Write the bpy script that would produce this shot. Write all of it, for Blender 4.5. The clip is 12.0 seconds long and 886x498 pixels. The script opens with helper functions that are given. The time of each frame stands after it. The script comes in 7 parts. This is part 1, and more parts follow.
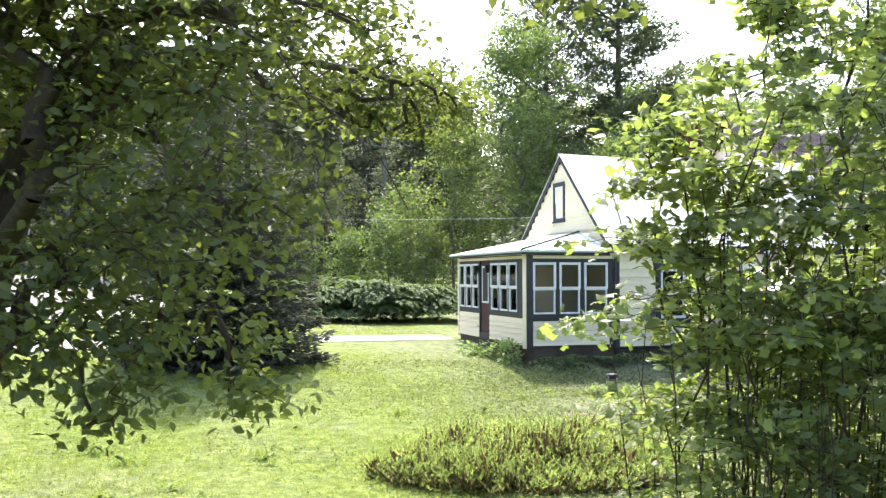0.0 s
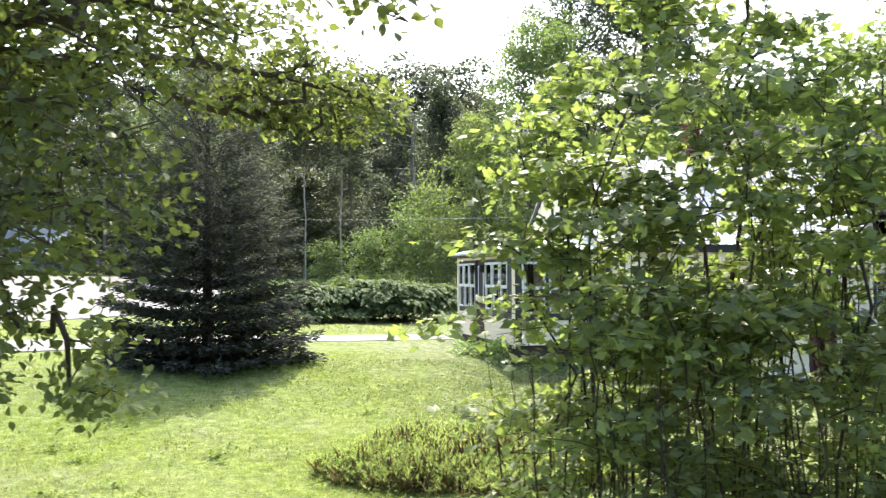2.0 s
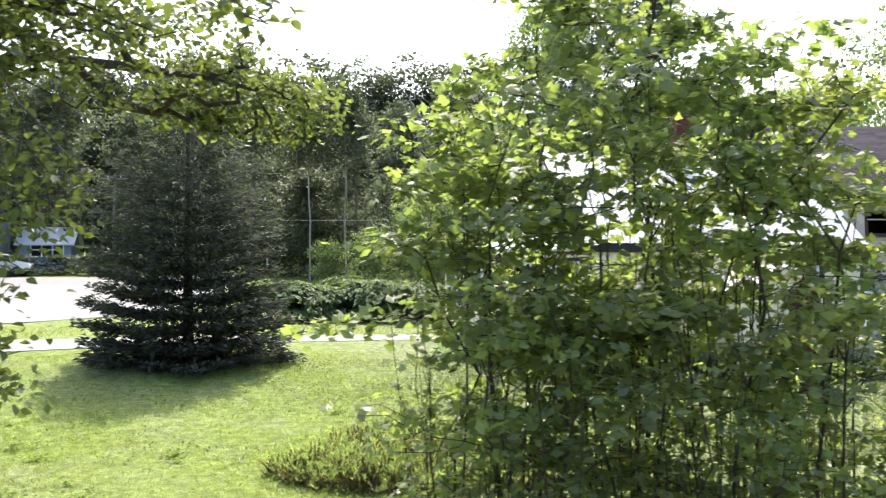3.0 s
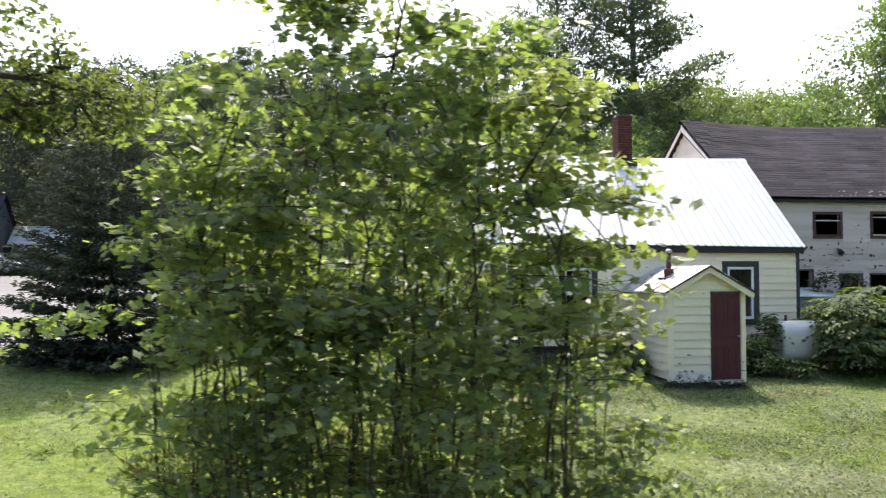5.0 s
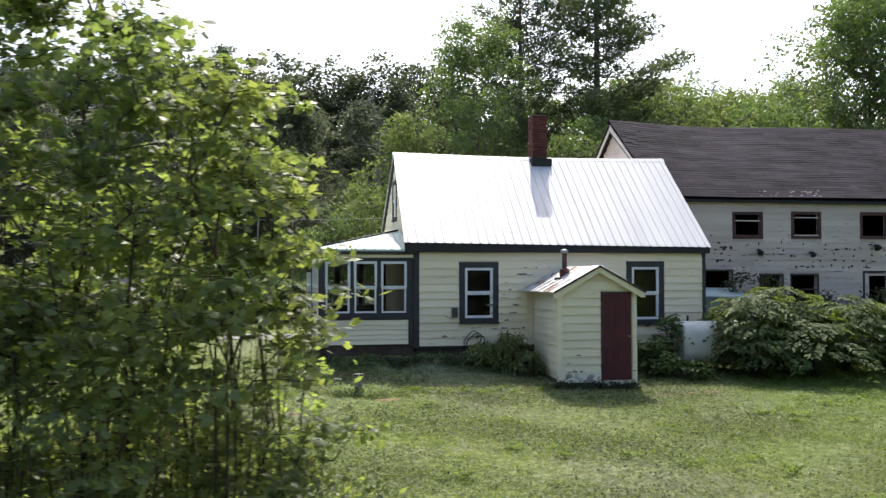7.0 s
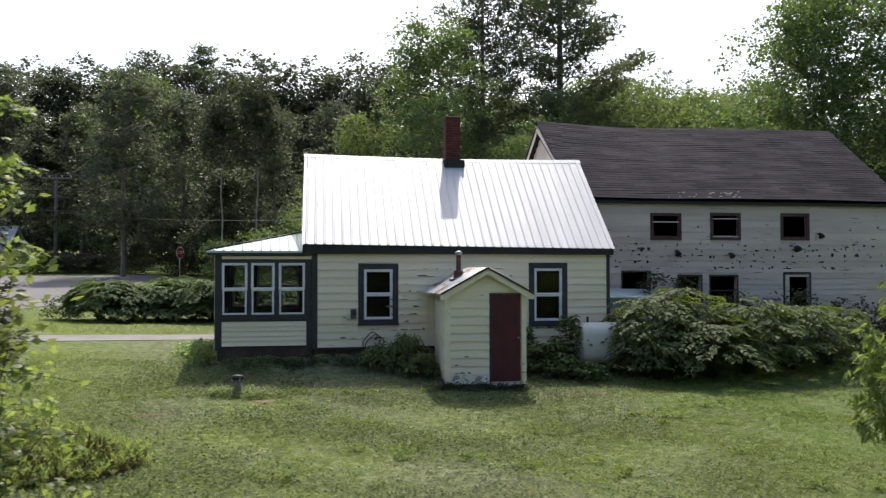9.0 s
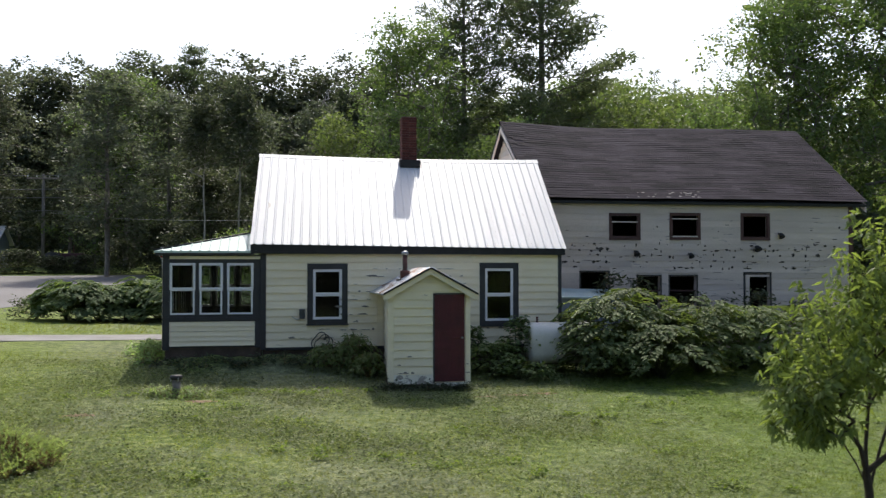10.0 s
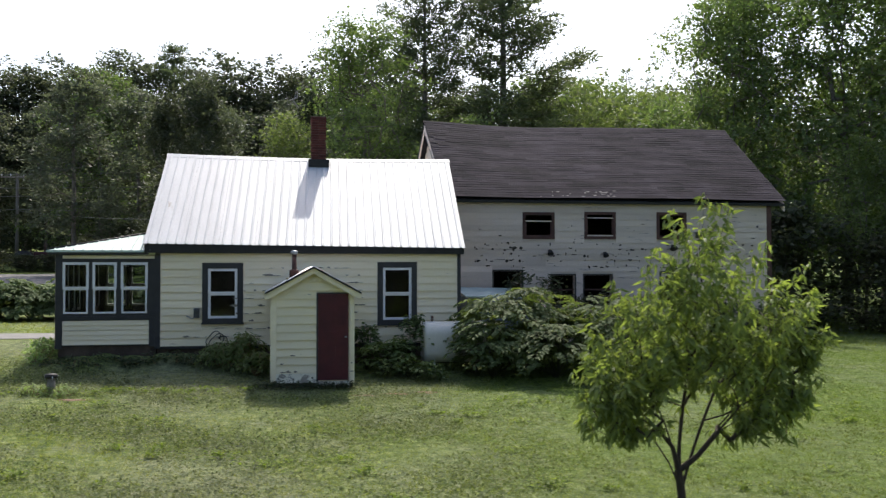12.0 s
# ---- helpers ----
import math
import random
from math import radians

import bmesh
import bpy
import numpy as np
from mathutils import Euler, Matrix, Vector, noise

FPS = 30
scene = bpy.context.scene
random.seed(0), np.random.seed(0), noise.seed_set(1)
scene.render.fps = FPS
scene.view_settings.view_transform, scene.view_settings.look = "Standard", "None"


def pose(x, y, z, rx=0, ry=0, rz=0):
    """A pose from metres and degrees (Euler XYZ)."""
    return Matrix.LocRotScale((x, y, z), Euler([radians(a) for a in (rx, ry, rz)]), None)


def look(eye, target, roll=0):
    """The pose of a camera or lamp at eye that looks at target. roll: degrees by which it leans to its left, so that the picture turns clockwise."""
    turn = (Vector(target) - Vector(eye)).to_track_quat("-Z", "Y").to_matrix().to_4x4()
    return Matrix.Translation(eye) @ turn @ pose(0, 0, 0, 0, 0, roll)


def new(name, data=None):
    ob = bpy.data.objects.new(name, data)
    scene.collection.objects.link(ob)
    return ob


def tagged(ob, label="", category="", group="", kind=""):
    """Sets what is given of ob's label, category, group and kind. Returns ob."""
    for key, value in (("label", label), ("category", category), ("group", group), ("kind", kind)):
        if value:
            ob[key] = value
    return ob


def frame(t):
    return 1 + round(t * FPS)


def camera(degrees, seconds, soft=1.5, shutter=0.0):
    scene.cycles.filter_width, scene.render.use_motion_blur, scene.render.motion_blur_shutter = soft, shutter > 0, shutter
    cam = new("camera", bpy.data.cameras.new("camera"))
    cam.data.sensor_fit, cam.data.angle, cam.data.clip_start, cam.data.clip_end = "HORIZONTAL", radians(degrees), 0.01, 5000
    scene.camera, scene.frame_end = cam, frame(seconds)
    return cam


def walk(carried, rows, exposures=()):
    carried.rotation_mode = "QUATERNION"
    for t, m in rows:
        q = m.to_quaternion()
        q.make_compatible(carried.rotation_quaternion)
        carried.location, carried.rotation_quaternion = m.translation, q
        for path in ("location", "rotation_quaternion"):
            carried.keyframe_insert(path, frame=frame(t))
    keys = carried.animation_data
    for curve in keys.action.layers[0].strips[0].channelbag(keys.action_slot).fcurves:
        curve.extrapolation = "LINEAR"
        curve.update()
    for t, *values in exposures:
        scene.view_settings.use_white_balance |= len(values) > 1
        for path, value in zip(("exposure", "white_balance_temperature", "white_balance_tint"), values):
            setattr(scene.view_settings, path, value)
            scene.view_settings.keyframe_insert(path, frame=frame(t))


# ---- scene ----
cam = camera(51.5, 12.0, 1.3, 0.5)
PATH = [
    (0, (-10.473, -20.417, 2.504), (-9.904, -18.501, 2.561), -0.1),
    (0.5, (-10.195, -20.51, 2.512), (-9.646, -18.588, 2.568), -0.2),
    (1, (-9.898, -20.614, 2.513), (-9.373, -18.685, 2.569), -0.2),
    (1.5, (-9.532, -20.709, 2.516), (-9.035, -18.773, 2.572), -0.2),
    (2, (-9.129, -20.818, 2.518), (-8.659, -18.875, 2.573), -0.3),
    (2.5, (-8.707, -20.937, 2.516), (-8.26, -18.988, 2.571), -0.4),
    (4.5, (-6.709, -21.403, 2.493), (-6.305, -19.445, 2.55), -0.2),
    (5, (-6.13, -21.54, 2.487), (-5.736, -19.58, 2.544), -0.2),
    (5.5, (-5.534, -21.675, 2.487), (-5.143, -19.715, 2.544), -0.1),
    (6, (-4.92, -21.832, 2.497), (-4.531, -19.87, 2.551), -0.0),
    (6.5, (-4.269, -21.933, 2.484), (-3.882, -19.971, 2.541), -0.2),
    (7, (-3.65, -22.027, 2.485), (-3.263, -20.065, 2.541), -0.1),
    (9, (-1.14, -22.574, 2.528), (-0.761, -20.611, 2.583), -0.1),
    (9.5, (-0.485, -22.72, 2.535), (-0.111, -20.757, 2.59), -0.1),
    (10, (0.159, -22.83, 2.527), (0.532, -20.866, 2.582), -0.1),
    (10.5, (0.809, -22.965, 2.531), (1.18, -21.001, 2.586), -0.1),
    (11, (1.484, -23.115, 2.537), (1.852, -21.15, 2.591), -0.1),
    (11.5, (2.158, -23.255, 2.539), (2.523, -21.29, 2.592), -0.1),
    (12, (2.836, -23.419, 2.549), (3.198, -21.453, 2.6), -0.1),
]
walk(cam, [(t, look(eye, target, roll)) for t, eye, target, roll in PATH],
     [(0, 2.02), (2.5, 1.9), (5, 1.37), (7, 0.93), (9.5, 0.51), (12, 0.6)])

# ---- light ----
SUN_WAY = Vector((0.18, 0.72, 1.0)).normalized()
sun_elev = math.asin(SUN_WAY.z)
sun_turn = math.atan2(SUN_WAY.x, SUN_WAY.y)
world = bpy.data.worlds.new("sky_world")
scene.world = world
world.use_nodes = True
wn = world.node_tree.nodes
sky = wn.new("ShaderNodeTexSky")
sky.sky_type = "NISHITA"
sky.sun_disc = False
sky.sun_elevation = sun_elev
sky.sun_rotation = sun_turn
sky.air_density = 1.0
sky.dust_density = 3.6
wn["Background"].inputs["Strength"].default_value = 0.15
world.node_tree.links.new(sky.outputs[0], wn["Background"].inputs[0])
sun_data = bpy.data.lights.new("sun", "SUN")
sun_data.energy = 3.05
sun_data.angle = radians(0.6)
sun_data.color = (1.0, 0.95, 0.86)
sun = new("sun", sun_data)
sun.matrix_world = look(tuple(SUN_WAY * 60), (0, 0, 0))


# ---- materials ----
def material(name):
    m = bpy.data.materials.new(name)
    m.use_nodes = True
    return m, m.node_tree.nodes, m.node_tree.links, m.node_tree.nodes["Principled BSDF"]


def noise_node(nodes, links, coords, scale, detail=4.0, rough=0.6):
    n = nodes.new("ShaderNodeTexNoise")
    n.inputs["Scale"].default_value = scale
    n.inputs["Detail"].default_value = detail
    n.inputs["Roughness"].default_value = rough
    links.new(coords, n.inputs["Vector"])
    return n.outputs["Fac"]


def ramp(nodes, links, fac, lo, hi, a=0.35, b=0.65):
    r = nodes.new("ShaderNodeValToRGB")
    r.color_ramp.elements[0].position, r.color_ramp.elements[1].position = a, b
    r.color_ramp.elements[0].color, r.color_ramp.elements[1].color = (*lo, 1), (*hi, 1)
    links.new(fac, r.inputs[0])
    return r.outputs[0]


def mix_rgb(nodes, links, fac, a, b, mode="MIX"):
    n = nodes.new("ShaderNodeMix")
    n.data_type, n.blend_type = "RGBA", mode
    for v, k in ((fac, 0), (a, 6), (b, 7)):
        if isinstance(v, (int, float)):
            n.inputs[k].default_value = v
        elif isinstance(v, tuple):
            n.inputs[k].default_value = (*v, 1)
        else:
            links.new(v, n.inputs[k])
    return n.outputs[2]


def surface(name, c1, c2, scale=3.0, fine=40.0, rough=0.7, bump=0.15, metal=0.0, vary=0.12,
            spots=None, spot_scale=6.0, spot_at=0.62, stretch=(1, 1, 1), spec=0.4, island=False):
    """A weathered surface: two colours at a large scale, a fine grain with relief, a shift from piece to piece, and stains."""
    m, nodes, links, bsdf = material(name)
    tc = nodes.new("ShaderNodeTexCoord")
    geo = nodes.new("ShaderNodeNewGeometry")
    mp = nodes.new("ShaderNodeMapping")
    mp.inputs["Scale"].default_value = stretch
    links.new(geo.outputs["Position"], mp.inputs[0])
    big = noise_node(nodes, links, mp.outputs[0], scale)
    small = noise_node(nodes, links, mp.outputs[0], fine, 6.0, 0.7)
    col = ramp(nodes, links, big, c1, c2)
    col = mix_rgb(nodes, links, 0.22, col, ramp(nodes, links, small, (0.25, 0.25, 0.25), (0.85, 0.85, 0.85), 0.3, 0.7), "OVERLAY")
    if spots:
        sp = noise_node(nodes, links, mp.outputs[0], spot_scale, 5.0, 0.65)
        col = mix_rgb(nodes, links, ramp(nodes, links, sp, (0, 0, 0), (1, 1, 1), spot_at, spot_at + 0.05), col, spots)
    if vary:
        info = nodes.new("ShaderNodeObjectInfo")
        hs = nodes.new("ShaderNodeHueSaturation")
        mr = nodes.new("ShaderNodeMapRange")
        pick = info.outputs["Random"]
        if island:
            add, wrap = nodes.new("ShaderNodeMath"), nodes.new("ShaderNodeMath")
            add.operation, wrap.operation = "ADD", "FRACT"
            links.new(geo.outputs["Random Per Island"], add.inputs[0])
            links.new(pick, add.inputs[1])
            links.new(add.outputs[0], wrap.inputs[0])
            pick = wrap.outputs[0]
        links.new(pick, mr.inputs[0])
        mr.inputs[3].default_value, mr.inputs[4].default_value = 1 - vary, 1 + vary
        links.new(mr.outputs[0], hs.inputs["Value"])
        links.new(col, hs.inputs["Color"])
        col = hs.outputs[0]
    links.new(col, bsdf.inputs["Base Color"])
    bsdf.inputs["Roughness"].default_value = rough
    bsdf.inputs["Metallic"].default_value = metal
    bsdf.inputs["Specular IOR Level"].default_value = spec
    if bump:
        bp = nodes.new("ShaderNodeBump")
        bp.inputs["Strength"].default_value = bump
        bp.inputs["Distance"].default_value = 0.01
        links.new(small, bp.inputs["Height"])
        links.new(bp.outputs[0], bsdf.inputs["Normal"])
    return m


def lawn_patches(nodes, links, position, col, dry, lush, sunny):
    """Shifts a lawn colour towards a dry one in drifts, a lush one to the right, and a sunlit one to the left."""
    broad = noise_node(nodes, links, position, 0.22, 3.0)
    mid = noise_node(nodes, links, position, 1.1, 5.0, 0.7)
    col = mix_rgb(nodes, links, ramp(nodes, links, broad, (0, 0, 0), (0.5, 0.5, 0.5), 0.42, 0.6), col, dry)
    col = mix_rgb(nodes, links, ramp(nodes, links, mid, (0, 0, 0), (0.4, 0.4, 0.4), 0.52, 0.7), col, dry)
    sep = nodes.new("ShaderNodeSeparateXYZ")
    links.new(position, sep.inputs[0])
    to_right = nodes.new("ShaderNodeMapRange")
    links.new(sep.outputs["X"], to_right.inputs[0])
    to_right.inputs[1].default_value, to_right.inputs[2].default_value = 3.0, 9.0
    # the glow of sunlit grass is put into the colour of the left lawn
    left = nodes.new("ShaderNodeMapRange")
    links.new(sep.outputs["X"], left.inputs[0])
    left.inputs[1].default_value, left.inputs[2].default_value = -3.0, -6.5
    for side, colour in ((to_right, lush), (left, sunny)):
        side_mix = nodes.new("ShaderNodeMath")
        side_mix.operation = "MULTIPLY"
        links.new(side.outputs[0], side_mix.inputs[0])
        links.new(ramp(nodes, links, mid, (0.65, 0.65, 0.65), (0.3, 0.3, 0.3), 0.4, 0.7), side_mix.inputs[1])
        col = mix_rgb(nodes, links, side_mix.outputs[0], col, colour)
    return col


def leaf_material(name, c1, c2, through_light=0.45, glow=(1.5, 1.6, 0.6), rough=0.55, spec=0.22, patches=None):
    """A leaf: its own colour from leaf to leaf, some light through it, a soft shine on it."""
    m, nodes, links, bsdf = material(name)
    geo = nodes.new("ShaderNodeNewGeometry")
    col = ramp(nodes, links, geo.outputs["Random Per Island"], c1, c2, 0.0, 1.0)
    big = noise_node(nodes, links, geo.outputs["Position"], 0.8, 2.0)
    hs = nodes.new("ShaderNodeHueSaturation")
    mr = nodes.new("ShaderNodeMapRange")
    links.new(big, mr.inputs[0])
    mr.inputs[1].default_value, mr.inputs[2].default_value = 0.3, 0.7
    mr.inputs[3].default_value, mr.inputs[4].default_value = 0.8, 1.2
    links.new(mr.outputs[0], hs.inputs["Value"])
    info = nodes.new("ShaderNodeObjectInfo")
    mh = nodes.new("ShaderNodeMapRange")
    links.new(info.outputs["Random"], mh.inputs[0])
    mh.inputs[3].default_value, mh.inputs[4].default_value = 0.48, 0.515
    links.new(mh.outputs[0], hs.inputs["Hue"])
    if patches:
        col = lawn_patches(nodes, links, geo.outputs["Position"], col, *patches)
    links.new(col, hs.inputs["Color"])
    links.new(hs.outputs[0], bsdf.inputs["Base Color"])
    bsdf.inputs["Roughness"].default_value = rough
    bsdf.inputs["Specular IOR Level"].default_value = spec
    tr = nodes.new("ShaderNodeBsdfTranslucent")
    links.new(mix_rgb(nodes, links, 1.0, hs.outputs[0], glow, "MULTIPLY"), tr.inputs[0])
    mx = nodes.new("ShaderNodeMixShader")
    mx.inputs[0].default_value = through_light
    links.new(bsdf.outputs[0], mx.inputs[1])
    links.new(tr.outputs[0], mx.inputs[2])
    links.new(mx.outputs[0], nodes["Material Output"].inputs[0])
    return m


def glass_material():
    m, nodes, links, bsdf = material("window_glass")
    fr = nodes.new("ShaderNodeFresnel")
    fr.inputs[0].default_value = 1.5
    cl = nodes.new("ShaderNodeBsdfTransparent")
    cl.inputs[0].default_value = (0.82, 0.85, 0.84, 1)
    gl = nodes.new("ShaderNodeBsdfGlossy")
    gl.inputs["Roughness"].default_value = 0.03
    mx = nodes.new("ShaderNodeMixShader")
    links.new(fr.outputs[0], mx.inputs[0])
    links.new(cl.outputs[0], mx.inputs[1])
    links.new(gl.outputs[0], mx.inputs[2])
    links.new(mx.outputs[0], nodes["Material Output"].inputs[0])
    return m


GLASS = glass_material()
CREAM = surface("cream_paint", (0.8, 0.685, 0.485), (0.87, 0.755, 0.56), 1.2, 60, 0.6, 0.2, vary=0.05,
                spots=(0.34, 0.29, 0.21), spot_scale=2.4, spot_at=0.665, stretch=(0.42, 0.42, 4.5))
CREAM_WORN = surface("cream_paint_worn", (0.77, 0.675, 0.48), (0.85, 0.755, 0.56), 1.2, 60, 0.65, 0.3, vary=0.05,
                     spots=(0.36, 0.32, 0.26), spot_scale=4.5, spot_at=0.66, stretch=(0.6, 0.6, 2.0))
SLATE = surface("slate_trim_paint", (0.030, 0.029, 0.032), (0.042, 0.041, 0.045), 3, 50, 0.55, 0.15, vary=0.06)
WHITE = surface("white_sash_paint", (0.72, 0.71, 0.74), (0.8, 0.79, 0.82), 4, 60, 0.45, 0.1, vary=0.04)
MAROON = surface("maroon_door_paint", (0.058, 0.010, 0.016), (0.085, 0.014, 0.021), 3, 50, 0.5, 0.2, vary=0.05)
TIN = surface("white_metal_roof", (0.49, 0.49, 0.505), (0.56, 0.56, 0.57), 0.7, 30, 0.5, 0.05, metal=0.1, vary=0.03,
              spots=(0.40, 0.37, 0.34), spot_scale=3.0, spot_at=0.66, stretch=(3, 0.5, 0.5))
TIN_OLD = surface("old_tin", (0.50, 0.50, 0.52), (0.7, 0.7, 0.72), 2, 30, 0.4, 0.1, metal=0.5, vary=0.05,
                  spots=(0.27, 0.16, 0.12), spot_scale=2.6, spot_at=0.53)
TIN_GREEN = surface("pale_green_metal_roof", (0.50, 0.60, 0.55), (0.58, 0.68, 0.62), 1, 30, 0.4, 0.06, vary=0.03)
BRICK = surface("red_brick", (0.085, 0.024, 0.02), (0.13, 0.038, 0.03), 5, 70, 0.85, 0.5, vary=0.3)
MORTAR = surface("mortar", (0.14, 0.09, 0.075), (0.2, 0.13, 0.11), 6, 80, 0.9, 0.5)
FLASHING = surface("dark_flashing", (0.012, 0.011, 0.012), (0.024, 0.022, 0.022), 5, 50, 0.6, 0.2)
SHINGLE = surface("asphalt_shingle", (0.0225, 0.0188, 0.0245), (0.039, 0.0325, 0.0415), 0.9, 120, 0.95, 0.6, vary=0.36, spec=0.15, island=True)
BARN_PAINT = surface("peeling_barn_paint", (0.545, 0.445, 0.385), (0.64, 0.53, 0.465), 0.9, 60, 0.75, 0.45, vary=0.1,
                     spots=(0.3, 0.26, 0.245), spot_scale=3.2, spot_at=0.63, stretch=(0.4, 0.4, 2.6))
PINKISH = surface("faded_pink_boards", (0.76, 0.62, 0.56), (0.84, 0.72, 0.66), 1.5, 60, 0.75, 0.3, vary=0.06)
BARN_TRIM = surface("brown_window_trim", (0.065, 0.032, 0.028), (0.10, 0.048, 0.042), 3, 50, 0.7, 0.3)
# added inner floors, partitions and ceilings; the rooms' dimness is put into this colour
DIM_ROOM = surface("dim_room_interior", (0.03, 0.025, 0.02), (0.06, 0.05, 0.04), 2, 30, 0.9, 0.3)
HOLE = surface("torn_dark_wood", (0.035, 0.03, 0.028), (0.11, 0.095, 0.085), 8, 60, 0.95, 0.4)
CONCRETE = surface("old_concrete", (0.22, 0.2, 0.17), (0.34, 0.31, 0.27), 3, 60, 0.85, 0.5, spots=(0.72, 0.68, 0.57), spot_scale=5, spot_at=0.45)
PIPE_GREY = surface("weathered_pipe", (0.12, 0.105, 0.09), (0.2, 0.18, 0.155), 6, 60, 0.8, 0.4)
FOUNDATION = surface("foundation_stone", (0.06, 0.042, 0.033), (0.11, 0.08, 0.06), 3, 50, 0.9, 0.6)
ASPHALT = surface("pale_gravel_drive", (0.17, 0.16, 0.155), (0.23, 0.22, 0.215), 0.8, 50, 0.9, 0.4, vary=0)
ROAD = surface("sunlit_asphalt", (0.15, 0.14, 0.138), (0.185, 0.175, 0.173), 0.3, 30, 0.9, 0.3, vary=0)
TANK = surface("tank_grey_white_paint", (0.6, 0.585, 0.54), (0.72, 0.7, 0.65), 2.5, 40, 0.5, 0.15, spots=(0.3, 0.24, 0.2), spot_scale=5, spot_at=0.68)
RUST = surface("rusty_stovepipe", (0.06, 0.03, 0.025), (0.13, 0.05, 0.04), 9, 60, 0.7, 0.3)
METER_GREY = surface("meter_grey_paint", (0.06, 0.065, 0.075), (0.1, 0.105, 0.115), 6, 50, 0.5, 0.1)
STEEL = surface("galvanised_steel", (0.3, 0.31, 0.32), (0.45, 0.45, 0.46), 6, 50, 0.45, 0.1, metal=0.7)
WIRE = surface("cable", (0.02, 0.02, 0.02), (0.035, 0.035, 0.035), 2, 20, 0.6, 0)
WIRE_GREY = surface("weathered_wire", (0.16, 0.16, 0.16), (0.24, 0.24, 0.24), 2, 20, 0.5, 0)
POLE = surface("grey_pole_wood", (0.16, 0.14, 0.12), (0.26, 0.23, 0.2), 3, 40, 0.9, 0.4, stretch=(4, 4, 0.4))
MAROON_DARK = surface("dark_maroon_paint", (0.04, 0.01, 0.013), (0.06, 0.014, 0.018), 3, 50, 0.6, 0.2)
RED = surface("red_enamel", (0.3, 0.02, 0.02), (0.38, 0.03, 0.03), 3, 40, 0.4, 0)
BLUE_GREY = surface("blue_grey_siding", (0.16, 0.19, 0.24), (0.22, 0.25, 0.3), 2, 40, 0.7, 0.2)
SOIL = surface("bare_red_soil", (0.19, 0.12, 0.08), (0.27, 0.185, 0.125), 6, 60, 0.95, 0.6)
BARK = surface("grey_brown_bark", (0.038, 0.028, 0.021), (0.07, 0.053, 0.04), 6, 50, 0.9, 0.7, stretch=(3, 3, 0.7))
BARK_PALE = surface("pale_birch_bark", (0.2, 0.185, 0.165), (0.32, 0.3, 0.27), 5, 40, 0.8, 0.4, spots=(0.06, 0.05, 0.05), spot_scale=7, spot_at=0.66)
BARK_FAR = surface("woodland_bark", (0.10, 0.085, 0.07), (0.2, 0.18, 0.16), 4, 30, 0.9, 0.4)

LEAF_MAPLE = leaf_material("maple_leaf", (0.118, 0.144, 0.082), (0.222, 0.255, 0.131), 0.53, (1.65, 1.8, 0.7), 0.45, 0.32)
LEAF_APPLE = leaf_material("apple_leaf", (0.088, 0.106, 0.055), (0.165, 0.185, 0.085), 0.44)
LEAF_PEACH = leaf_material("peach_leaf", (0.125, 0.158, 0.065), (0.25, 0.285, 0.105), 0.46, (1.45, 1.55, 0.65))
LEAF_WOOD = leaf_material("woodland_leaf", (0.056, 0.069, 0.045), (0.1, 0.114, 0.071), 0.44, (1.16, 1.22, 0.84))
LEAF_GREY = leaf_material("dull_grey_green_leaf", (0.082, 0.098, 0.07), (0.14, 0.158, 0.108), 0.46, (1.15, 1.22, 0.88))
LEAF_LIGHT = leaf_material("light_woodland_leaf", (0.11, 0.145, 0.068), (0.185, 0.225, 0.1), 0.45, (1.25, 1.45, 0.65))
LEAF_PINE = leaf_material("pine_needles", (0.09, 0.115, 0.072), (0.14, 0.165, 0.1), 0.45, (1.2, 1.3, 0.8))
LEAF_SPRUCE = leaf_material("spruce_needles", (0.052, 0.058, 0.048), (0.122, 0.13, 0.108), 0.25, (1.0, 1.08, 0.88), 0.75, 0.1)
LEAF_KNOT = leaf_material("knotweed_leaf", (0.085, 0.128, 0.058), (0.14, 0.185, 0.088), 0.36, spec=0.08, rough=0.6)
LEAF_FERN = leaf_material("fern_leaf", (0.11, 0.14, 0.06), (0.2, 0.225, 0.1), 0.42)
LEAF_WEED = leaf_material("meadow_weed", (0.2, 0.265, 0.12), (0.31, 0.365, 0.18), 0.5, (1.3, 1.45, 0.7))
WEED_STEM = leaf_material("dry_weed_stem", (0.19, 0.14, 0.075), (0.29, 0.22, 0.12), 0.35, (1.1, 1.0, 0.8))
GRASS = leaf_material("grass_blade", (0.12, 0.175, 0.05), (0.21, 0.245, 0.09), 0.48, (1.7, 1.6, 0.55), spec=0.1, patches=((0.19, 0.195, 0.138), (0.098, 0.158, 0.025), (0.18, 0.226, 0.042)))
LAWN_WEED = leaf_material("flat_lawn_weed", (0.055, 0.08, 0.038), (0.2, 0.232, 0.12), 0.35, (1.3, 1.4, 0.7), spec=0.15, patches=((0.16, 0.168, 0.118), (0.135, 0.19, 0.04), (0.16, 0.21, 0.045)))
CLOVER = leaf_material("clover_leaf", (0.115, 0.18, 0.05), (0.19, 0.255, 0.078), 0.45, spec=0.1)


FAR_GREEN = surface("distant_woodland", (0.028, 0.036, 0.022), (0.06, 0.072, 0.042), 0.5, 3.0, 0.95, 0.8, vary=0, spec=0.05)


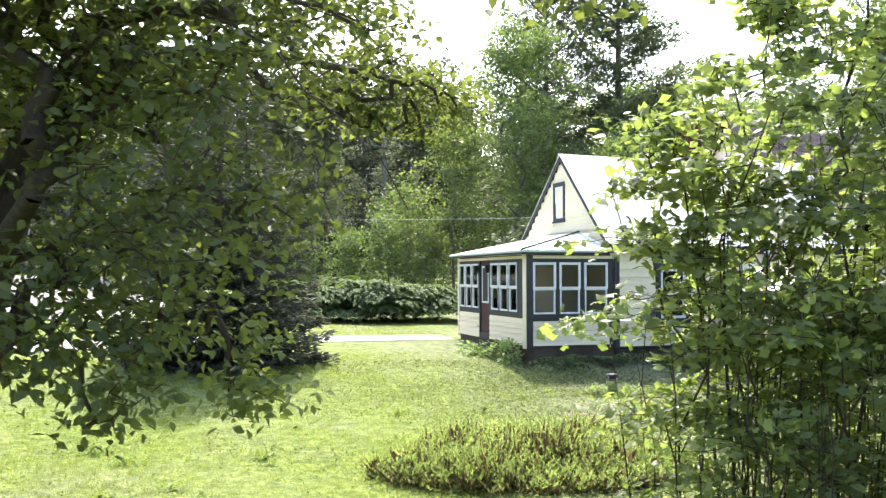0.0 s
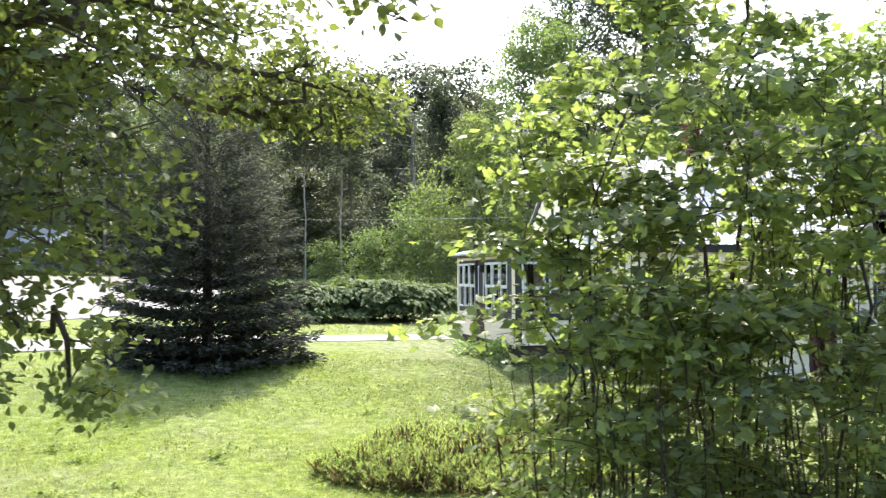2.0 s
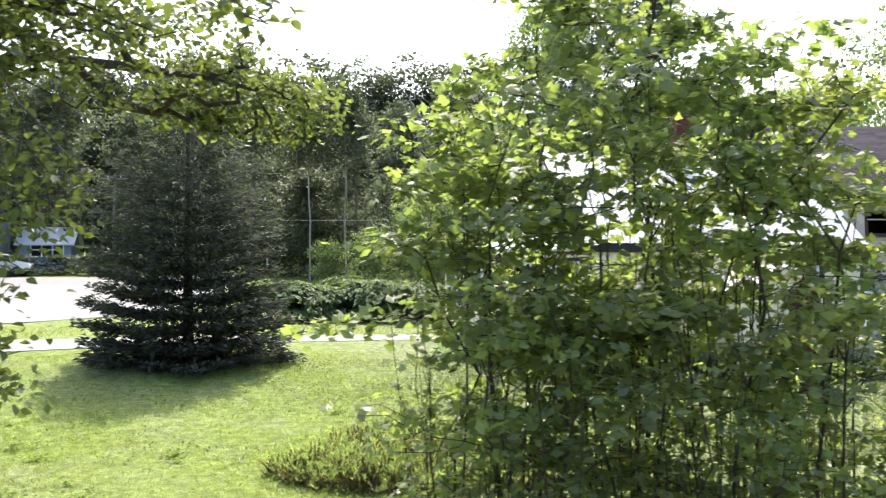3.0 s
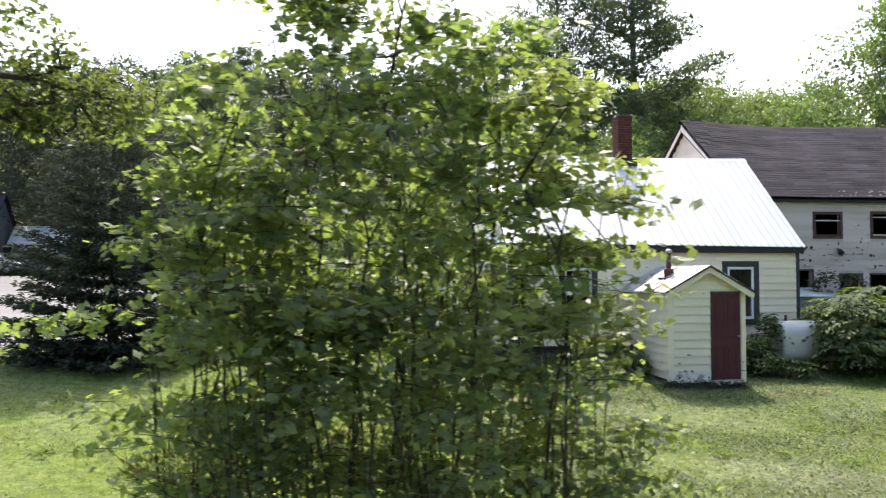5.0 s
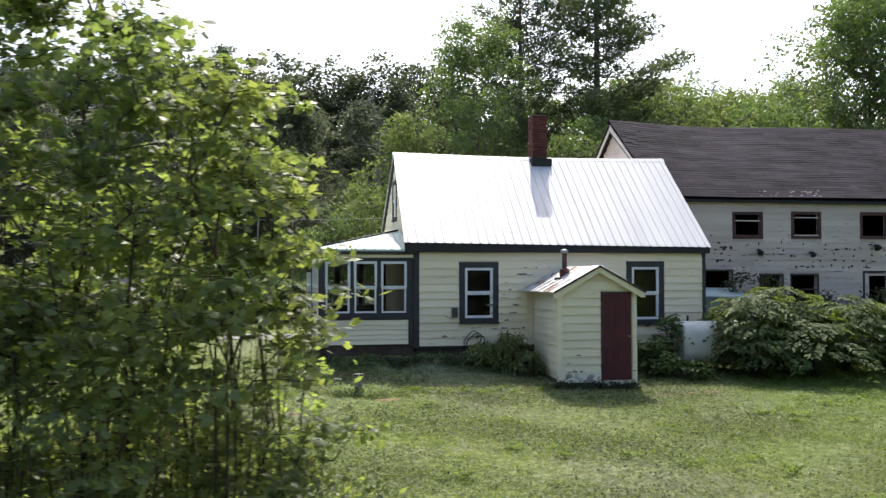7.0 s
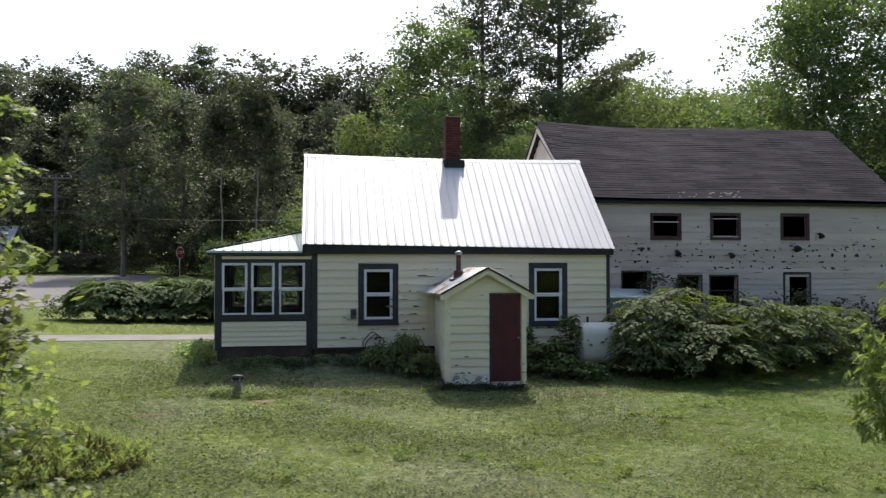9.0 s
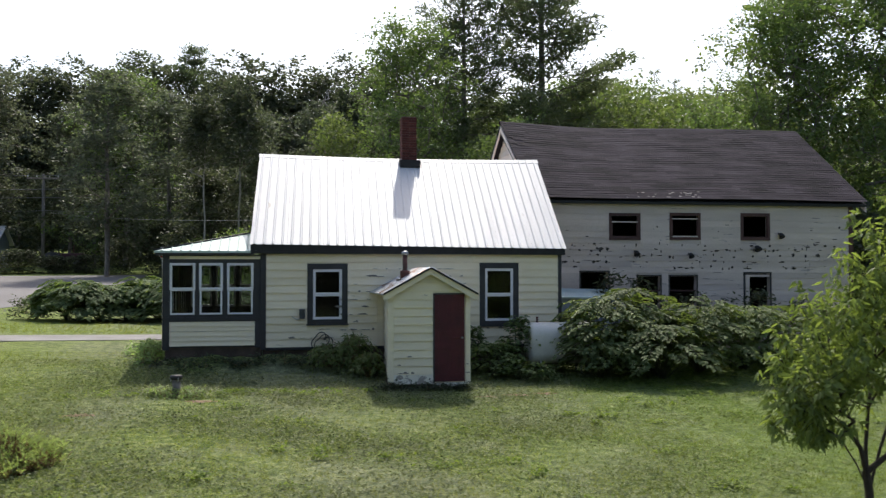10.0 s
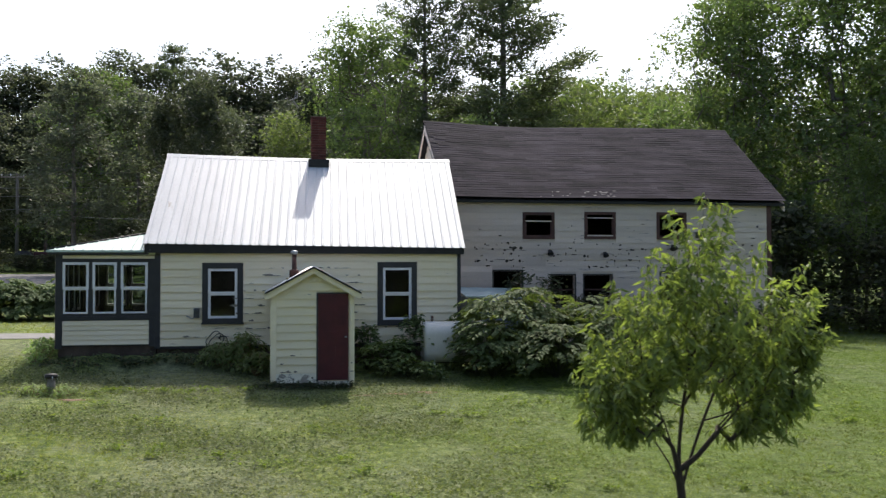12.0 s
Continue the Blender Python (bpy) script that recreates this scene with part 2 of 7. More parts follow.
def lawn_material():
    m, nodes, links, bsdf = material("lawn_soil_and_grass")
    geo = nodes.new("ShaderNodeNewGeometry")
    p = geo.outputs["Position"]
    clump = noise_node(nodes, links, p, 5.5, 4.0, 0.7)
    fine = noise_node(nodes, links, p, 26.0, 6.0, 0.75)
    base = ramp(nodes, links, clump, (0.1, 0.142, 0.042), (0.152, 0.178, 0.06), 0.4, 0.6)
    col = lawn_patches(nodes, links, p, base, (0.182, 0.186, 0.135), (0.078, 0.128, 0.021), (0.134, 0.178, 0.033))
    col = mix_rgb(nodes, links, 0.6, col, ramp(nodes, links, clump, (0.25, 0.25, 0.25), (0.75, 0.75, 0.75), 0.35, 0.65), "OVERLAY")
    col = mix_rgb(nodes, links, 0.5, col, ramp(nodes, links, fine, (0.15, 0.15, 0.15), (0.85, 0.85, 0.85), 0.34, 0.64), "OVERLAY")
    links.new(col, bsdf.inputs["Base Color"])
    bsdf.inputs["Roughness"].default_value = 0.95
    bsdf.inputs["Specular IOR Level"].default_value = 0.1
    bp = nodes.new("ShaderNodeBump")
    bp.inputs["Strength"].default_value, bp.inputs["Distance"].default_value = 0.6, 0.05
    links.new(fine, bp.inputs["Height"])
    links.new(bp.outputs[0], bsdf.inputs["Normal"])
    return m


LAWN = lawn_material()


# ---- building helpers ----
def thing(name, at, label, category, group="", kind=""):
    ob = new(name)
    ob.location = at
    return tagged(ob, label, category, group, kind)


def hang(ob, parent):
    """Parents ob, whose mesh lies in world places, to a thing that stands anywhere."""
    ob.parent = parent
    ob.matrix_parent_inverse = Matrix.Identity(4) if parent.parent else Matrix.Translation(-Vector(parent.location))
    return ob


def mesh_ob(name, verts, faces, mat, parent=None, label="", smooth=False):
    me = bpy.data.meshes.new(name)
    me.from_pydata([tuple(v) for v in verts], [], [tuple(f) for f in faces])
    me.materials.append(mat)
    if smooth:
        me.shade_smooth()
    ob = new(name, me)
    if parent:
        hang(ob, parent)
    if label:
        ob["label"] = label
    return ob


def part(name, bm, mat, parent=None, label="", smooth=False):
    me = bpy.data.meshes.new(name)
    bmesh.ops.recalc_face_normals(bm, faces=bm.faces)
    bm.to_mesh(me)
    bm.free()
    me.materials.append(mat)
    if smooth:
        me.shade_smooth()
    ob = new(name, me)
    if parent:
        hang(ob, parent)
    if label:
        ob["label"] = label
    return ob


BOX_FACES = [(0, 1, 3, 2), (4, 6, 7, 5), (0, 4, 5, 1), (2, 3, 7, 6), (0, 2, 6, 4), (1, 5, 7, 3)]


def add_box(bm, lo, hi, bevel=0.0):
    vs = [bm.verts.new((x, y, z)) for x in (lo[0], hi[0]) for y in (lo[1], hi[1]) for z in (lo[2], hi[2])]
    fs = [bm.faces.new([vs[i] for i in f]) for f in BOX_FACES]
    if bevel:
        es = list({e for f in fs for e in f.edges})
        bmesh.ops.bevel(bm, geom=es, offset=bevel, segments=2, affect="EDGES", profile=0.6)


def boxes(name, spans, mat, parent=None, label="", bevel=0.0):
    bm = bmesh.new()
    for lo, hi in spans:
        add_box(bm, lo, hi, bevel)
    return part(name, bm, mat, parent, label)


def tube(pts, radii, sides=8, cap=True):
    """Verts and faces of a round rod along a line of points."""
    pts = [Vector(p) for p in pts]
    if isinstance(radii, (int, float)):
        radii = [radii] * len(pts)
    verts, faces = [], []
    for i, p in enumerate(pts):
        t = (pts[min(i + 1, len(pts) - 1)] - pts[max(i - 1, 0)]).normalized()
        a = t.orthogonal().normalized() if i == 0 else (a - t * a.dot(t)).normalized()
        b = t.cross(a)
        for k in range(sides):
            w = 2 * math.pi * k / sides
            verts.append(p + (a * math.cos(w) + b * math.sin(w)) * radii[i])
    for i in range(len(pts) - 1):
        for k in range(sides):
            q = (k + 1) % sides
            faces.append((i * sides + k, i * sides + q, (i + 1) * sides + q, (i + 1) * sides + k))
    if cap:
        faces.append(tuple(range(sides))[::-1])
        faces.append(tuple(range((len(pts) - 1) * sides, len(pts) * sides)))
    return verts, faces


def rod(name, pts, radii, mat, parent=None, label="", sides=8):
    v, f = tube(pts, radii, sides)
    return mesh_ob(name, v, f, mat, parent, label, smooth=True)


# ---- ground ----
GROUND_Y = (-120, -40, -25, -8.5, -5.8, -4.9, -2.6, 0, 4, 10, 16, 40, 60, 100, 300, 700)
GROUND_Z = (-3, -2.1, -1.5, -0.36, -0.19, -0.12, 0.04, 0.34, 0.55, 0.7, 0.95, 2.2, 3.2, 6, 14, 30)


def ground_z(x, y):
    tilt = np.clip((14 - np.asarray(y, float)) / 4, 0, 1)
    return np.interp(y, GROUND_Y, GROUND_Z) - 0.02 * np.clip(x, -10, 20) * tilt


def gz(x, y):
    return float(ground_z(x, y))


def graded(lo, hi, near_lo, near_hi, step, grow=1.25):
    out = list(np.arange(near_lo, near_hi + 1e-6, step))
    d, v = step, near_lo
    while v > lo:
        d *= grow
        v -= d
        out.insert(0, v)
    d, v = step, near_hi
    while v < hi:
        d *= grow
        v += d
        out.append(v)
    return np.array(out)


def sheet(name, xs, ys, lift, mat, rough=0.0):
    gx, gy = np.meshgrid(xs, ys)
    z = ground_z(gx, gy) + lift
    if rough:
        z = z + rough * (np.sin(gx * 1.7 + 2 * np.sin(gy * 0.9)) * np.sin(gy * 1.3 + 1.5 * np.sin(gx * 0.7)))
    v = np.stack([gx, gy, z], -1).reshape(-1, 3)
    n, m = len(xs), len(ys)
    f = [(j * n + i, j * n + i + 1, (j + 1) * n + i + 1, (j + 1) * n + i) for j in range(m - 1) for i in range(n - 1)]
    return mesh_ob(name, v.tolist(), f, mat, smooth=True)


ground = sheet("ground", graded(-500, 500, -24, 26, 0.5), graded(-100, 650, -24, 24, 0.5), 0.0, LAWN, 0.012)
tagged(ground, "mown lawn of green and dry grass sloping from the house", "ground", kind="structure")


def strip(name, left, right, lift, mat, label, category):
    """A paved strip between two lines of plan points, laid on the ground with a real edge."""
    n = 24
    verts, faces = [], []
    for i in range(n + 1):
        k = i / n * (len(left) - 1)
        a = min(int(k), len(left) - 2)
        u = k - a
        pl = Vector(left[a]).lerp(Vector(left[a + 1]), u)
        pr = Vector(right[a]).lerp(Vector(right[a + 1]), u)
        for j in range(5):
            q = pl.lerp(pr, j / 4)
            verts.append((q.x, q.y, gz(q.x, q.y) + lift))
        for q in (pl, pr):
            verts.append((q.x, q.y, gz(q.x, q.y) - 0.1))
    for i in range(n):
        o, p = i * 7, (i + 1) * 7
        faces += [(o + j, o + j + 1, p + j + 1, p + j) for j in range(4)]
        faces += [(o + 5, o, p, p + 5), (o + 4, o + 6, p + 6, p + 4)]
    ob = mesh_ob(name, verts, faces, mat)
    return tagged(ob, label, category, kind="structure")


strip("driveway", [(-2.6, 6.6), (-7, 6.1), (-14, 5.8), (-30, 6.0)], [(-2.6, 5.0), (-7, 4.3), (-14, 3.0), (-30, 2.0)], 0.02, ASPHALT,
      "pale worn driveway leading to the glazed porch", "driveway")
strip("road", [(-8, 46), (-16, 45), (-30, 47), (-70, 50)], [(-9.5, 22), (-12, 17), (-20, 11.5), (-70, 9)], 0.025, ROAD,
      "sunlit pale asphalt road junction beyond the lawn", "road")


# ---- walls, boards and windows ----
def spot(face, u, d, z):
    """A place on a wall: u along it, d out of it. face: the axis it runs along, its plane, and the sign of its outward way."""
    axis, plane, sign = face
    return (u, plane + sign * d, z) if axis == "x" else (plane + sign * d, u, z)


def wall(name, face, u0, u1, z0, z1, openings, mat, parent, thick=0.14):
    """One solid wall with its openings cut through, reveals and all."""
    us = sorted({u0, u1, *(v for o in openings for v in o[:2] if u0 < v < u1)})
    zs = sorted({z0, z1, *(v for o in openings for v in o[2:] if z0 < v < z1)})
    solid = {}
    for i in range(len(us) - 1):
        for k in range(len(zs) - 1):
            m, n = (us[i] + us[i + 1]) / 2, (zs[k] + zs[k + 1]) / 2
            solid[i, k] = not any(o[0] < m < o[1] and o[2] < n < o[3] for o in openings)
    bm = bmesh.new()
    made = {}

    def corner(i, k, side):
        if (i, k, side) not in made:
            made[i, k, side] = bm.verts.new(spot(face, us[i], -thick if side else 0.0, zs[k]))
        return made[i, k, side]

    for (i, k), full in solid.items():
        if not full:
            continue
        ring4 = ((i, k), (i + 1, k), (i + 1, k + 1), (i, k + 1))
        for side in (0, 1):
            bm.faces.new([corner(a, b, side) for a, b in ring4])
        for (a, b), (c, d), near in zip(ring4, ring4[1:] + ring4[:1], ((i, k - 1), (i + 1, k), (i, k + 1), (i - 1, k))):
            if not solid.get(near, False):
                bm.faces.new((corner(a, b, 0), corner(c, d, 0), corner(c, d, 1), corner(a, b, 1)))
    return part(name, bm, mat, parent)


def gable_wall(name, face, prof, mat, parent, thick=0.14):
    """A wall of any outline; prof: (u, z) points."""
    bm = bmesh.new()
    rings = [[bm.verts.new(spot(face, u, d, z)) for u, z in prof] for d in (-thick, 0.0)]
    bm.faces.new(rings[0])
    bm.faces.new(rings[1][::-1])
    for i in range(len(prof)):
        j = (i + 1) % len(prof)
        bm.faces.new((rings[0][i], rings[0][j], rings[1][j], rings[1][i]))
    return part(name, bm, mat, parent)


def clapboards(parent, face, u0, u1, z0, z1, course, openings, mat, limit=None, longest=3.6, seed=1, name="clapboard", out=0.024):
    """Lapped boards, each one a piece: thick at its lower edge, cut round the openings."""
    rng = random.Random(seed)
    n = max(1, round((z1 - z0) / course))
    h = (z1 - z0) / n
    for i in range(n):
        lo, hi = z0 + i * h, z0 + (i + 1) * h
        a, b = (u0, u1) if limit is None else limit((lo + hi) / 2)
        if b - a < 0.08:
            continue
        runs = [(a, b)]
        for o in openings:
            if o[2] < hi - 0.02 and o[3] > lo + 0.02:
                runs = [r for p, q in runs for r in ((p, min(q, o[0])), (max(p, o[1]), q)) if r[1] - r[0] > 0.03]
        pieces = []
        for p, q in runs:
            while q - p > longest:
                cut = p + rng.uniform(0.45, 0.95) * longest
                if q - cut < 0.4:
                    break
                pieces.append((p, cut))
                p = cut
            pieces.append((p, q))
        for p, q in pieces:
            sag = rng.uniform(-0.004, 0.004)
            o1 = out + rng.uniform(-0.003, 0.004)
            p += 0.002
            q -= 0.002
            vs = [spot(face, u, d, z) for u in (p, q) for d, z in ((0.001, lo - 0.006 + sag), (o1, lo - 0.008 + sag), (o1 - 0.001, lo + 0.012 + sag), (0.006, hi - 0.006 + sag), (0.001, hi - 0.006 + sag))]
            fs = [(k, (k + 1) % 5, 5 + (k + 1) % 5, 5 + k) for k in range(5)] + [(4, 3, 2, 1, 0), (5, 6, 7, 8, 9)]
            bm = bmesh.new()
            bv = [bm.verts.new(v) for v in vs]
            for f in fs:
                bm.faces.new([bv[k] for k in f])
            part(name, bm, mat, parent)


def ring(face, u0, u1, z0, z1, w, d0, d1, bm=None):
    """Four butted bars round a rectangle, w wide inwards."""
    bm = bm or bmesh.new()
    for a, b, c, d in ((u0, u0 + w, z0, z1), (u1 - w, u1, z0, z1), (u0 + w, u1 - w, z0, z0 + w), (u0 + w, u1 - w, z1 - w, z1)):
        add_box(bm, spot(face, a, d0, c), spot(face, b, d1, d))
    return bm


def sash_window(parent, face, u0, u1, z0, z1, trim=0.1, sash=0.065, trim_mat=None, label="", sill=True):
    """A double-hung window: casing, two sashes one before the other, and their panes."""
    win = part("window", ring(face, u0, u1, z0, z1, trim, -0.03, 0.036) if trim else ring(face, u0, u1, z0, z1, 0.015, -0.03, 0.01),
               trim_mat or SLATE, parent, label)
    a, b, c, d = u0 + trim, u1 - trim, z0 + trim, z1 - trim
    mid = (c + d) / 2
    part("upper_sash", ring(face, a, b, mid - 0.02, d, sash, -0.02, 0.022), WHITE, win)
    part("lower_sash", ring(face, a, b, c, mid + 0.012, sash * 0.95, -0.05, 0.006), WHITE, win)
    for lo, hi, dep in ((mid + 0.03, d - sash, -0.005), (c + sash, mid - 0.03, -0.03)):
        p = boxes("pane", [(spot(face, a + sash, dep - 0.004, lo), spot(face, b - sash, dep, hi))], GLASS, win)
        p.visible_shadow = False
    if sill and trim:
        boxes("sill", [(spot(face, u0 - 0.02, 0.0365, z0 - 0.004), spot(face, u1 + 0.02, 0.06, z0 + 0.035))], trim_mat or SLATE, win)
    return win


def gable_slab(name, pts, thick, mat, parent, label=""):
    """A flat slab over a plane outline, with its thickness straight down."""
    bm = bmesh.new()
    top = [bm.verts.new(p) for p in pts]
    low = [bm.verts.new((p[0], p[1], p[2] - thick)) for p in pts]
    bm.faces.new(top)
    bm.faces.new(low[::-1])
    for i in range(len(pts)):
        j = (i + 1) % len(pts)
        bm.faces.new((top[i], low[i], low[j], top[j]))
    return part(name, bm, mat, parent, label)


# ---- the house ----
HX0, HX1, HY1 = 0.0, 7.58, 6.32
WALL_TOP, WALL_LOW = 3.1, 0.75
RIDGE_Y, RIDGE_Z, EAVE_Y, EAVE_Z = 3.16, 5.86, -0.15, 3.235
FRONT = ("x", 0.0, -1)
LEFT = ("y", 0.0, -1)

house = thing("house", (3.8, 3.1, 0.5), "small cream clapboard house with a white metal roof and slate-blue trim", "house")
win_a, win_b = (1.095, 2.085, 1.28, 2.795), (5.44, 6.46, 1.2, 2.815)


def shrunk(w, k):
    return (w[0] + k, w[1] - k, w[2] + k, w[3] - k)


front = wall("wall", FRONT, HX0, HX1, WALL_LOW, WALL_TOP, [shrunk(win_a, 0.12), shrunk(win_b, 0.12)], CREAM, house)
gw = (2.93, 3.72, 3.97, 5.1)
slope = (RIDGE_Z - EAVE_Z) / (RIDGE_Y - EAVE_Y)
left_wall = gable_wall("wall", LEFT, [(0.14, WALL_LOW), (HY1 - 0.14, WALL_LOW), (HY1 - 0.14, 3.16), (RIDGE_Y, 5.68), (0.14, 3.3)], CREAM, house)
gable_wall("wall", ("y", HX1, 1), [(0.14, WALL_LOW), (HY1 - 0.14, WALL_LOW), (HY1 - 0.14, 3.16), (RIDGE_Y, 5.68), (0.14, 3.3)], CREAM, house)
wall("wall", ("x", HY1, 1), HX0, HX1, WALL_LOW, WALL_TOP, [], CREAM, house)
boxes("interior_floor", [((0.15, 0.15, 0.7), (HX1 - 0.15, HY1 - 0.15, 0.8))], DIM_ROOM, house)
boxes("partition", [((0.15, 2.6, 0.8), (HX1 - 0.15, 2.7, 3.1))], DIM_ROOM, house)
boxes("interior_ceiling", [((0.15, 0.15, 3.02), (HX1 - 0.15, 2.6, 3.06))], DIM_ROOM, house)
boxes("foundation", [((0.03, 0.05, -0.2), (HX1 - 0.03, HY1 - 0.03, 0.7))], FOUNDATION, house)
boxes("foundation", [((-2.27, 0.06, -0.1), (-0.005, 5.4, 0.78))], FOUNDATION, house, "brown stone footing under the porch")
clapboards(front, FRONT, 0.10, HX1 - 0.06, WALL_LOW + 0.01, 3.02, 0.193, [win_a, win_b, (2.82, 4.55, 0, 2.0)], CREAM, seed=3, out=0.03)
boxes("sill_board", [((0.1, -0.03, WALL_LOW - 0.07), (HX1, 0.0, WALL_LOW))], FLASHING, front)
boxes("corner_board", [((-0.03, -0.034, WALL_LOW - 0.05), (0.10, 0.0, 3.03))], SLATE, front)
boxes("corner_board", [((HX1 - 0.06, -0.034, WALL_LOW - 0.05), (HX1 + 0.03, 0.0, 3.03))], SLATE, front)
for w in (win_a, win_b):
    sash_window(house, FRONT, *w, trim=0.14, label="double-hung white sash window in a wide slate-blue casing")
clapboards(left_wall, LEFT, 0.1, HY1 - 0.1, 3.3, 5.6, 0.19, [gw], CREAM,
           limit=lambda z: (RIDGE_Y - (5.72 - z) / slope, RIDGE_Y + (5.72 - z) / slope), seed=5)
sash_window(house, LEFT, *gw, trim=0.12, sash=0.07, label="narrow gable window in a slate-blue casing")

# roof: its old frame is a little out of square, lower at one end of the eave and hollow along the ridge
ROOF_X0, ROOF_W, ROOF_SKEW = -0.29, 7.99, 0.2


def roof_point(u, s, up=0.0):
    """A place on the front slope: u along the eave, s from eave to ridge."""
    run = RIDGE_Y - EAVE_Y + 0.03
    sag = (1 - s) * (0.04 - 0.085 * u) - s * 0.055 * math.sin(math.pi * u)
    return (ROOF_X0 + ROOF_W * u + ROOF_SKEW * s, EAVE_Y - 0.03 + s * run, EAVE_Z - 0.02 + s * run * slope + sag + up)


def across(p):
    """The same place on the back slope, whose ends run square to the ridge."""
    return (p[0] + ROOF_SKEW * (RIDGE_Y - p[1]) / (RIDGE_Y - EAVE_Y + 0.03), 2 * RIDGE_Y - p[1], p[2])


roof = gable_slab("roof", [roof_point(0.004, 0.02, -0.045), roof_point(0.996, 0.02, -0.045), roof_point(0.996, 1, -0.1), roof_point(0.004, 1, -0.1)], 0.06, FLASHING, house)
gable_slab("roof_back", [across(roof_point(u, q, -0.07)) for u, q in ((0.004, 0.02), (0.996, 0.02), (0.996, 1), (0.004, 1))], 0.06, FLASHING, house)


def rib_panel(u0, u1, ribs, back, thick=0.012):
    """One ribbed roofing sheet, from eave to ridge."""
    pitch = (u1 - u0) / ribs
    a, b = 0.034 / ROOF_W, 0.014 / ROOF_W
    us = [(u0, 0.0)]
    for k in range(ribs):
        c = u0 + (k + 0.5) * pitch
        us += [(c - a, 0.0), (c - b, 0.022), (c + b, 0.022), (c + a, 0.0)]
    us.append((u1, 0.0))
    verts, faces, n = [], [], len(us)
    rows = (0.0, 0.25, 0.5, 0.75, 1.0)
    for q in rows:
        for up in (thick, 0.0):
            verts += [roof_point(u, q, z + up) for u, z in us]
    for r in range(len(rows) - 1):
        o, p = r * 2 * n, (r + 1) * 2 * n
        for i in range(n - 1):
            faces.append((o + i, o + i + 1, p + i + 1, p + i))
            faces.append((o + n + i + 1, o + n + i, p + n + i, p + n + i + 1))
    faces += [(i + 1, i, n + i, n + i + 1) for i in range(n - 1)]
    return mesh_ob("roof_panel", [across(v) for v in verts] if back else verts, faces, TIN, roof)


sheets = 9
for k in range(sheets):
    for back in (0, 1):
        rib_panel(k / sheets + 0.0003, (k + 1) / sheets - 0.0003, 4, back)
cap = [(0, 0), (0.13, -0.105), (0.13, -0.125), (0, -0.02), (-0.13, -0.125), (-0.13, -0.105)]
cap_v, cap_f = [], []
for i in range(25):
    x, y, z = roof_point(-0.002 + 1.004 * i / 24, 1)
    cap_v += [(x, RIDGE_Y + a, z + 0.025 + b) for a, b in cap]
    if i:
        o = len(cap_v) - 12
        cap_f += [(o + k, o + (k + 1) % 6, o + 6 + (k + 1) % 6, o + 6 + k) for k in range(6)]
cap_f += [tuple(range(6)), tuple(range(24 * 6, 25 * 6))[::-1]]
mesh_ob("ridge_cap", cap_v, cap_f, TIN, roof)
gable_wall("fascia", ("x", EAVE_Y, -1), [(-0.27, 3.045), (HX1 + 0.08, 3.02), (HX1 + 0.08, EAVE_Z - 0.085), (-0.27, EAVE_Z + 0.0)], FLASHING, house, 0.03)
boxes("soffit", [((-0.0, EAVE_Y + 0.031, 3.032), (HX1 + 0.0, -0.001, 3.055))], FLASHING, house)
for u in (0.003, 0.993):
    for s in (-1, 1):
        bm = bmesh.new()
        rr = []
        for w in (0.0, 0.03):
            lo, hi = roof_point(u, 0.01), roof_point(u, 1)
            if s > 0:
                lo = across(lo)
            rr.append([bm.verts.new((q[0] + w, q[1], q[2] - drop)) for q, drop in ((hi, 0.02), (lo, 0.02), (lo, 0.17), (hi, 0.19))])
        bm.faces.new(rr[0])
        bm.faces.new(rr[1][::-1])
        for i in range(4):
            bm.faces.new((rr[0][i], rr[0][(i + 1) % 4], rr[1][(i + 1) % 4], rr[1][i]))
        part("rake_board", bm, SLATE, house)

# chimney
CX, CY, CW = 4.085, 3.16, 0.41
chimney = boxes("chimney", [((CX - CW / 2 + 0.02, CY - CW / 2 + 0.02, 5.3), (CX + CW / 2 - 0.02, CY + CW / 2 - 0.02, 6.97))], MORTAR, house, "red brick chimney, mortar worn near its foot")
brick_bm = bmesh.new()
add_box(brick_bm, (-0.101, -0.05, -0.031), (0.101, 0.05, 0.031), 0.006)
brick_me = bpy.data.meshes.new("brick")
bmesh.ops.recalc_face_normals(brick_bm, faces=brick_bm.faces)
brick_bm.to_mesh(brick_me)
brick_bm.free()
brick_me.materials.append(BRICK)
rng = random.Random(4)
for c in range(18):
    z = 5.75 + c * 0.0715
    out = 0.012 if c >= 16 else 0.0
    flip = c % 2
    for side in range(4):
        for k in range(2):
            ob = new("brick", brick_me)
            hang(ob, chimney)
            u = -0.111 + 0.207 * k + (0.016 if flip else 0.0)
            v = -CW / 2 + 0.05 - out - rng.uniform(-0.003, 0.005)
            m = Matrix.Rotation(side * math.pi / 2, 4, "Z") @ Matrix.Translation((u, v, 0))
            ob.matrix_basis = Matrix.Translation((CX, CY, z)) @ m
boxes("flashing", [((CX - 0.29, CY - 0.40, 5.55), (CX + 0.29, CY + 0.30, 5.76))], FLASHING, chimney)
boxes("chimney_crown", [((CX - 0.2, CY - 0.2, 6.98), (CX + 0.2, CY + 0.2, 7.02))], MORTAR, chimney)

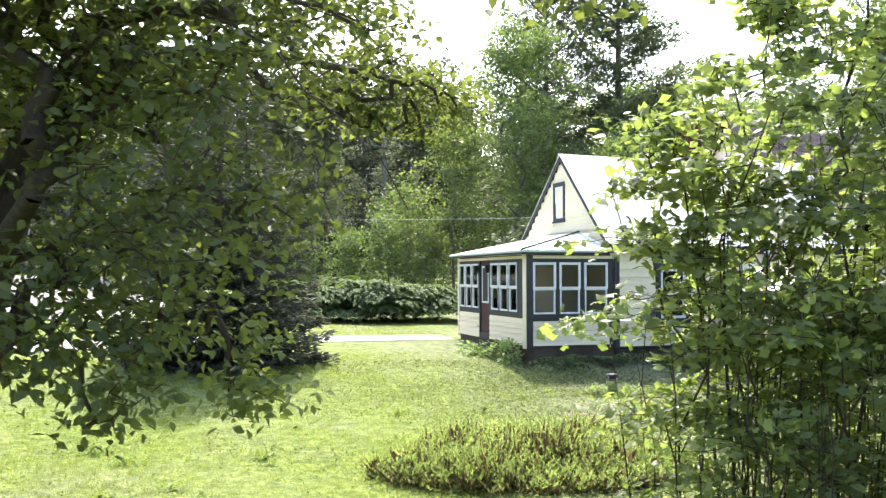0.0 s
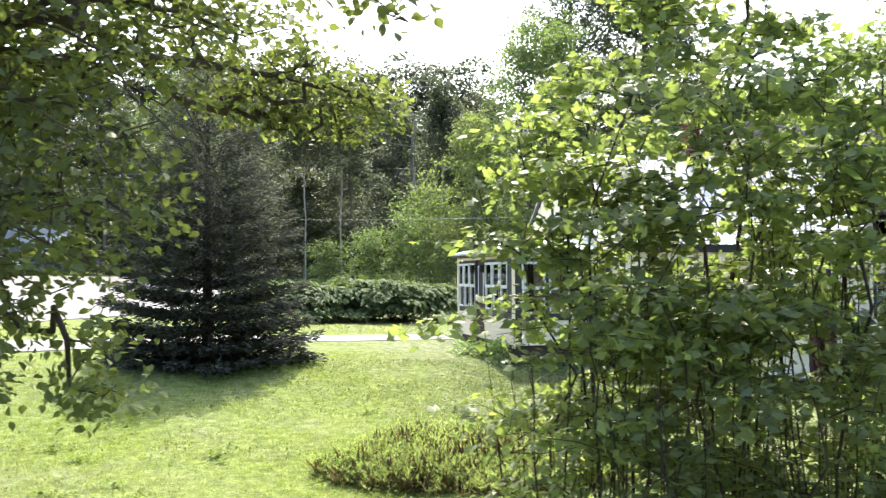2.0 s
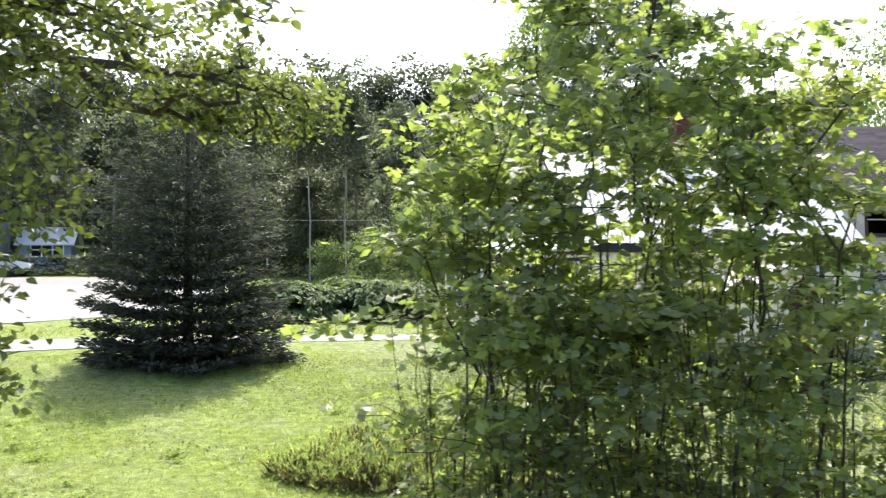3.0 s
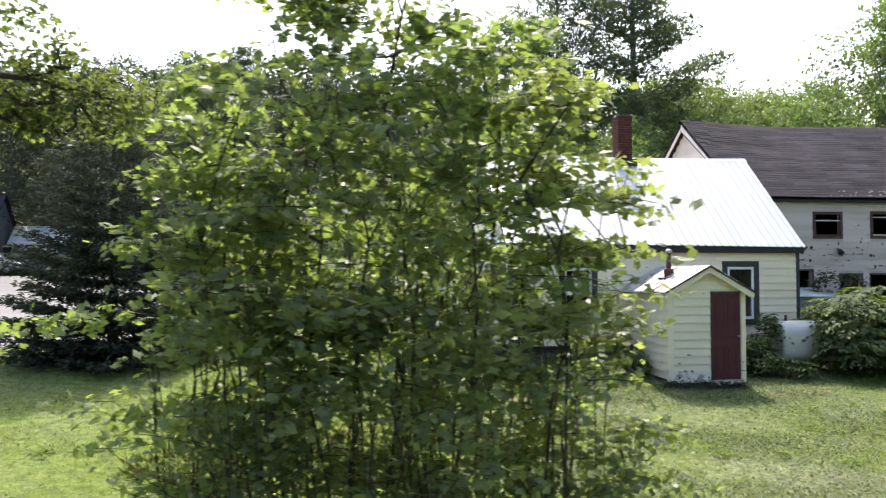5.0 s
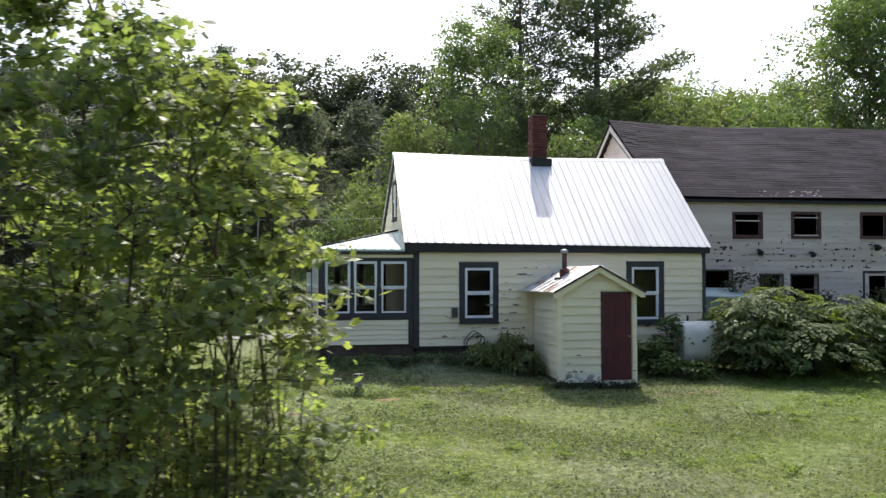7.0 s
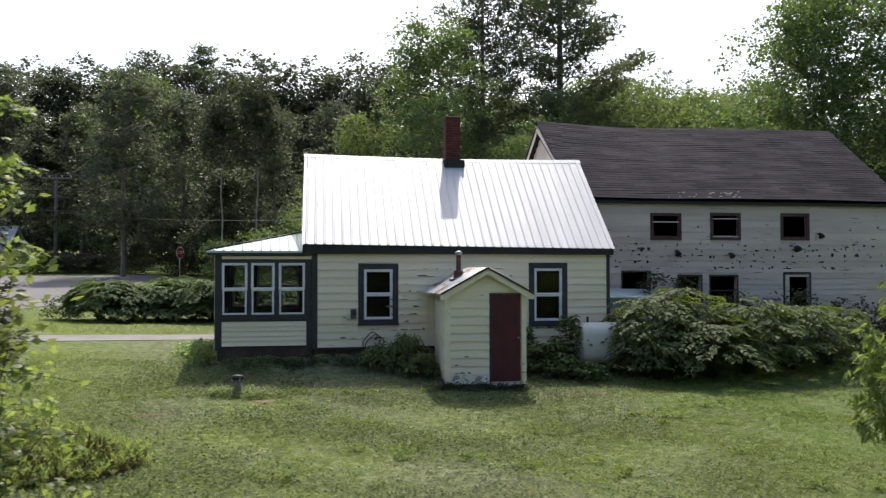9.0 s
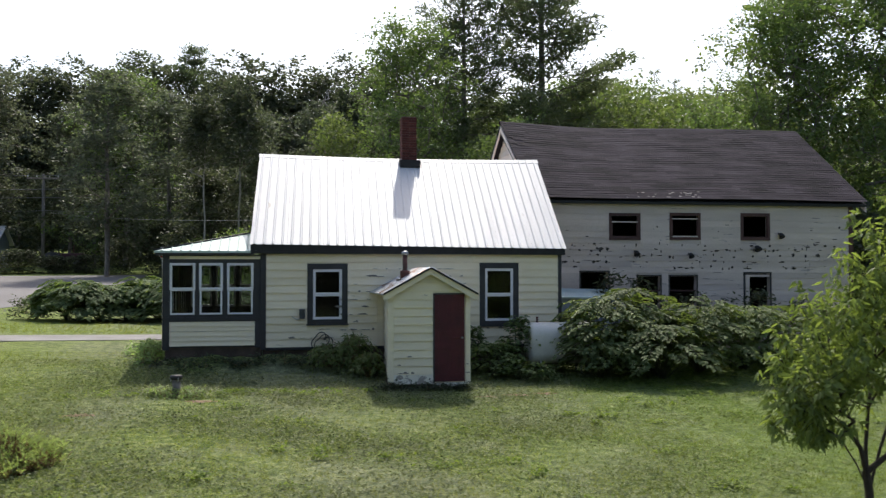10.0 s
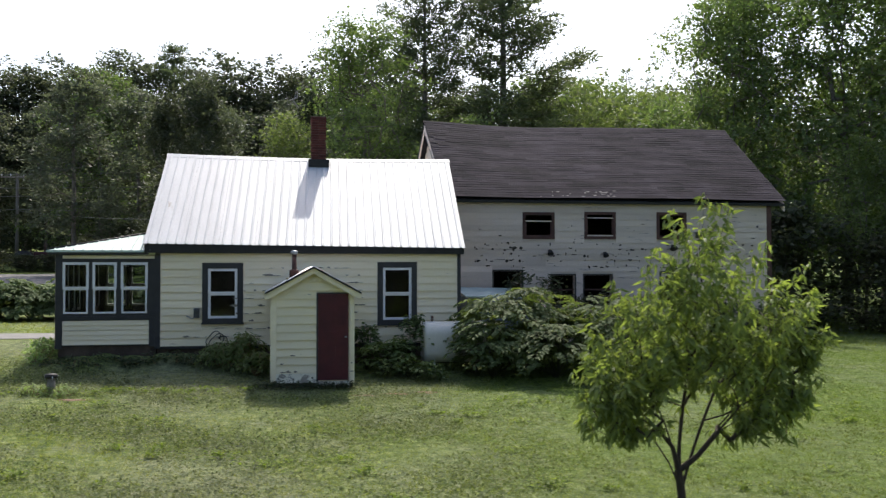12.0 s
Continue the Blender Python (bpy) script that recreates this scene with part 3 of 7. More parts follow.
# glazed porch
PX, PY = -2.31, 5.45
PFRONT, PLEFT, PBACK = ("x", 0.02, -1), ("y", PX, -1), ("x", PY, 1)
fw = [(-2.17, -1.57, 1.55, 2.81), (-1.485, -0.925, 1.55, 2.81), (-0.83, -0.2, 1.55, 2.81)]
lw = [(0.66, 1.28, 1.58, 2.82), (1.33, 1.95, 1.58, 2.82), (2.0, 2.62, 1.58, 2.82), (3.62, 4.18, 1.58, 2.82), (4.23, 4.79, 1.58, 2.82), (4.84, 5.38, 1.58, 2.82)]
bw = [(-2.1, -1.5, 1.58, 2.82), (-1.4, -0.8, 1.58, 2.82), (-0.7, -0.15, 1.58, 2.82)]
pdoor = (2.74, 3.5, 0.95, 2.92)
pf = wall("wall", PFRONT, PX, -0.035, 0.78, 3.0, fw, SLATE, house, 0.09)
pl = wall("wall", PLEFT, 0.115, PY - 0.095, 0.78, 3.0, lw + [pdoor], SLATE, house, 0.09)
wall("wall", PBACK, PX, -0.005, 0.78, 3.0, bw, SLATE, house, 0.09)
for f, ws in ((PFRONT, fw), (PLEFT, lw), (PBACK, bw)):
    for w in ws:
        sash_window(house, f, *w, trim=0.0, sash=0.06, label="white double-hung porch window")
clapboards(pf, PFRONT, PX + 0.14, -0.04, 0.82, 1.40, 0.116, [], CREAM, seed=8)
boxes("frieze_board", [((PX + 0.14, -0.006, 2.9), (-0.04, 0.0195, 2.975))], CREAM, pf)
boxes("sill_board", [((PX + 0.10, -0.02, 1.42), (-0.04, 0.0195, 1.5))], SLATE, pf)
boxes("corner_post", [((PX - 0.02, -0.012, 0.72), (PX + 0.135, 0.0195, 3.0))], SLATE, pf)
boxes("corner_post", [((-0.165, -0.012, 0.76), (-0.035, 0.0195, 1.42))], SLATE, pf)
clapboards(pl, PLEFT, 0.25, PY - 0.1, 0.82, 1.46, 0.13, [(2.7, 3.55, 0.8, 3)], CREAM, seed=9)
for a, b in ((0.02, 0.25), (PY - 0.12, PY)):
    boxes("corner_post", [((PX - 0.032, a, 0.74), (PX - 0.0005, b, 3.0))], CREAM, pl)
boxes("frieze_board", [((PX - 0.03, 0.26, 2.9), (PX - 0.0005, PY - 0.13, 2.975))], CREAM, pl)
bm = bmesh.new()
add_box(bm, (PX + 0.07, 2.75, 0.96), (PX + 0.03, 3.48, 2.9))
porch_door = part("door", bm, MAROON_DARK, house, "dark maroon porch door")
bm = ring(PLEFT, 2.85, 3.38, 1.75, 2.75, 0.05, -0.029, -0.012)
part("door_window_frame", bm, WHITE, porch_door)
boxes("door_pane", [((PX + 0.029, 2.9, 1.8), (PX + 0.022, 3.33, 2.7))], FLASHING, porch_door)
for y in (2.66, 3.6):
    lantern = boxes("porch_lantern", [((PX - 0.14, y - 0.05, 2.56), (PX - 0.04, y + 0.05, 2.74)), ((PX - 0.04, y - 0.03, 2.66), (PX - 0.002, y + 0.03, 2.7)), ((PX - 0.16, y - 0.07, 2.741), (PX - 0.02, y + 0.07, 2.765))], FLASHING, house, "black wall lantern")
boxes("interior_floor", [((PX + 0.1, 0.12, 0.79), (-0.15, PY - 0.1, 0.86))], DIM_ROOM, house)
boxes("porch_ceiling", [((PX + 0.1, 0.12, 2.93), (-0.15, PY - 0.1, 2.97))], DIM_ROOM, house)
EX0, EX1, EY0, EY1, EZ, TZ = -2.52, 0.06, -0.13, 5.68, 3.1, 3.63
porch_roof = gable_slab("porch_roof", [(EX0, EY0, EZ), (EX0, EY1, EZ), (-0.15, 3.9, TZ), (-0.15, 1.75, TZ)], 0.05, TIN_GREEN, house, "pale green hipped metal porch roof")
gable_slab("roof_face", [(EX0, EY0, EZ + 0.002), (-0.15, 1.75, TZ + 0.002), (-0.15, EY0, EZ + 0.002)], 0.05, TIN_GREEN, porch_roof)
gable_slab("roof_face", [(EX0, EY1, EZ), (-0.15, EY1, EZ), (-0.15, 3.9, TZ)], 0.05, TIN_GREEN, porch_roof)
kz = (TZ - EZ) / (1.75 - EY0)
for i in range(11):
    x = EX0 + 0.18 + i * 0.22
    top = EY0 + (1.75 - EY0) * (x - EX0) / (-0.15 - EX0)
    bm = bmesh.new()
    vs = [bm.verts.new((x + dx, y, EZ + (y - EY0) * kz + dz)) for y in (EY0 - 0.02, top - 0.02) for dx, dz in ((-0.025, 0.003), (0, 0.024), (0.025, 0.003))]
    bm.faces.new(vs[:3])
    bm.faces.new(vs[3:])
    for a, b in ((0, 1), (1, 2), (2, 0)):
        bm.faces.new((vs[a], vs[b], vs[b + 3], vs[a + 3]))
    part("roof_rib", bm, TIN_GREEN, porch_roof)
rod("hip_cap", [(EX0, EY0, EZ + 0.015), (-0.16, 1.74, TZ + 0.02)], 0.022, FLASHING, porch_roof)
boxes("fascia", [((EX0 + 0.02, EY0 + 0.02, EZ - 0.1), (-0.2, EY0 + 0.05, EZ - 0.052)), ((EX0 + 0.02, EY0 + 0.05, EZ - 0.1), (EX0 + 0.05, EY1 - 0.02, EZ - 0.052))], SLATE, house)
boxes("soffit", [((EX0 + 0.05, EY0 + 0.05, EZ - 0.09), (-0.18, 0.02, EZ - 0.06)), ((EX0 + 0.05, 0.0205, EZ - 0.09), (PX, EY1 - 0.05, EZ - 0.06))], SLATE, house)

# entry vestibule
VX0, VX1, VY, VE, VP = 2.79, 4.61, -2.53, 2.06, 2.56
VFRONT, VLEFT, VRIGHT = ("x", VY, -1), ("y", VX0, -1), ("y", VX1, 1)
VMID = 3.71
vd = (3.82, 4.50, 0.13, 2.06)
vest = gable_wall("entry_vestibule", VFRONT, [(VX0, 0.1), (VX1, 0.1), (VX1, VE), (VMID, VP), (VX0, VE)], CREAM_WORN, house, 0.1)
vest["label"] = "small gabled entry vestibule with worn cream boards"
vl = wall("wall", VLEFT, VY + 0.1, -0.03, 0.15, VE, [], CREAM_WORN, house, 0.09)
wall("wall", VRIGHT, VY + 0.1, -0.03, 0.15, VE, [], CREAM_WORN, house, 0.09)
vs_ = (VP - VE) / (VMID - VX0)
clapboards(vest, VFRONT, VX0 + 0.1, VX1 - 0.08, 0.30, 2.52, 0.185, [(vd[0] - 0.03, VX1, 0, 2.1)], CREAM_WORN,
           limit=lambda z: (max(VX0 + 0.1, VMID - (VP + 0.05 - z) / vs_), min(VX1 - 0.08, VMID + (VP + 0.05 - z) / vs_)), seed=11, out=0.03)
clapboards(vl, VLEFT, VY + 0.08, -0.04, 0.32, VE, 0.185, [], CREAM_WORN, seed=12, out=0.03)
# this side stands a little out of square
vl.matrix_basis = Matrix.Translation((VX0, VY, 0)) @ Matrix.Rotation(radians(-5.2), 4, "Z") @ Matrix.Translation((-VX0, -VY, 0))
boxes("corner_board", [((VX0 - 0.03, VY - 0.03, 0.12), (VX0 + 0.1, VY, VE))], CREAM_WORN, vest)
boxes("corner_board", [((VX1 - 0.08, VY - 0.03, 0.06), (VX1 + 0.025, VY, VE))], CREAM_WORN, vest, "white door-side board with bare weathered foot")
boxes("base_course", [((VX0 + 0.101, VY - 0.028, 0.08), (vd[0] - 0.04, VY - 0.0, 0.29))], CONCRETE, vest, "peeling grey base board")
boxes("foundation", [((VX0 + 0.02, VY + 0.02, -0.35), (VX1 - 0.02, -0.02, 0.1))], FOUNDATION, vest)
boxes("door_step", [((vd[0] - 0.05, VY - 0.05, -0.1), (VX1 - 0.09, VY - 0.031, 0.1))], CONCRETE, vest, "pale worn door sill")
vdoor = boxes("door", [((vd[0], VY - 0.03, vd[2]), (vd[1], VY - 0.001, vd[3] + 0.009))], MAROON, house, "maroon painted wooden entry door")
for a, b, c, d in ((0.09, 0.30, 0.15, 0.75), (0.38, 0.59, 0.15, 0.75), (0.09, 0.59, 0.95, 1.1), (0.09, 0.30, 1.2, 1.78), (0.38, 0.59, 1.2, 1.78)):
    part("door_panel", ring(VFRONT, vd[0] + a, vd[0] + b, vd[2] + c, vd[2] + d, 0.02, 0.0305, 0.038), MAROON, vdoor)
rod("door_knob", [(4.44, VY - 0.03, 1.1), (4.44, VY - 0.07, 1.1)], [0.014, 0.025], STEEL, vdoor)
boxes("door_casing", [((vd[0] - 0.04, VY - 0.032, 0.1), (vd[0] - 0.002, VY, 2.07)), ((vd[0] - 0.04, VY - 0.032, 2.071), (VX1 - 0.081, VY, 2.1))], SLATE, vest)
RO = 0.15
for s in (-1, 1):
    xe = VMID + s * (VMID - VX0 + RO)
    ze = VP + 0.12 - (VMID - VX0 + RO) * vs_
    slab = gable_slab("vestibule_roof", [(VMID, VY - 0.2, VP + 0.12), (VMID, -0.03, VP + 0.12), (xe, -0.03, ze), (xe, VY - 0.2, ze)], 0.03, TIN_OLD, house, "old tin vestibule roof with rust stains")
    bm = bmesh.new()
    prof = [(VMID, VP + 0.085), (xe, ze - 0.035), (xe, ze - 0.13), (xe - s * 0.09, ze - 0.13), (VMID, VP - 0.03)]
    rr = [[bm.verts.new((x, y, z)) for x, z in prof] for y in (VY - 0.17, VY - 0.14)]
    bm.faces.new(rr[0])
    bm.faces.new(rr[1][::-1])
    for i in range(5):
        bm.faces.new((rr[0][i], rr[0][(i + 1) % 5], rr[1][(i + 1) % 5], rr[1][i]))
    part("rake_board", bm, CREAM_WORN, house)
    gable_slab("drip_edge", [(VMID, VY - 0.215, VP + 0.128), (VMID, VY - 0.195, VP + 0.128), (xe, VY - 0.195, ze + 0.008), (xe, VY - 0.215, ze + 0.008)], 0.04, FLASHING, slab, "dark drip edge")
    for k in range(7):
        u = k / 6
        y = VY - 0.18 + u * 2.3
        rod("roof_seam", [(VMID + s * 0.02, y, VP + 0.125), (xe, y, ze + 0.006)], 0.009, TIN_OLD, slab, sides=5)

pipe = rod("stovepipe", [(3.31, -1.45, 2.3), (3.31, -1.45, 2.98)], 0.058, RUST, house, "rusty stovepipe with a metal cap", 12)
rod("pipe_collar", [(3.31, -1.45, 2.3), (3.31, -1.45, 2.58), (3.31, -1.45, 2.6), (3.31, -1.45, 2.63)], [0.115, 0.115, 0.12, 0.06], RUST, pipe, sides=12)
boxes("pipe_flashing", [((3.12, -1.65, 2.2), (3.42, -1.25, 2.42))], FLASHING, pipe, "dark tarred flashing", bevel=0.02)
rod("pipe_cap", [(3.31, -1.45, 2.98), (3.31, -1.45, 3.0), (3.31, -1.45, 3.05), (3.31, -1.45, 3.08)], [0.07, 0.085, 0.085, 0.03], STEEL, pipe, sides=12)

# bare weathered streaks where the paint has peeled beside and above the vestibule
BARE_WOOD = surface("bare_grey_wood", (0.12, 0.105, 0.09), (0.26, 0.235, 0.2), 8, 60, 0.9, 0.4, stretch=(1, 1, 5))
rng = random.Random(41)
rows_z = [WALL_LOW + 0.01 + i * (3.02 - WALL_LOW - 0.01) / round((3.02 - WALL_LOW - 0.01) / 0.193) for i in range(1, 15)]


def bare_streak(x, z, rx, rz, y, tilt, wall_part):
    n = 10
    rim = [(x + rx * rng.uniform(0.6, 1.2) * math.cos(6.283 * i / n), max(-1.0, rz * rng.uniform(0.5, 1.3) * math.sin(6.283 * i / n))) for i in range(n)]
    bm = bmesh.new()
    mid = bm.verts.new((x, y - 0.0035, z))
    top = [bm.verts.new((a, y - 0.002 + tilt * b, z + b)) for a, b in rim]
    low = [bm.verts.new((a, y + 0.006 + tilt * b, z + b)) for a, b in rim]
    for i in range(n):
        j = (i + 1) % n
        bm.faces.new((mid, top[i], top[j]))
        bm.faces.new((top[i], low[i], low[j], top[j]))
    part("bare_streak", bm, BARE_WOOD, wall_part)


for x0, x1, z0, z1, count in ((1.85, 2.72, 0.85, 2.2, 26), (4.66, 5.05, 0.8, 2.4, 26), (2.6, 4.75, 2.3, 2.75, 22), (0.2, 2.6, 0.75, 1.1, 8), (5.0, 7.2, 0.8, 1.3, 10)):
    for _ in range(count):
        base = min(rows_z, key=lambda q: abs(q - rng.uniform(z0, z1)))
        rz = 0.008 + 0.02 * rng.random() ** 2
        bare_streak(rng.uniform(x0, x1), base + 0.012 + rz, 0.03 + 0.13 * rng.random() ** 1.8, rz, -0.031, 0.13, front)
for k in range(9):
    rz = 0.008 + 0.02 * rng.random()
    bare_streak(rng.choice((rng.uniform(2.92, 3.75), rng.uniform(3.0, 3.7), 4.57)), 0.30 + 0.185 * rng.choice((0, 0, 0, 1, 2)) + 0.012 + rz, 0.02 + 0.07 * rng.random(), rz, VY - 0.031, 0.13, vest)

# meter and cable on the front wall
meter = boxes("electric_meter", [((0.9, -0.12, 1.44), (1.04, -0.026, 1.68))], METER_GREY, None, bevel=0.008)
tagged(meter, "grey metal electric meter box fixed beside the window", "meter")
rod("meter_dial", [(0.97, -0.11, 1.6), (0.97, -0.16, 1.6)], [0.055, 0.05], GLASS, meter, sides=14)
rod("conduit", [(0.93, -0.05, 1.45), (0.86, -0.05, 1.42), (0.72, -0.045, 1.5)], 0.012, STEEL, meter)
pts = []
for i in range(60):
    w = i / 59 * 2 * math.pi * 2.3
    r = 0.17 + 0.05 * math.sin(i * 0.5)
    pts.append((1.35 + r * math.cos(w) + i * 0.003, -0.1 - 0.03 * math.sin(i * 0.3), 0.92 + r * 1.1 * math.sin(w) - i * 0.002))
cable = rod("cable_coil", pts, 0.012, WIRE, None, sides=6)
tagged(cable, "black cable hanging in loose loops on the wall", "cable")

# oil tank
def oil_tank():
    t = thing("oil_tank", (7.2, -0.75, 0.2), "pale grey steel oil tank lying beside the house wall", "tank")
    n = 28
    prof = []
    for k in range(n):
        w = 2 * math.pi * k / n
        cx, cz = 0.33 * math.cos(w), 0.33 * math.sin(w)
        prof.append((cx, cz + (0.18 if cz > 0 else -0.18)))
    verts, faces = [], []
    for x, s in ((6.47, 0.86), (6.51, 0.97), (6.56, 1.0), (8.0, 1.0), (8.05, 0.97), (8.09, 0.86)):
        verts += [(x, -0.8 + a * s, 0.82 + b * s) for a, b in prof]
    for r in range(5):
        faces += [(r * n + k, r * n + (k + 1) % n, (r + 1) * n + (k + 1) % n, (r + 1) * n + k) for k in range(n)]
    faces += [tuple(range(n))[::-1], tuple(range(5 * n, 6 * n))]
    mesh_ob("tank_shell", verts, faces, TANK, t, smooth=True)
    for x in (6.75, 7.8):
        for y in (-1.0, -0.6):
            rod("leg", [(x, y, gz(x, y) - 0.05), (x, y, 0.45)], 0.025, STEEL, t)
    rod("filler_pipe", [(6.72, -0.8, 1.3), (6.72, -0.8, 1.45), (6.72, -0.8, 1.47)], [0.03, 0.03, 0.045], RUST, t)
    return t


oil_tank()

# ---- the barn ----
BX0, BX1, BY0, BY1 = 8.05, 18.3, 3.3, 10.9
BT, BLOW = 4.70, -0.1
BRY, BRZ, BEY, BEZ = 7.1, 7.62, 3.12, 4.74
BFRONT, BLEFT = ("x", BY0, -1), ("y", BX0, -1)
barn = thing("barn", (13.2, 7.1, 0.5), "long two-storey barn with peeling white boards and a dark shingle roof", "barn")
up_w = [(10.19, 11.19, 3.55, 4.36), (12.13, 13.14, 3.56, 4.39), (14.47, 15.46, 3.56, 4.4)]
low_w = [(9.25, 10.2, 1.5, 2.63), (11.05, 11.86, 1.5, 2.5), (12.08, 13.04, 1.5, 2.5), (14.55, 15.49, 1.3, 2.58)]
bfront = wall("wall", BFRONT, BX0, BX1, BLOW, BT, [shrunk(w, 0.05) for w in up_w + low_w], BARN_PAINT, barn, 0.16)
bs = (BRZ - BEZ) / (BRY - BEY)
bleft = gable_wall("wall", BLEFT, [(BY0 + 0.17, BLOW), (BY1, BLOW), (BY1, 4.6), (BRY, 7.4), (BY0 + 0.17, 4.75)], PINKISH, barn)
gable_wall("wall", ("y", BX1, 1), [(BY0 + 0.17, BLOW), (BY1, BLOW), (BY1, 4.6), (BRY, 7.4), (BY0 + 0.17, 4.75)], BARN_PAINT, barn)
wall("wall", ("x", BY1 + 0.16, 1), BX0, BX1, BLOW, BT, [], BARN_PAINT, barn)
boxes("interior_floor", [((BX0 + 0.2, BY0 + 0.2, 2.9), (BX1 - 0.2, BY1 - 0.1, 3.05))], DIM_ROOM, barn)
boxes("partition", [((BX0 + 0.2, 6.5, 0.2), (BX1 - 0.2, 6.6, 5.6))], DIM_ROOM, barn)
clapboards(bfront, BFRONT, BX0 + 0.02, BX1 - 0.13, 0.1, BT - 0.02, 0.178, up_w + low_w, BARN_PAINT, longest=4.2, seed=21, name="siding_board", out=0.02)
clapboards(bleft, BLEFT, BY0, BY1, 5.0, 7.3, 0.19, [], PINKISH, limit=lambda z: (BRY - (7.42 - z) / bs, BRY + (7.42 - z) / bs), seed=22, name="siding_board")
boxes("corner_board", [((BX1 - 0.13, BY0 - 0.032, 0.0), (BX1 + 0.02, BY0, BT))], BARN_TRIM, bfront)
for k, w in enumerate(up_w + low_w):
    up = k < 3
    win = part("window", ring(BFRONT, *w, 0.085 if up else 0.045, -0.04, 0.03), BARN_TRIM if up else SLATE if k == 6 else HOLE, barn, "open dark barn window in a brown frame" if up else "dark lower barn opening")
    a, b, c, d = shrunk(w, 0.085)
    if k == 0:
        part("sash", ring(BFRONT, a, b, c, c + 0.47, 0.035, -0.03, 0.0), BARN_TRIM, win)
        boxes("sash_bar", [(spot(BFRONT, a, -0.01, c + 0.44), spot(BFRONT, b, 0.012, c + 0.475))], BARN_PAINT, win, "pale bare sash rail")
    elif k == 1:
        part("sash", ring(BFRONT, a, b, c, d - 0.08, 0.03, -0.03, 0.0), BARN_TRIM, win)
        boxes("sash_bar", [(spot(BFRONT, a, -0.01, d - 0.115), spot(BFRONT, b, 0.012, d - 0.085))], BARN_PAINT, win)
        boxes("sash_bar", [(spot(BFRONT, a, -0.01, c + 0.0), spot(BFRONT, b, 0.012, c + 0.04))], BARN_PAINT, win)
    elif k == 2:
        part("sash", ring(BFRONT, a, b, c, d, 0.025, -0.03, 0.0), BARN_TRIM, win)
    elif k == 6:
        boxes("door_post", [(spot(BFRONT, w[0] + 0.07, -0.02, 1.3), spot(BFRONT, w[0] + 0.2, 0.025, 2.5))], BARN_PAINT, win)
        boxes("sash_bar", [(spot(BFRONT, w[0] + 0.2, -0.02, 2.43), spot(BFRONT, w[1] - 0.06, 0.02, 2.5))], BARN_PAINT, win)
    else:
        boxes("sash_bar", [(spot(BFRONT, w[0] + 0.06, -0.03, 2.0), spot(BFRONT, w[1] - 0.06, 0.0, 2.04))], BARN_TRIM, win)
# torn holes and bare spots in the boards
rng = random.Random(17)
for k in range(190):
    x = rng.uniform(8.7, 18.0)
    z = rng.choice((2.72, 2.9, 3.07, 3.25, 3.4)) + rng.uniform(-0.05, 0.05) if k < 160 else rng.uniform(3.4, 4.1)
    if any(w[0] - 0.15 < x < w[1] + 0.15 and w[2] - 0.12 < z < w[3] + 0.1 for w in up_w + low_w):
        continue
    rx, rz = 0.016 + 0.075 * rng.random() ** 2.4, 0.01 + 0.045 * rng.random() ** 2.2
    n = 9
    rim = [(x + rx * rng.uniform(0.7, 1.25) * math.cos(6.283 * i / n), z + rz * rng.uniform(0.6, 1.3) * math.sin(6.283 * i / n)) for i in range(n)]
    bm = bmesh.new()
    lo = [bm.verts.new((a, BY0 - 0.004, b)) for a, b in rim]
    hi = [bm.verts.new((a, BY0 - 0.027, b)) for a, b in rim]
    inn = [bm.verts.new((x + (a - x) * 0.7, BY0 - 0.024, z + (b - z) * 0.7)) for a, b in rim]
    for i in range(n):
        j = (i + 1) % n
        bm.faces.new((lo[i], lo[j], hi[j], hi[i]))
        bm.faces.new((hi[i], hi[j], inn[j], inn[i]))
    bm.faces.new(inn)
    part("torn_patch", bm, HOLE, bfront)
for x, z, r in ((15.75, 3.72, 0.1), (14.95, 3.32, 0.12), (11.0, 3.16, 0.1), (12.75, 3.1, 0.09)):
    rod("barn_lamp", [(x, BY0 - 0.025, z + 0.05), (x, BY0 - 0.16, z + 0.02), (x, BY0 - 0.22, z - 0.06)], [0.03, r * 0.6, r], FLASHING, barn, "dark metal lamp shade on the barn wall", 10)

# barn roof
barn_roof = gable_slab("roof", [(BX0 - 0.25, BEY + 0.02, BEZ - 0.04), (BX1 + 0.42, BEY + 0.02, BEZ - 0.04), (BX1 + 0.46, BRY, BRZ - 0.3), (BX0 - 0.25, BRY, BRZ - 0.3)], 0.04, FLASHING, barn)
gable_slab("roof_back", [(BX0 - 0.25, BRY, BRZ - 0.08), (BX1 + 0.46, BRY, BRZ - 0.08), (BX1 + 0.42, 2 * BRY - BEY, BEZ), (BX0 - 0.25, 2 * BRY - BEY, BEZ)], 0.12, SHINGLE, barn)
rl = math.hypot(BRY - BEY, BRZ - BEZ)
uy, uz = (BRY - BEY) / rl, (BRZ - BEZ) / rl
rng = random.Random(33)
tab_meshes = []
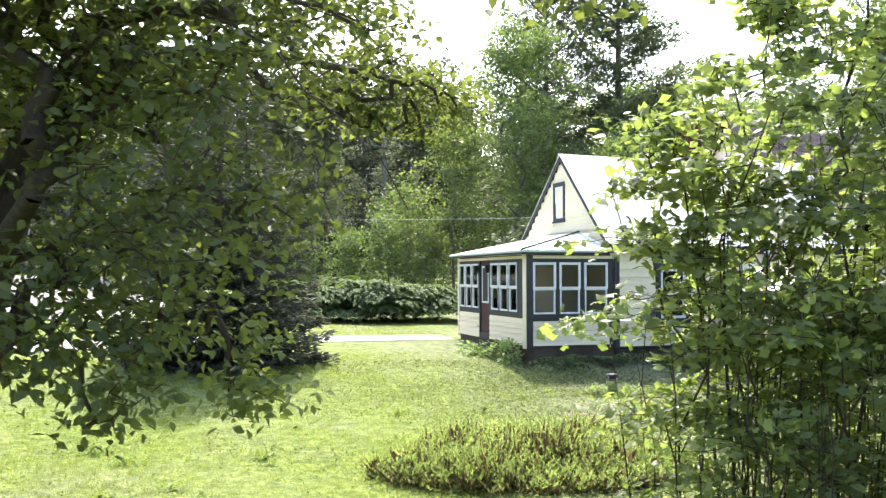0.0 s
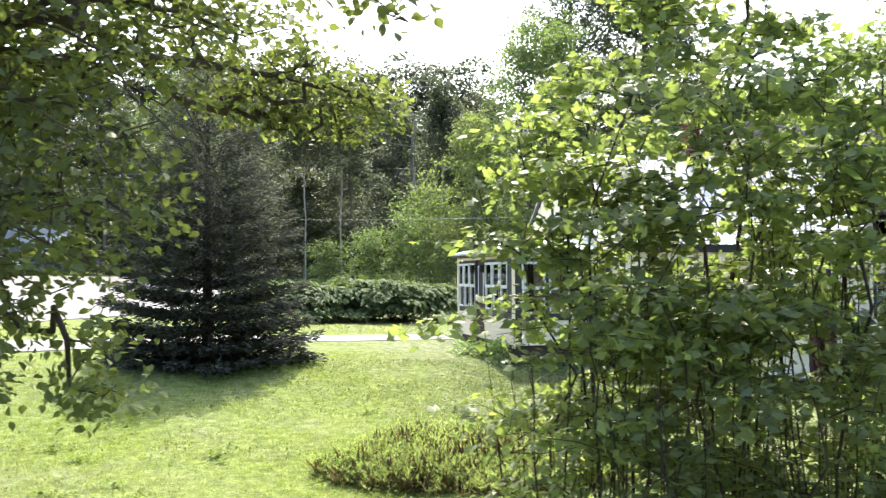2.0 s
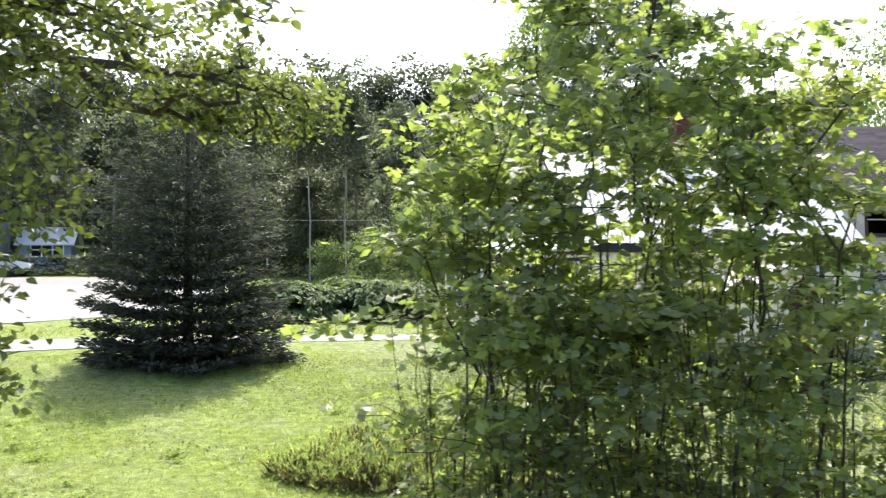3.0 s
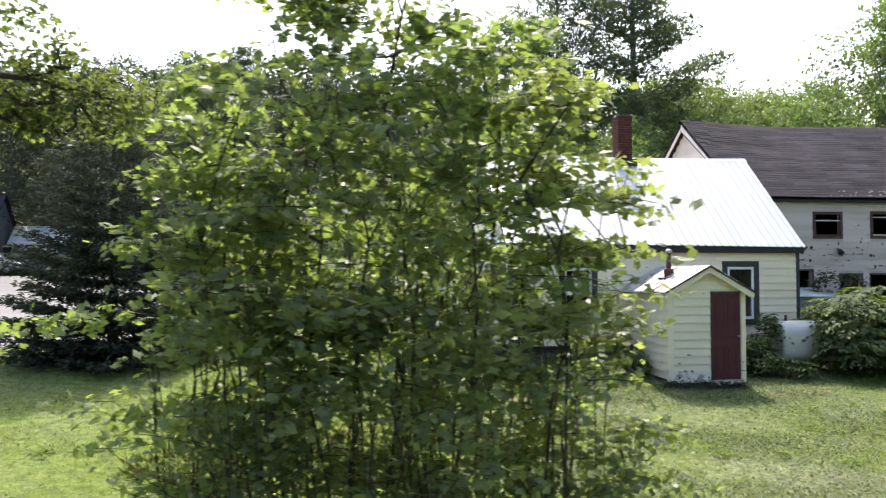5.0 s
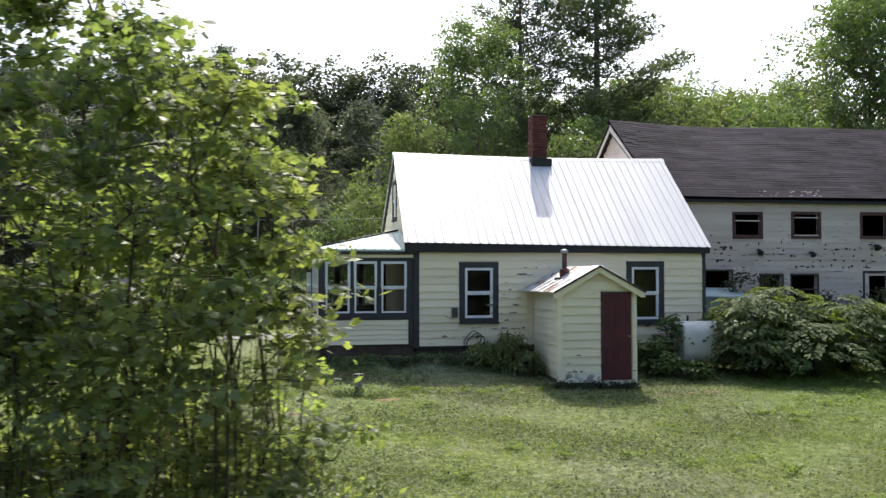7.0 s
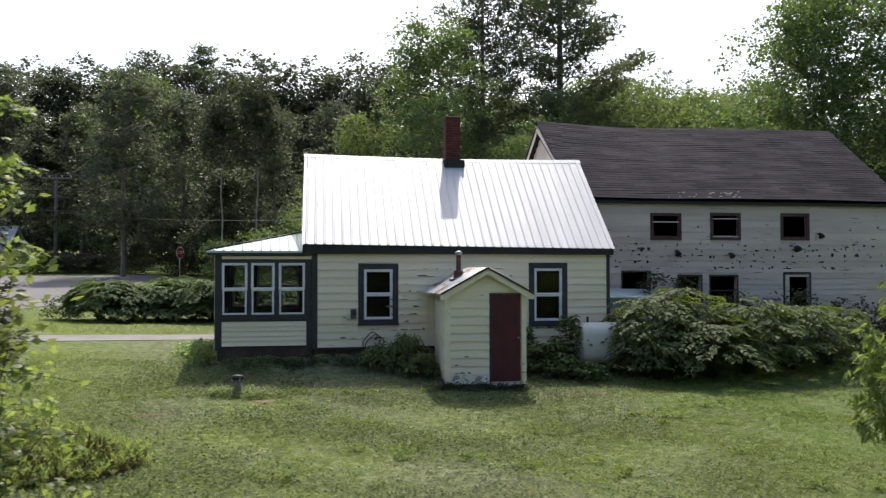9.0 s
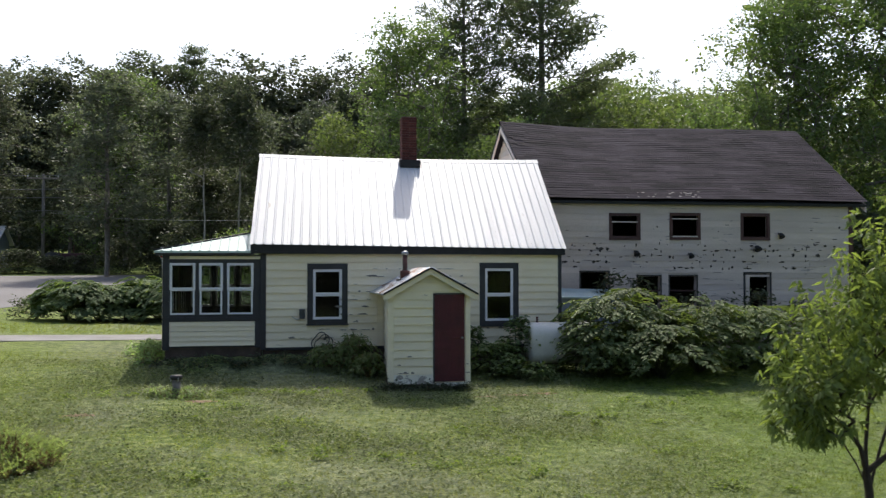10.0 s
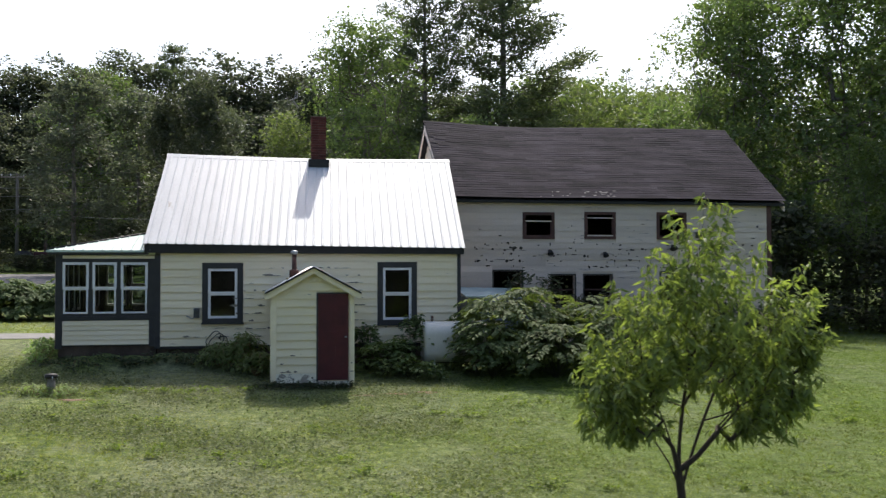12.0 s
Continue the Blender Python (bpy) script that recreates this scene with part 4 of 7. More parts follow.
for v in range(6):
    wv, th = 0.914, 0.012 + 0.0015 * (v % 3)
    vsx = [(x, y * uy - q * uz, y * uz + q * uy) for x in (0, wv) for y, q in ((-0.01, 0.003), (-0.012 - 0.002 * (v % 2), th), (0.155, 0.006), (0.155, 0.002))]
    me = bpy.data.meshes.new("shingle")
    me.from_pydata(vsx, [], [(0, 1, 2, 3), (7, 6, 5, 4), (0, 4, 5, 1), (1, 5, 6, 2), (2, 6, 7, 3), (3, 7, 4, 0)])
    me.materials.append(SHINGLE)
    tab_meshes.append(me)
allv, allf = [], []
rows_n = int(rl / 0.142)


def roof_dip(x, r):
    """How far the old roof sags at x, row r."""
    u = min(max((x - BX0) / (BX1 - BX0), 0), 1)
    return -0.13 * math.sin(math.pi * u) * (r / rows_n) - 0.05 * math.sin(math.pi * u * 2.3) * (0.3 + 0.7 * r / rows_n) + 0.004 * math.sin(x * 1.7 + r * 0.9)


def slope(x, r):
    return (roof_dip(x + 0.9, r) - roof_dip(x, r)) / 0.9


for r in range(rows_n):
    s = r * rl / rows_n
    y, z = BEY + s * uy, BEZ + s * uz
    x = BX0 - 0.27
    first = rng.uniform(0.2, 0.9)
    while x < BX1 + 0.4:
        dip = roof_dip(x, r)
        me = tab_meshes[rng.randrange(6)]
        wide = min(first or 0.914, BX1 + 0.44 - x)
        first = 0
        if r < 22:
            ob = new("shingle", me)
            hang(ob, barn_roof)
            ob.location, ob.scale = (x, y, z + 0.06 + dip), (wide / 0.914, 1, 1)
            ob.rotation_euler = (0, -math.atan(slope(x, r)), 0)
        else:
            o, q = len(allv), 0.06 + dip
            allv += [(x + v.co.x * wide / 0.914, y + v.co.y, z + v.co.z + q + slope(x, r) * v.co.x) for v in me.vertices]
            allf += [tuple(o + i for i in p.vertices) for p in me.polygons]
        x += wide
upper = mesh_ob("shingles", allv, allf, SHINGLE, barn_roof, "dark weathered asphalt shingles")
upper["kind"] = "stuff"
cap_v, cap_f = [], []
for i in range(21):
    u = i / 20
    x = BX0 - 0.27 + u * (BX1 - BX0 + 0.73)
    d = BRZ + 0.055 - 0.13 * math.sin(math.pi * u) - 0.05 * math.sin(math.pi * u * 2.3)
    cap_v += [(x, BRY - 0.13, d - 0.09), (x, BRY, d + 0.012), (x, BRY + 0.13, d - 0.1), (x, BRY, d - 0.03)]
    if i:
        o = len(cap_v) - 8
        cap_f += [(o + k, o + (k + 1) % 4, o + 4 + (k + 1) % 4, o + 4 + k) for k in range(4)]
mesh_ob("ridge_cap", cap_v, cap_f, SHINGLE, barn_roof)
boxes("fascia", [((BX0 - 0.24, BEY + 0.03, BEZ - 0.115), (BX1 + 0.42, BEY + 0.06, BEZ - 0.075))], FLASHING, barn)
for x0, x1 in ((BX0 - 0.24, BX0 - 0.2), (BX1 + 0.38, BX1 + 0.42)):
    for s in (-1, 1):
        bm = bmesh.new()
        prof = [(BRY, BRZ - 0.1), (BRY + s * 3.95, BEZ - 0.1), (BRY + s * 3.95, BEZ - 0.28), (BRY, BRZ - 0.3)]
        rr = [[bm.verts.new((x, y, z)) for y, z in prof] for x in (x0, x1)]
        bm.faces.new(rr[0])
        bm.faces.new(rr[1][::-1])
        for i in range(4):
            bm.faces.new((rr[0][i], rr[0][(i + 1) % 4], rr[1][(i + 1) % 4], rr[1][i]))
        part("rake_board", bm, PINKISH, barn)
# pale worn chips on the lower barn roof
rng = random.Random(52)
CHIP = surface("bare_felt_chip", (0.17, 0.15, 0.15), (0.27, 0.25, 0.24), 8, 60, 0.9, 0.3)
for k in range(26):
    x, q = rng.choice((rng.gauss(11.4, 0.35), rng.gauss(12.75, 0.3), rng.gauss(12.9, 0.15))), rng.uniform(0.08, 0.5) ** 1.2
    row = int(q / rl * rows_n)
    rx, ry = rng.uniform(0.015, 0.07), rng.uniform(0.012, 0.03)
    rim = [(rx * rng.uniform(0.6, 1.3) * math.cos(0.898 * i), ry * rng.uniform(0.6, 1.3) * math.sin(0.898 * i)) for i in range(7)]
    up = 0.06 + roof_dip(x, row)
    bm = bmesh.new()
    lid_v = [bm.verts.new((x + a, BEY + (q + b) * uy - h * uz, BEZ + (q + b) * uz + h * uy + up)) for h in (0.006, 0.019) for a, b in rim]
    bm.faces.new(lid_v[7:])
    for i in range(7):
        bm.faces.new((lid_v[i], lid_v[(i + 1) % 7], lid_v[7 + (i + 1) % 7], lid_v[7 + i]))
    part("worn_chip", bm, CHIP, barn_roof)
# pale blue lidded bin against the barn
lid = boxes("storage_bin", [((8.15, 1.6, 0.0), (9.9, 2.9, 1.86))], BLUE_GREY)
tagged(lid, "tall storage bin with a pale blue sheet lid among the shrubs", "bin")
gable_slab("lid", [(8.05, 1.5, 1.9), (10.0, 1.5, 1.86), (10.0, 3.0, 2.08), (8.05, 3.0, 2.12)], 0.04, surface("pale_blue_sheet", (0.4, 0.52, 0.55), (0.5, 0.62, 0.64), 2, 40, 0.5, 0.1), lid, "pale blue sheet lid")


# ---- plants ----
RHOMB = (np.array([(0, 0, 0), (0.5, 0.42, 0.10), (0, 1, -0.06), (-0.5, 0.42, 0.10)], float), [(0, 1, 2), (0, 2, 3)])
OVAL = (np.array([(0, 0, 0), (0.36, 0.25, 0.06), (0.42, 0.55, 0.07), (0, 1, -0.12), (-0.42, 0.55, 0.07), (-0.36, 0.25, 0.06)], float), [(0, 1, 2, 3), (0, 3, 4, 5)])
LANCE = (np.array([(0, 0, 0), (0.5, 0.3, 0.03), (0.42, 0.62, -0.1), (0, 1, -0.34), (-0.42, 0.62, -0.1), (-0.5, 0.3, 0.03)], float),
         [(0, 1, 5), (1, 2, 4, 5), (2, 3, 4)])
PALM = (np.array([(0, 0, 0), (0.44, 0.06, -0.04), (0.13, 0.28, 0.03), (0.62, 0.6, -0.1), (0, 1, -0.16), (-0.62, 0.6, -0.1), (-0.13, 0.28, 0.03), (-0.44, 0.06, -0.04), (0, 0.42, 0.03)], float),
        [(i, (i + 1) % 8, 8) for i in range(8)])


def unit(v):
    return v / np.maximum(np.linalg.norm(v, axis=-1, keepdims=True), 1e-9)


def leaf_data(pos, axis, normal, size, template, width=1.0):
    """Verts and faces of many leaves; each is the template, turned to its axis and normal."""
    tv, tf = template
    axis = unit(axis)
    side = unit(np.cross(axis, normal))
    up = np.cross(side, axis)
    v = (tv[None, :, 0, None] * width * side[:, None] + tv[None, :, 1, None] * axis[:, None] + tv[None, :, 2, None] * up[:, None]) * size[:, None, None] + pos[:, None]
    return v.reshape(-1, 3), len(tv), tf


def fast_mesh(name, verts, loops, counts, mat, smooth=False):
    me = bpy.data.meshes.new(name)
    me.vertices.add(len(verts))
    me.vertices.foreach_set("co", np.asarray(verts, np.float32).ravel())
    me.loops.add(len(loops))
    me.loops.foreach_set("vertex_index", np.asarray(loops, np.int32))
    me.polygons.add(len(counts))
    starts = np.concatenate([[0], np.cumsum(counts)[:-1]])
    me.polygons.foreach_set("loop_start", starts.astype(np.int32))
    me.update(calc_edges=True)
    me.validate()
    me.materials.append(mat)
    if smooth:
        me.shade_smooth()
    return me


def leaf_mesh(name, pos, axis, normal, size, template, mat, width=1.0):
    v, k, tf = leaf_data(pos, axis, normal, size, template, width)
    n = len(pos)
    one = np.concatenate([np.array(f) for f in tf])
    loops = (np.arange(n)[:, None] * k + one[None]).ravel()
    counts = np.tile([len(f) for f in tf], n)
    return fast_mesh(name, v, loops, counts, mat)


def branch_out(rng, trunk, targets, seg=0.35, lift=0.12, wobble=0.06, limbs=(), rise=0.9):
    """Grows a branching skeleton from a trunk line to the targets: each joins the nearest limb below it."""
    pos = [np.array(p, float) for p in trunk]
    parent = [-1] + list(range(len(trunk) - 1))
    for start, line in limbs:
        last = start
        for q in line:
            pos.append(np.array(q, float))
            parent.append(last)
            last = len(pos) - 1
    order = sorted(range(len(targets)), key=lambda i: np.linalg.norm(targets[i] - pos[len(trunk) // 2]))
    tips = []
    for i in order:
        t = targets[i]
        arr = np.array(pos)
        d = np.linalg.norm(arr - t, axis=1)
        higher = np.maximum(arr[:, 2] - t[2] + 0.15, 0)
        j = int(np.argmin(d + rise * higher))
        n = max(1, int(d[j] / seg))
        a = pos[j]
        last = j
        for s in range(1, n + 1):
            u = s / n
            q = a + (t - a) * u + np.array([0, 0, lift * d[j] * math.sin(math.pi * u)])
            if s < n:
                q = q + rng.normal(0, wobble, 3) * min(d[j], 1.0)
            pos.append(q)
            parent.append(last)
            last = len(pos) - 1
        tips.append(last)
    return np.array(pos), np.array(parent), np.array(tips)


def limb_mesh(name, pos, parent, tip_r, mat, power=2.3, base_r=None, sides=5):
    n = len(pos)
    area = np.zeros(n)
    kids = np.zeros(n, int)
    for i in range(n - 1, 0, -1):
        if kids[i] == 0:
            area[i] = tip_r**power
        area[parent[i]] += area[i]
        kids[parent[i]] += 1
    rad = np.maximum(area, tip_r**power) ** (1 / power)
    if base_r:
        rad = np.where(rad > tip_r * 1.5, tip_r * 1.5 + (rad - tip_r * 1.5) * (base_r - tip_r * 1.5) / max(rad[0] - tip_r * 1.5, 1e-6), rad)
    child = np.arange(1, n)
    a, b = pos[parent[child]], pos[child]
    ra, rb = np.minimum(rad[parent[child]], rad[child] * 1.35), rad[child]
    t = unit(b - a)
    ref = np.where(np.abs(t[:, 2:3]) < 0.9, np.array([[0, 0, 1.0]]), np.array([[1.0, 0, 0]]))
    u = unit(np.cross(t, ref))
    w = np.cross(t, u)
    ang = np.arange(sides) * 2 * math.pi / sides
    circ = np.cos(ang)[None, :, None] * u[:, None] + np.sin(ang)[None, :, None] * w[:, None]
    lo = (a - t * ra[:, None] * 0.3)[:, None] + circ * ra[:, None, None]
    hi = (b + t * rb[:, None] * 0.3)[:, None] + circ * rb[:, None, None]
    v = np.concatenate([lo, hi], 1).reshape(-1, 3)
    k = np.arange(sides)
    q = (k + 1) % sides
    one = np.stack([k, q, q + sides, k + sides], 1).ravel()
    loops = (np.arange(n - 1)[:, None] * 2 * sides + one[None]).ravel()
    return fast_mesh(name, v, loops, np.full((n - 1) * sides, 4), mat, True)


def leafed(rng, pos, parent, tips, per_tip, spread, size, up=0.8, droop=0.3, back=2, flat=0.75, tilt=0.55):
    """Places for the leaves: round each tip and a few joints back along its twig."""
    p, ax = [], []
    for t in tips:
        chain = [t]
        while len(chain) <= back and parent[chain[-1]] > 0:
            chain.append(parent[chain[-1]])
        way = unit(pos[t] - pos[parent[t]])
        for _ in range(per_tip):
            c = chain[min(int(abs(rng.normal(0, 0.8))), len(chain) - 1)]
            p.append(pos[c] + rng.normal(0, spread, 3) * (1, 1, flat))
            ax.append(way * 0.6 + rng.normal(0, 0.7, 3) * (1, 1, 0.5) - (0, 0, droop))
    p, ax = np.array(p), np.array(ax)
    nm = np.array([0, 0, up]) + rng.normal(0, tilt, p.shape)
    sz = size * rng.uniform(0.65, 1.2, len(p))
    return p, ax, nm, sz


def inside(rng, n, centre, radii, hollow=0.0, low=-1.0):
    """Random places in an ellipsoid, more of them near its skin when hollow rises."""
    v = unit(rng.normal(0, 1, (n * 3, 3)))
    v = v[v[:, 2] > low][:n]
    r = rng.uniform(hollow**3, 1, (len(v), 1)) ** (1 / 3)
    return np.array(centre) + v * r * np.array(radii)


def plant(name, label, category, at, limbs=None, leaves=None, group="", kind="", leaf_name="crown", limb_name="trunk"):
    """A plant as a thing: limb and leaf meshes given in places relative to its foot."""
    ob = thing(name, at, label, category, group, kind)
    for nm, me in ((limb_name, limbs), (leaf_name, leaves)):
        if me:
            o = new(nm, me)
            o.parent = ob
    return ob


# woodland trees: a few kinds, grown once and set out many times
def broadleaf(seed, height, radius, clumps, per, leaf, mat, bark, low=0.3, lobes=7, reach=0.8, thick=0.011):
    rng = np.random.default_rng(seed)
    trunk = [(rng.normal(0, 0.015 * i) + 0.011 * height * math.sin(0.45 * i + seed) * i / 9, rng.normal(0, 0.015 * i), height * reach * i / 9) for i in range(10)]
    t = []
    for k in range(lobes):
        a = k * 2.4 + rng.uniform(-0.4, 0.4)
        f = (k + 0.5) / lobes
        z = height * (low + (0.86 - low) * f)
        rr = radius * (0.62 if f < 0.75 else 0.35) * rng.uniform(0.6, 1.1)
        s = radius * rng.uniform(0.42, 0.66)
        t.append(inside(rng, clumps // (lobes + 1), (rr * math.cos(a), rr * math.sin(a), z), (s, s, s * 0.8), 0.55))
    t.append(inside(rng, clumps // (lobes + 1) * 2, (0, 0, height * 0.86), (radius * 0.46, radius * 0.46, height * 0.13), 0.5))
    t = np.concatenate(t)
    t = t + rng.normal(0, 0.075 * radius, t.shape) * (1, 1, 0.7)
    pos, par, tips = branch_out(rng, trunk, t, 1.5, 0.06, 0.12)
    limbs = limb_mesh("trunk", pos, par, 0.012, bark, 2.2, height * thick, 3 if clumps < 450 else 4)
    p, ax, nm, sz = leafed(rng, pos, par, tips, per, 0.34, leaf, 0.8, 0.25, 1, 0.6)
    return limbs, leaf_mesh("crown", p, ax, nm, sz, RHOMB, mat, 0.8)


def pine(seed, height, radius, mat, bark, low=0.25, gap=0.85, tuft=7, irregular=0.35):
    """A white pine: whorls of level limbs with upturned ends, tufted, with gaps between."""
    rng = np.random.default_rng(seed)
    trunk = [(0, 0, height * i / 22) for i in range(23)]
    pos = [np.array(q, float) for q in trunk]
    par = [-1] + list(range(22))
    tips = []
    z = height * low
    while z < height * 0.97:
        f = (z / height - low) / (1 - low)
        n = rng.integers(4, 6)
        a0 = rng.uniform(0, 6.28)
        for k in range(n):
            a = a0 + 6.283 * k / n + rng.normal(0, 0.2)
            ln = radius * (1.02 - f) ** 0.75 * rng.uniform(1 - irregular * 1.3, 1 + irregular)
            last = int(min(22, round(z / height * 22)))
            steps = max(2, int(ln / 0.5))
            for s in range(1, steps + 1):
                u = s / steps
                q = np.array([math.cos(a) * ln * u, math.sin(a) * ln * u, z + ln * (0.28 * u * u - 0.08 * u + 0.25 * f * u)]) + rng.normal(0, 0.05, 3)
                pos.append(q)
                par.append(last)
                last = len(pos) - 1
                if u > 0.3:
                    tips.append(last)
                    for w in (-1, 1):
                        if rng.random() < 0.75:
                            pos.append(q + np.array([math.cos(a + w * 1.0), math.sin(a + w * 1.0), 0.12]) * ln * 0.28 * (1.15 - u) * rng.uniform(0.6, 1.3) + (0, 0, 0.03))
                            par.append(last)
                            tips.append(len(pos) - 1)
        z += gap * rng.uniform(0.75, 1.2)
    pos, par = np.array(pos), np.array(par)
    limbs = limb_mesh("trunk", pos, par, 0.012, bark, 2.2, height * 0.012, 5)
    p, ax, nm, sz = leafed(rng, pos, par, tips, tuft, 0.36, 0.36, 0.9, -0.2, 1, 0.5)
    return limbs, leaf_mesh("crown", p, ax, nm, sz, RHOMB, mat, 0.3)


def spruce(seed, height, radius, mat, bark, levels=34, twigs=11, spray=1.0, taper=0.66, tier=0.35):
    """A dense spruce: drooping boughs in close tiers from the ground up, each a flat spray of needled twigs."""
    rng = np.random.default_rng(seed)
    pos = [np.array((0, 0, height * i / 16), float) for i in range(17)]
    par = [-1] + list(range(16))
    lp, la, ln_, ls = [], [], [], []
    for i in range(levels):
        f = (i + 0.3) / levels
        z = height * (0.02 + 0.97 * f ** 1.05)
        n = max(4, int(19 * (1 - f) ** 0.6))
        a0 = rng.uniform(0, 6.28)
        for k in range(n):
            a = a0 + 6.283 * k / n + rng.normal(0, 0.12)
            ln = radius * (1 - f) ** taper * rng.uniform(0.74, 1.08) + 0.1
            z = height * (0.02 + 0.97 * f ** 1.05) + rng.normal(0, tier * height / levels) * (1 - f)
            z = min(max(z, 0.1), height * 0.99)
            out = np.array([math.cos(a), math.sin(a), 0])
            side = np.array([-math.sin(a), math.cos(a), 0])
            last = int(round(z / height * 16))
            fall = -0.32 + 0.75 * f
            m = max(3, int(ln / 0.22))
            for s in range(1, m + 1):
                u = s / m
                q = np.array([0, 0, z]) + out * ln * u + np.array([0, 0, ln * (fall * u + 0.3 * u * u)])
                pos.append(q)
                par.append(last)
                last = len(pos) - 1
                if u < 0.22 and f < 0.8:
                    continue
                for w in range(twigs):
                    sd = rng.uniform(-1, 1)
                    lp.append(q + side * sd * 0.34 * (1.2 - u * 0.7) * min(ln, 1.2) + out * rng.uniform(-0.14, 0.1) + (0, 0, rng.normal(-0.03, 0.055)))
                    la.append(out * 0.9 + side * sd * 0.8 + rng.normal(0, 0.25, 3) + (0, 0, 0.12))
                    ln_.append((rng.normal(0, 0.5), rng.normal(0, 0.5), 1))
                    ls.append(rng.uniform(0.13, 0.24) * spray * (1 - 0.5 * f))
    limbs = limb_mesh("trunk", np.array(pos), np.array(par), 0.006, bark, 2.2, 0.13, 4)
    return limbs, leaf_mesh("needled_boughs", np.array(lp), np.array(la), np.array(ln_), np.array(ls), RHOMB, mat, 0.42)


def shrub(seed, spans, stems, per, leaf, mat, template=OVAL, spread=0.12, droop=0.35, lean=0.5, width=0.75, tall=1.0):
    """A leafy thicket that fills several mounds (centre, radii, count), its stems rising from the ground under each."""
    rng = np.random.default_rng(seed)
    pp, aa, nn, ss = [], [], [], []
    allpos, allpar = [], []
    off = 0
    for centre, radii, count in spans:
        t = []
        for s in range(count // 4):
            a, f = rng.uniform(0, 6.283), rng.uniform(-0.6, 0.85)
            ln = math.sqrt(max(0.15, 1 - f * f)) * rng.uniform(0.7, 1.2)
            for u in (0.55, 0.8, 1.0):
                lat = rng.normal(0, 0.13)
                t.append((centre[0] + radii[0] * ln * (u * math.cos(a) - lat * math.sin(a)), centre[1] + radii[1] * ln * (u * math.sin(a) + lat * math.cos(a)),
                          centre[2] + radii[2] * (f + 0.35 * u - 0.45 * u * u) + rng.normal(0, 0.02)))
        t = np.concatenate([np.array(t), inside(rng, count // 2, centre, np.array(radii) * 0.9, 0.5, -0.85)])
        foot = np.array([centre[0], centre[1], centre[2] - radii[2] * 1.05])
        trunk = [foot, foot + (0.02, 0.01, radii[2] * 0.3), foot + (0.0, 0.04, radii[2] * 0.6)]
        pos, par, tips = branch_out(rng, trunk, t, 0.4, 0.22, 0.05)
        p, ax, nm, sz = leafed(rng, pos, par, tips, per, spread, leaf, 1.6, droop, 2, 0.4, 0.42)
        par = np.where(par >= 0, par + off, -1)
        if off:
            par[0] = off - 1
        allpos.append(pos)
        allpar.append(par)
        off += len(pos)
        pp.append(p), aa.append(ax), nn.append(nm), ss.append(sz)
    return [(a, b) for a, b in zip(allpos, allpar)], leaf_mesh("leaves", np.concatenate(pp), np.concatenate(aa), np.concatenate(nn), np.concatenate(ss), template, mat, width)


def stems_mesh(name, groups, tip_r, mat, base_r):
    """Joins the stems of several mounds into one mesh."""
    vs, loops, counts, off, o2 = [], [], [], 0, 0
    for pos, par in groups:
        p = par - o2
        p[0] = -1
        me = limb_mesh("tmp", pos, p, tip_r, mat, 2.2, base_r, 4)
        co = np.empty(len(me.vertices) * 3, np.float32)
        me.vertices.foreach_get("co", co)
        li = np.empty(len(me.loops), np.int32)
        me.loops.foreach_get("vertex_index", li)
        vs.append(co.reshape(-1, 3))
        loops.append(li + off)
        counts.append(np.full(len(me.polygons), 4))
        off += len(me.vertices)
        o2 += len(pos)
        bpy.data.meshes.remove(me)
    return fast_mesh(name, np.concatenate(vs), np.concatenate(loops), np.concatenate(counts), mat, True)


def thicket(name, label, category, seed, spans, per, leaf, mat, template=OVAL, spread=0.12, width=0.75, droop=0.35, stem=WEED_STEM, group="", kind=""):
    groups, leaves = shrub(seed, spans, 0, per, leaf, mat, template, spread, droop, width=width)
    limbs = stems_mesh("stems", groups, 0.004, stem, 0.02)
    ob = plant(name, label, category, (0, 0, 0), limbs, leaves, group, kind, "foliage", "woody_base")
    for stem_ob in ob.children:
        if stem_ob.name.startswith("woody_base"):
            stem_ob["kind"] = "stuff"
    return ob


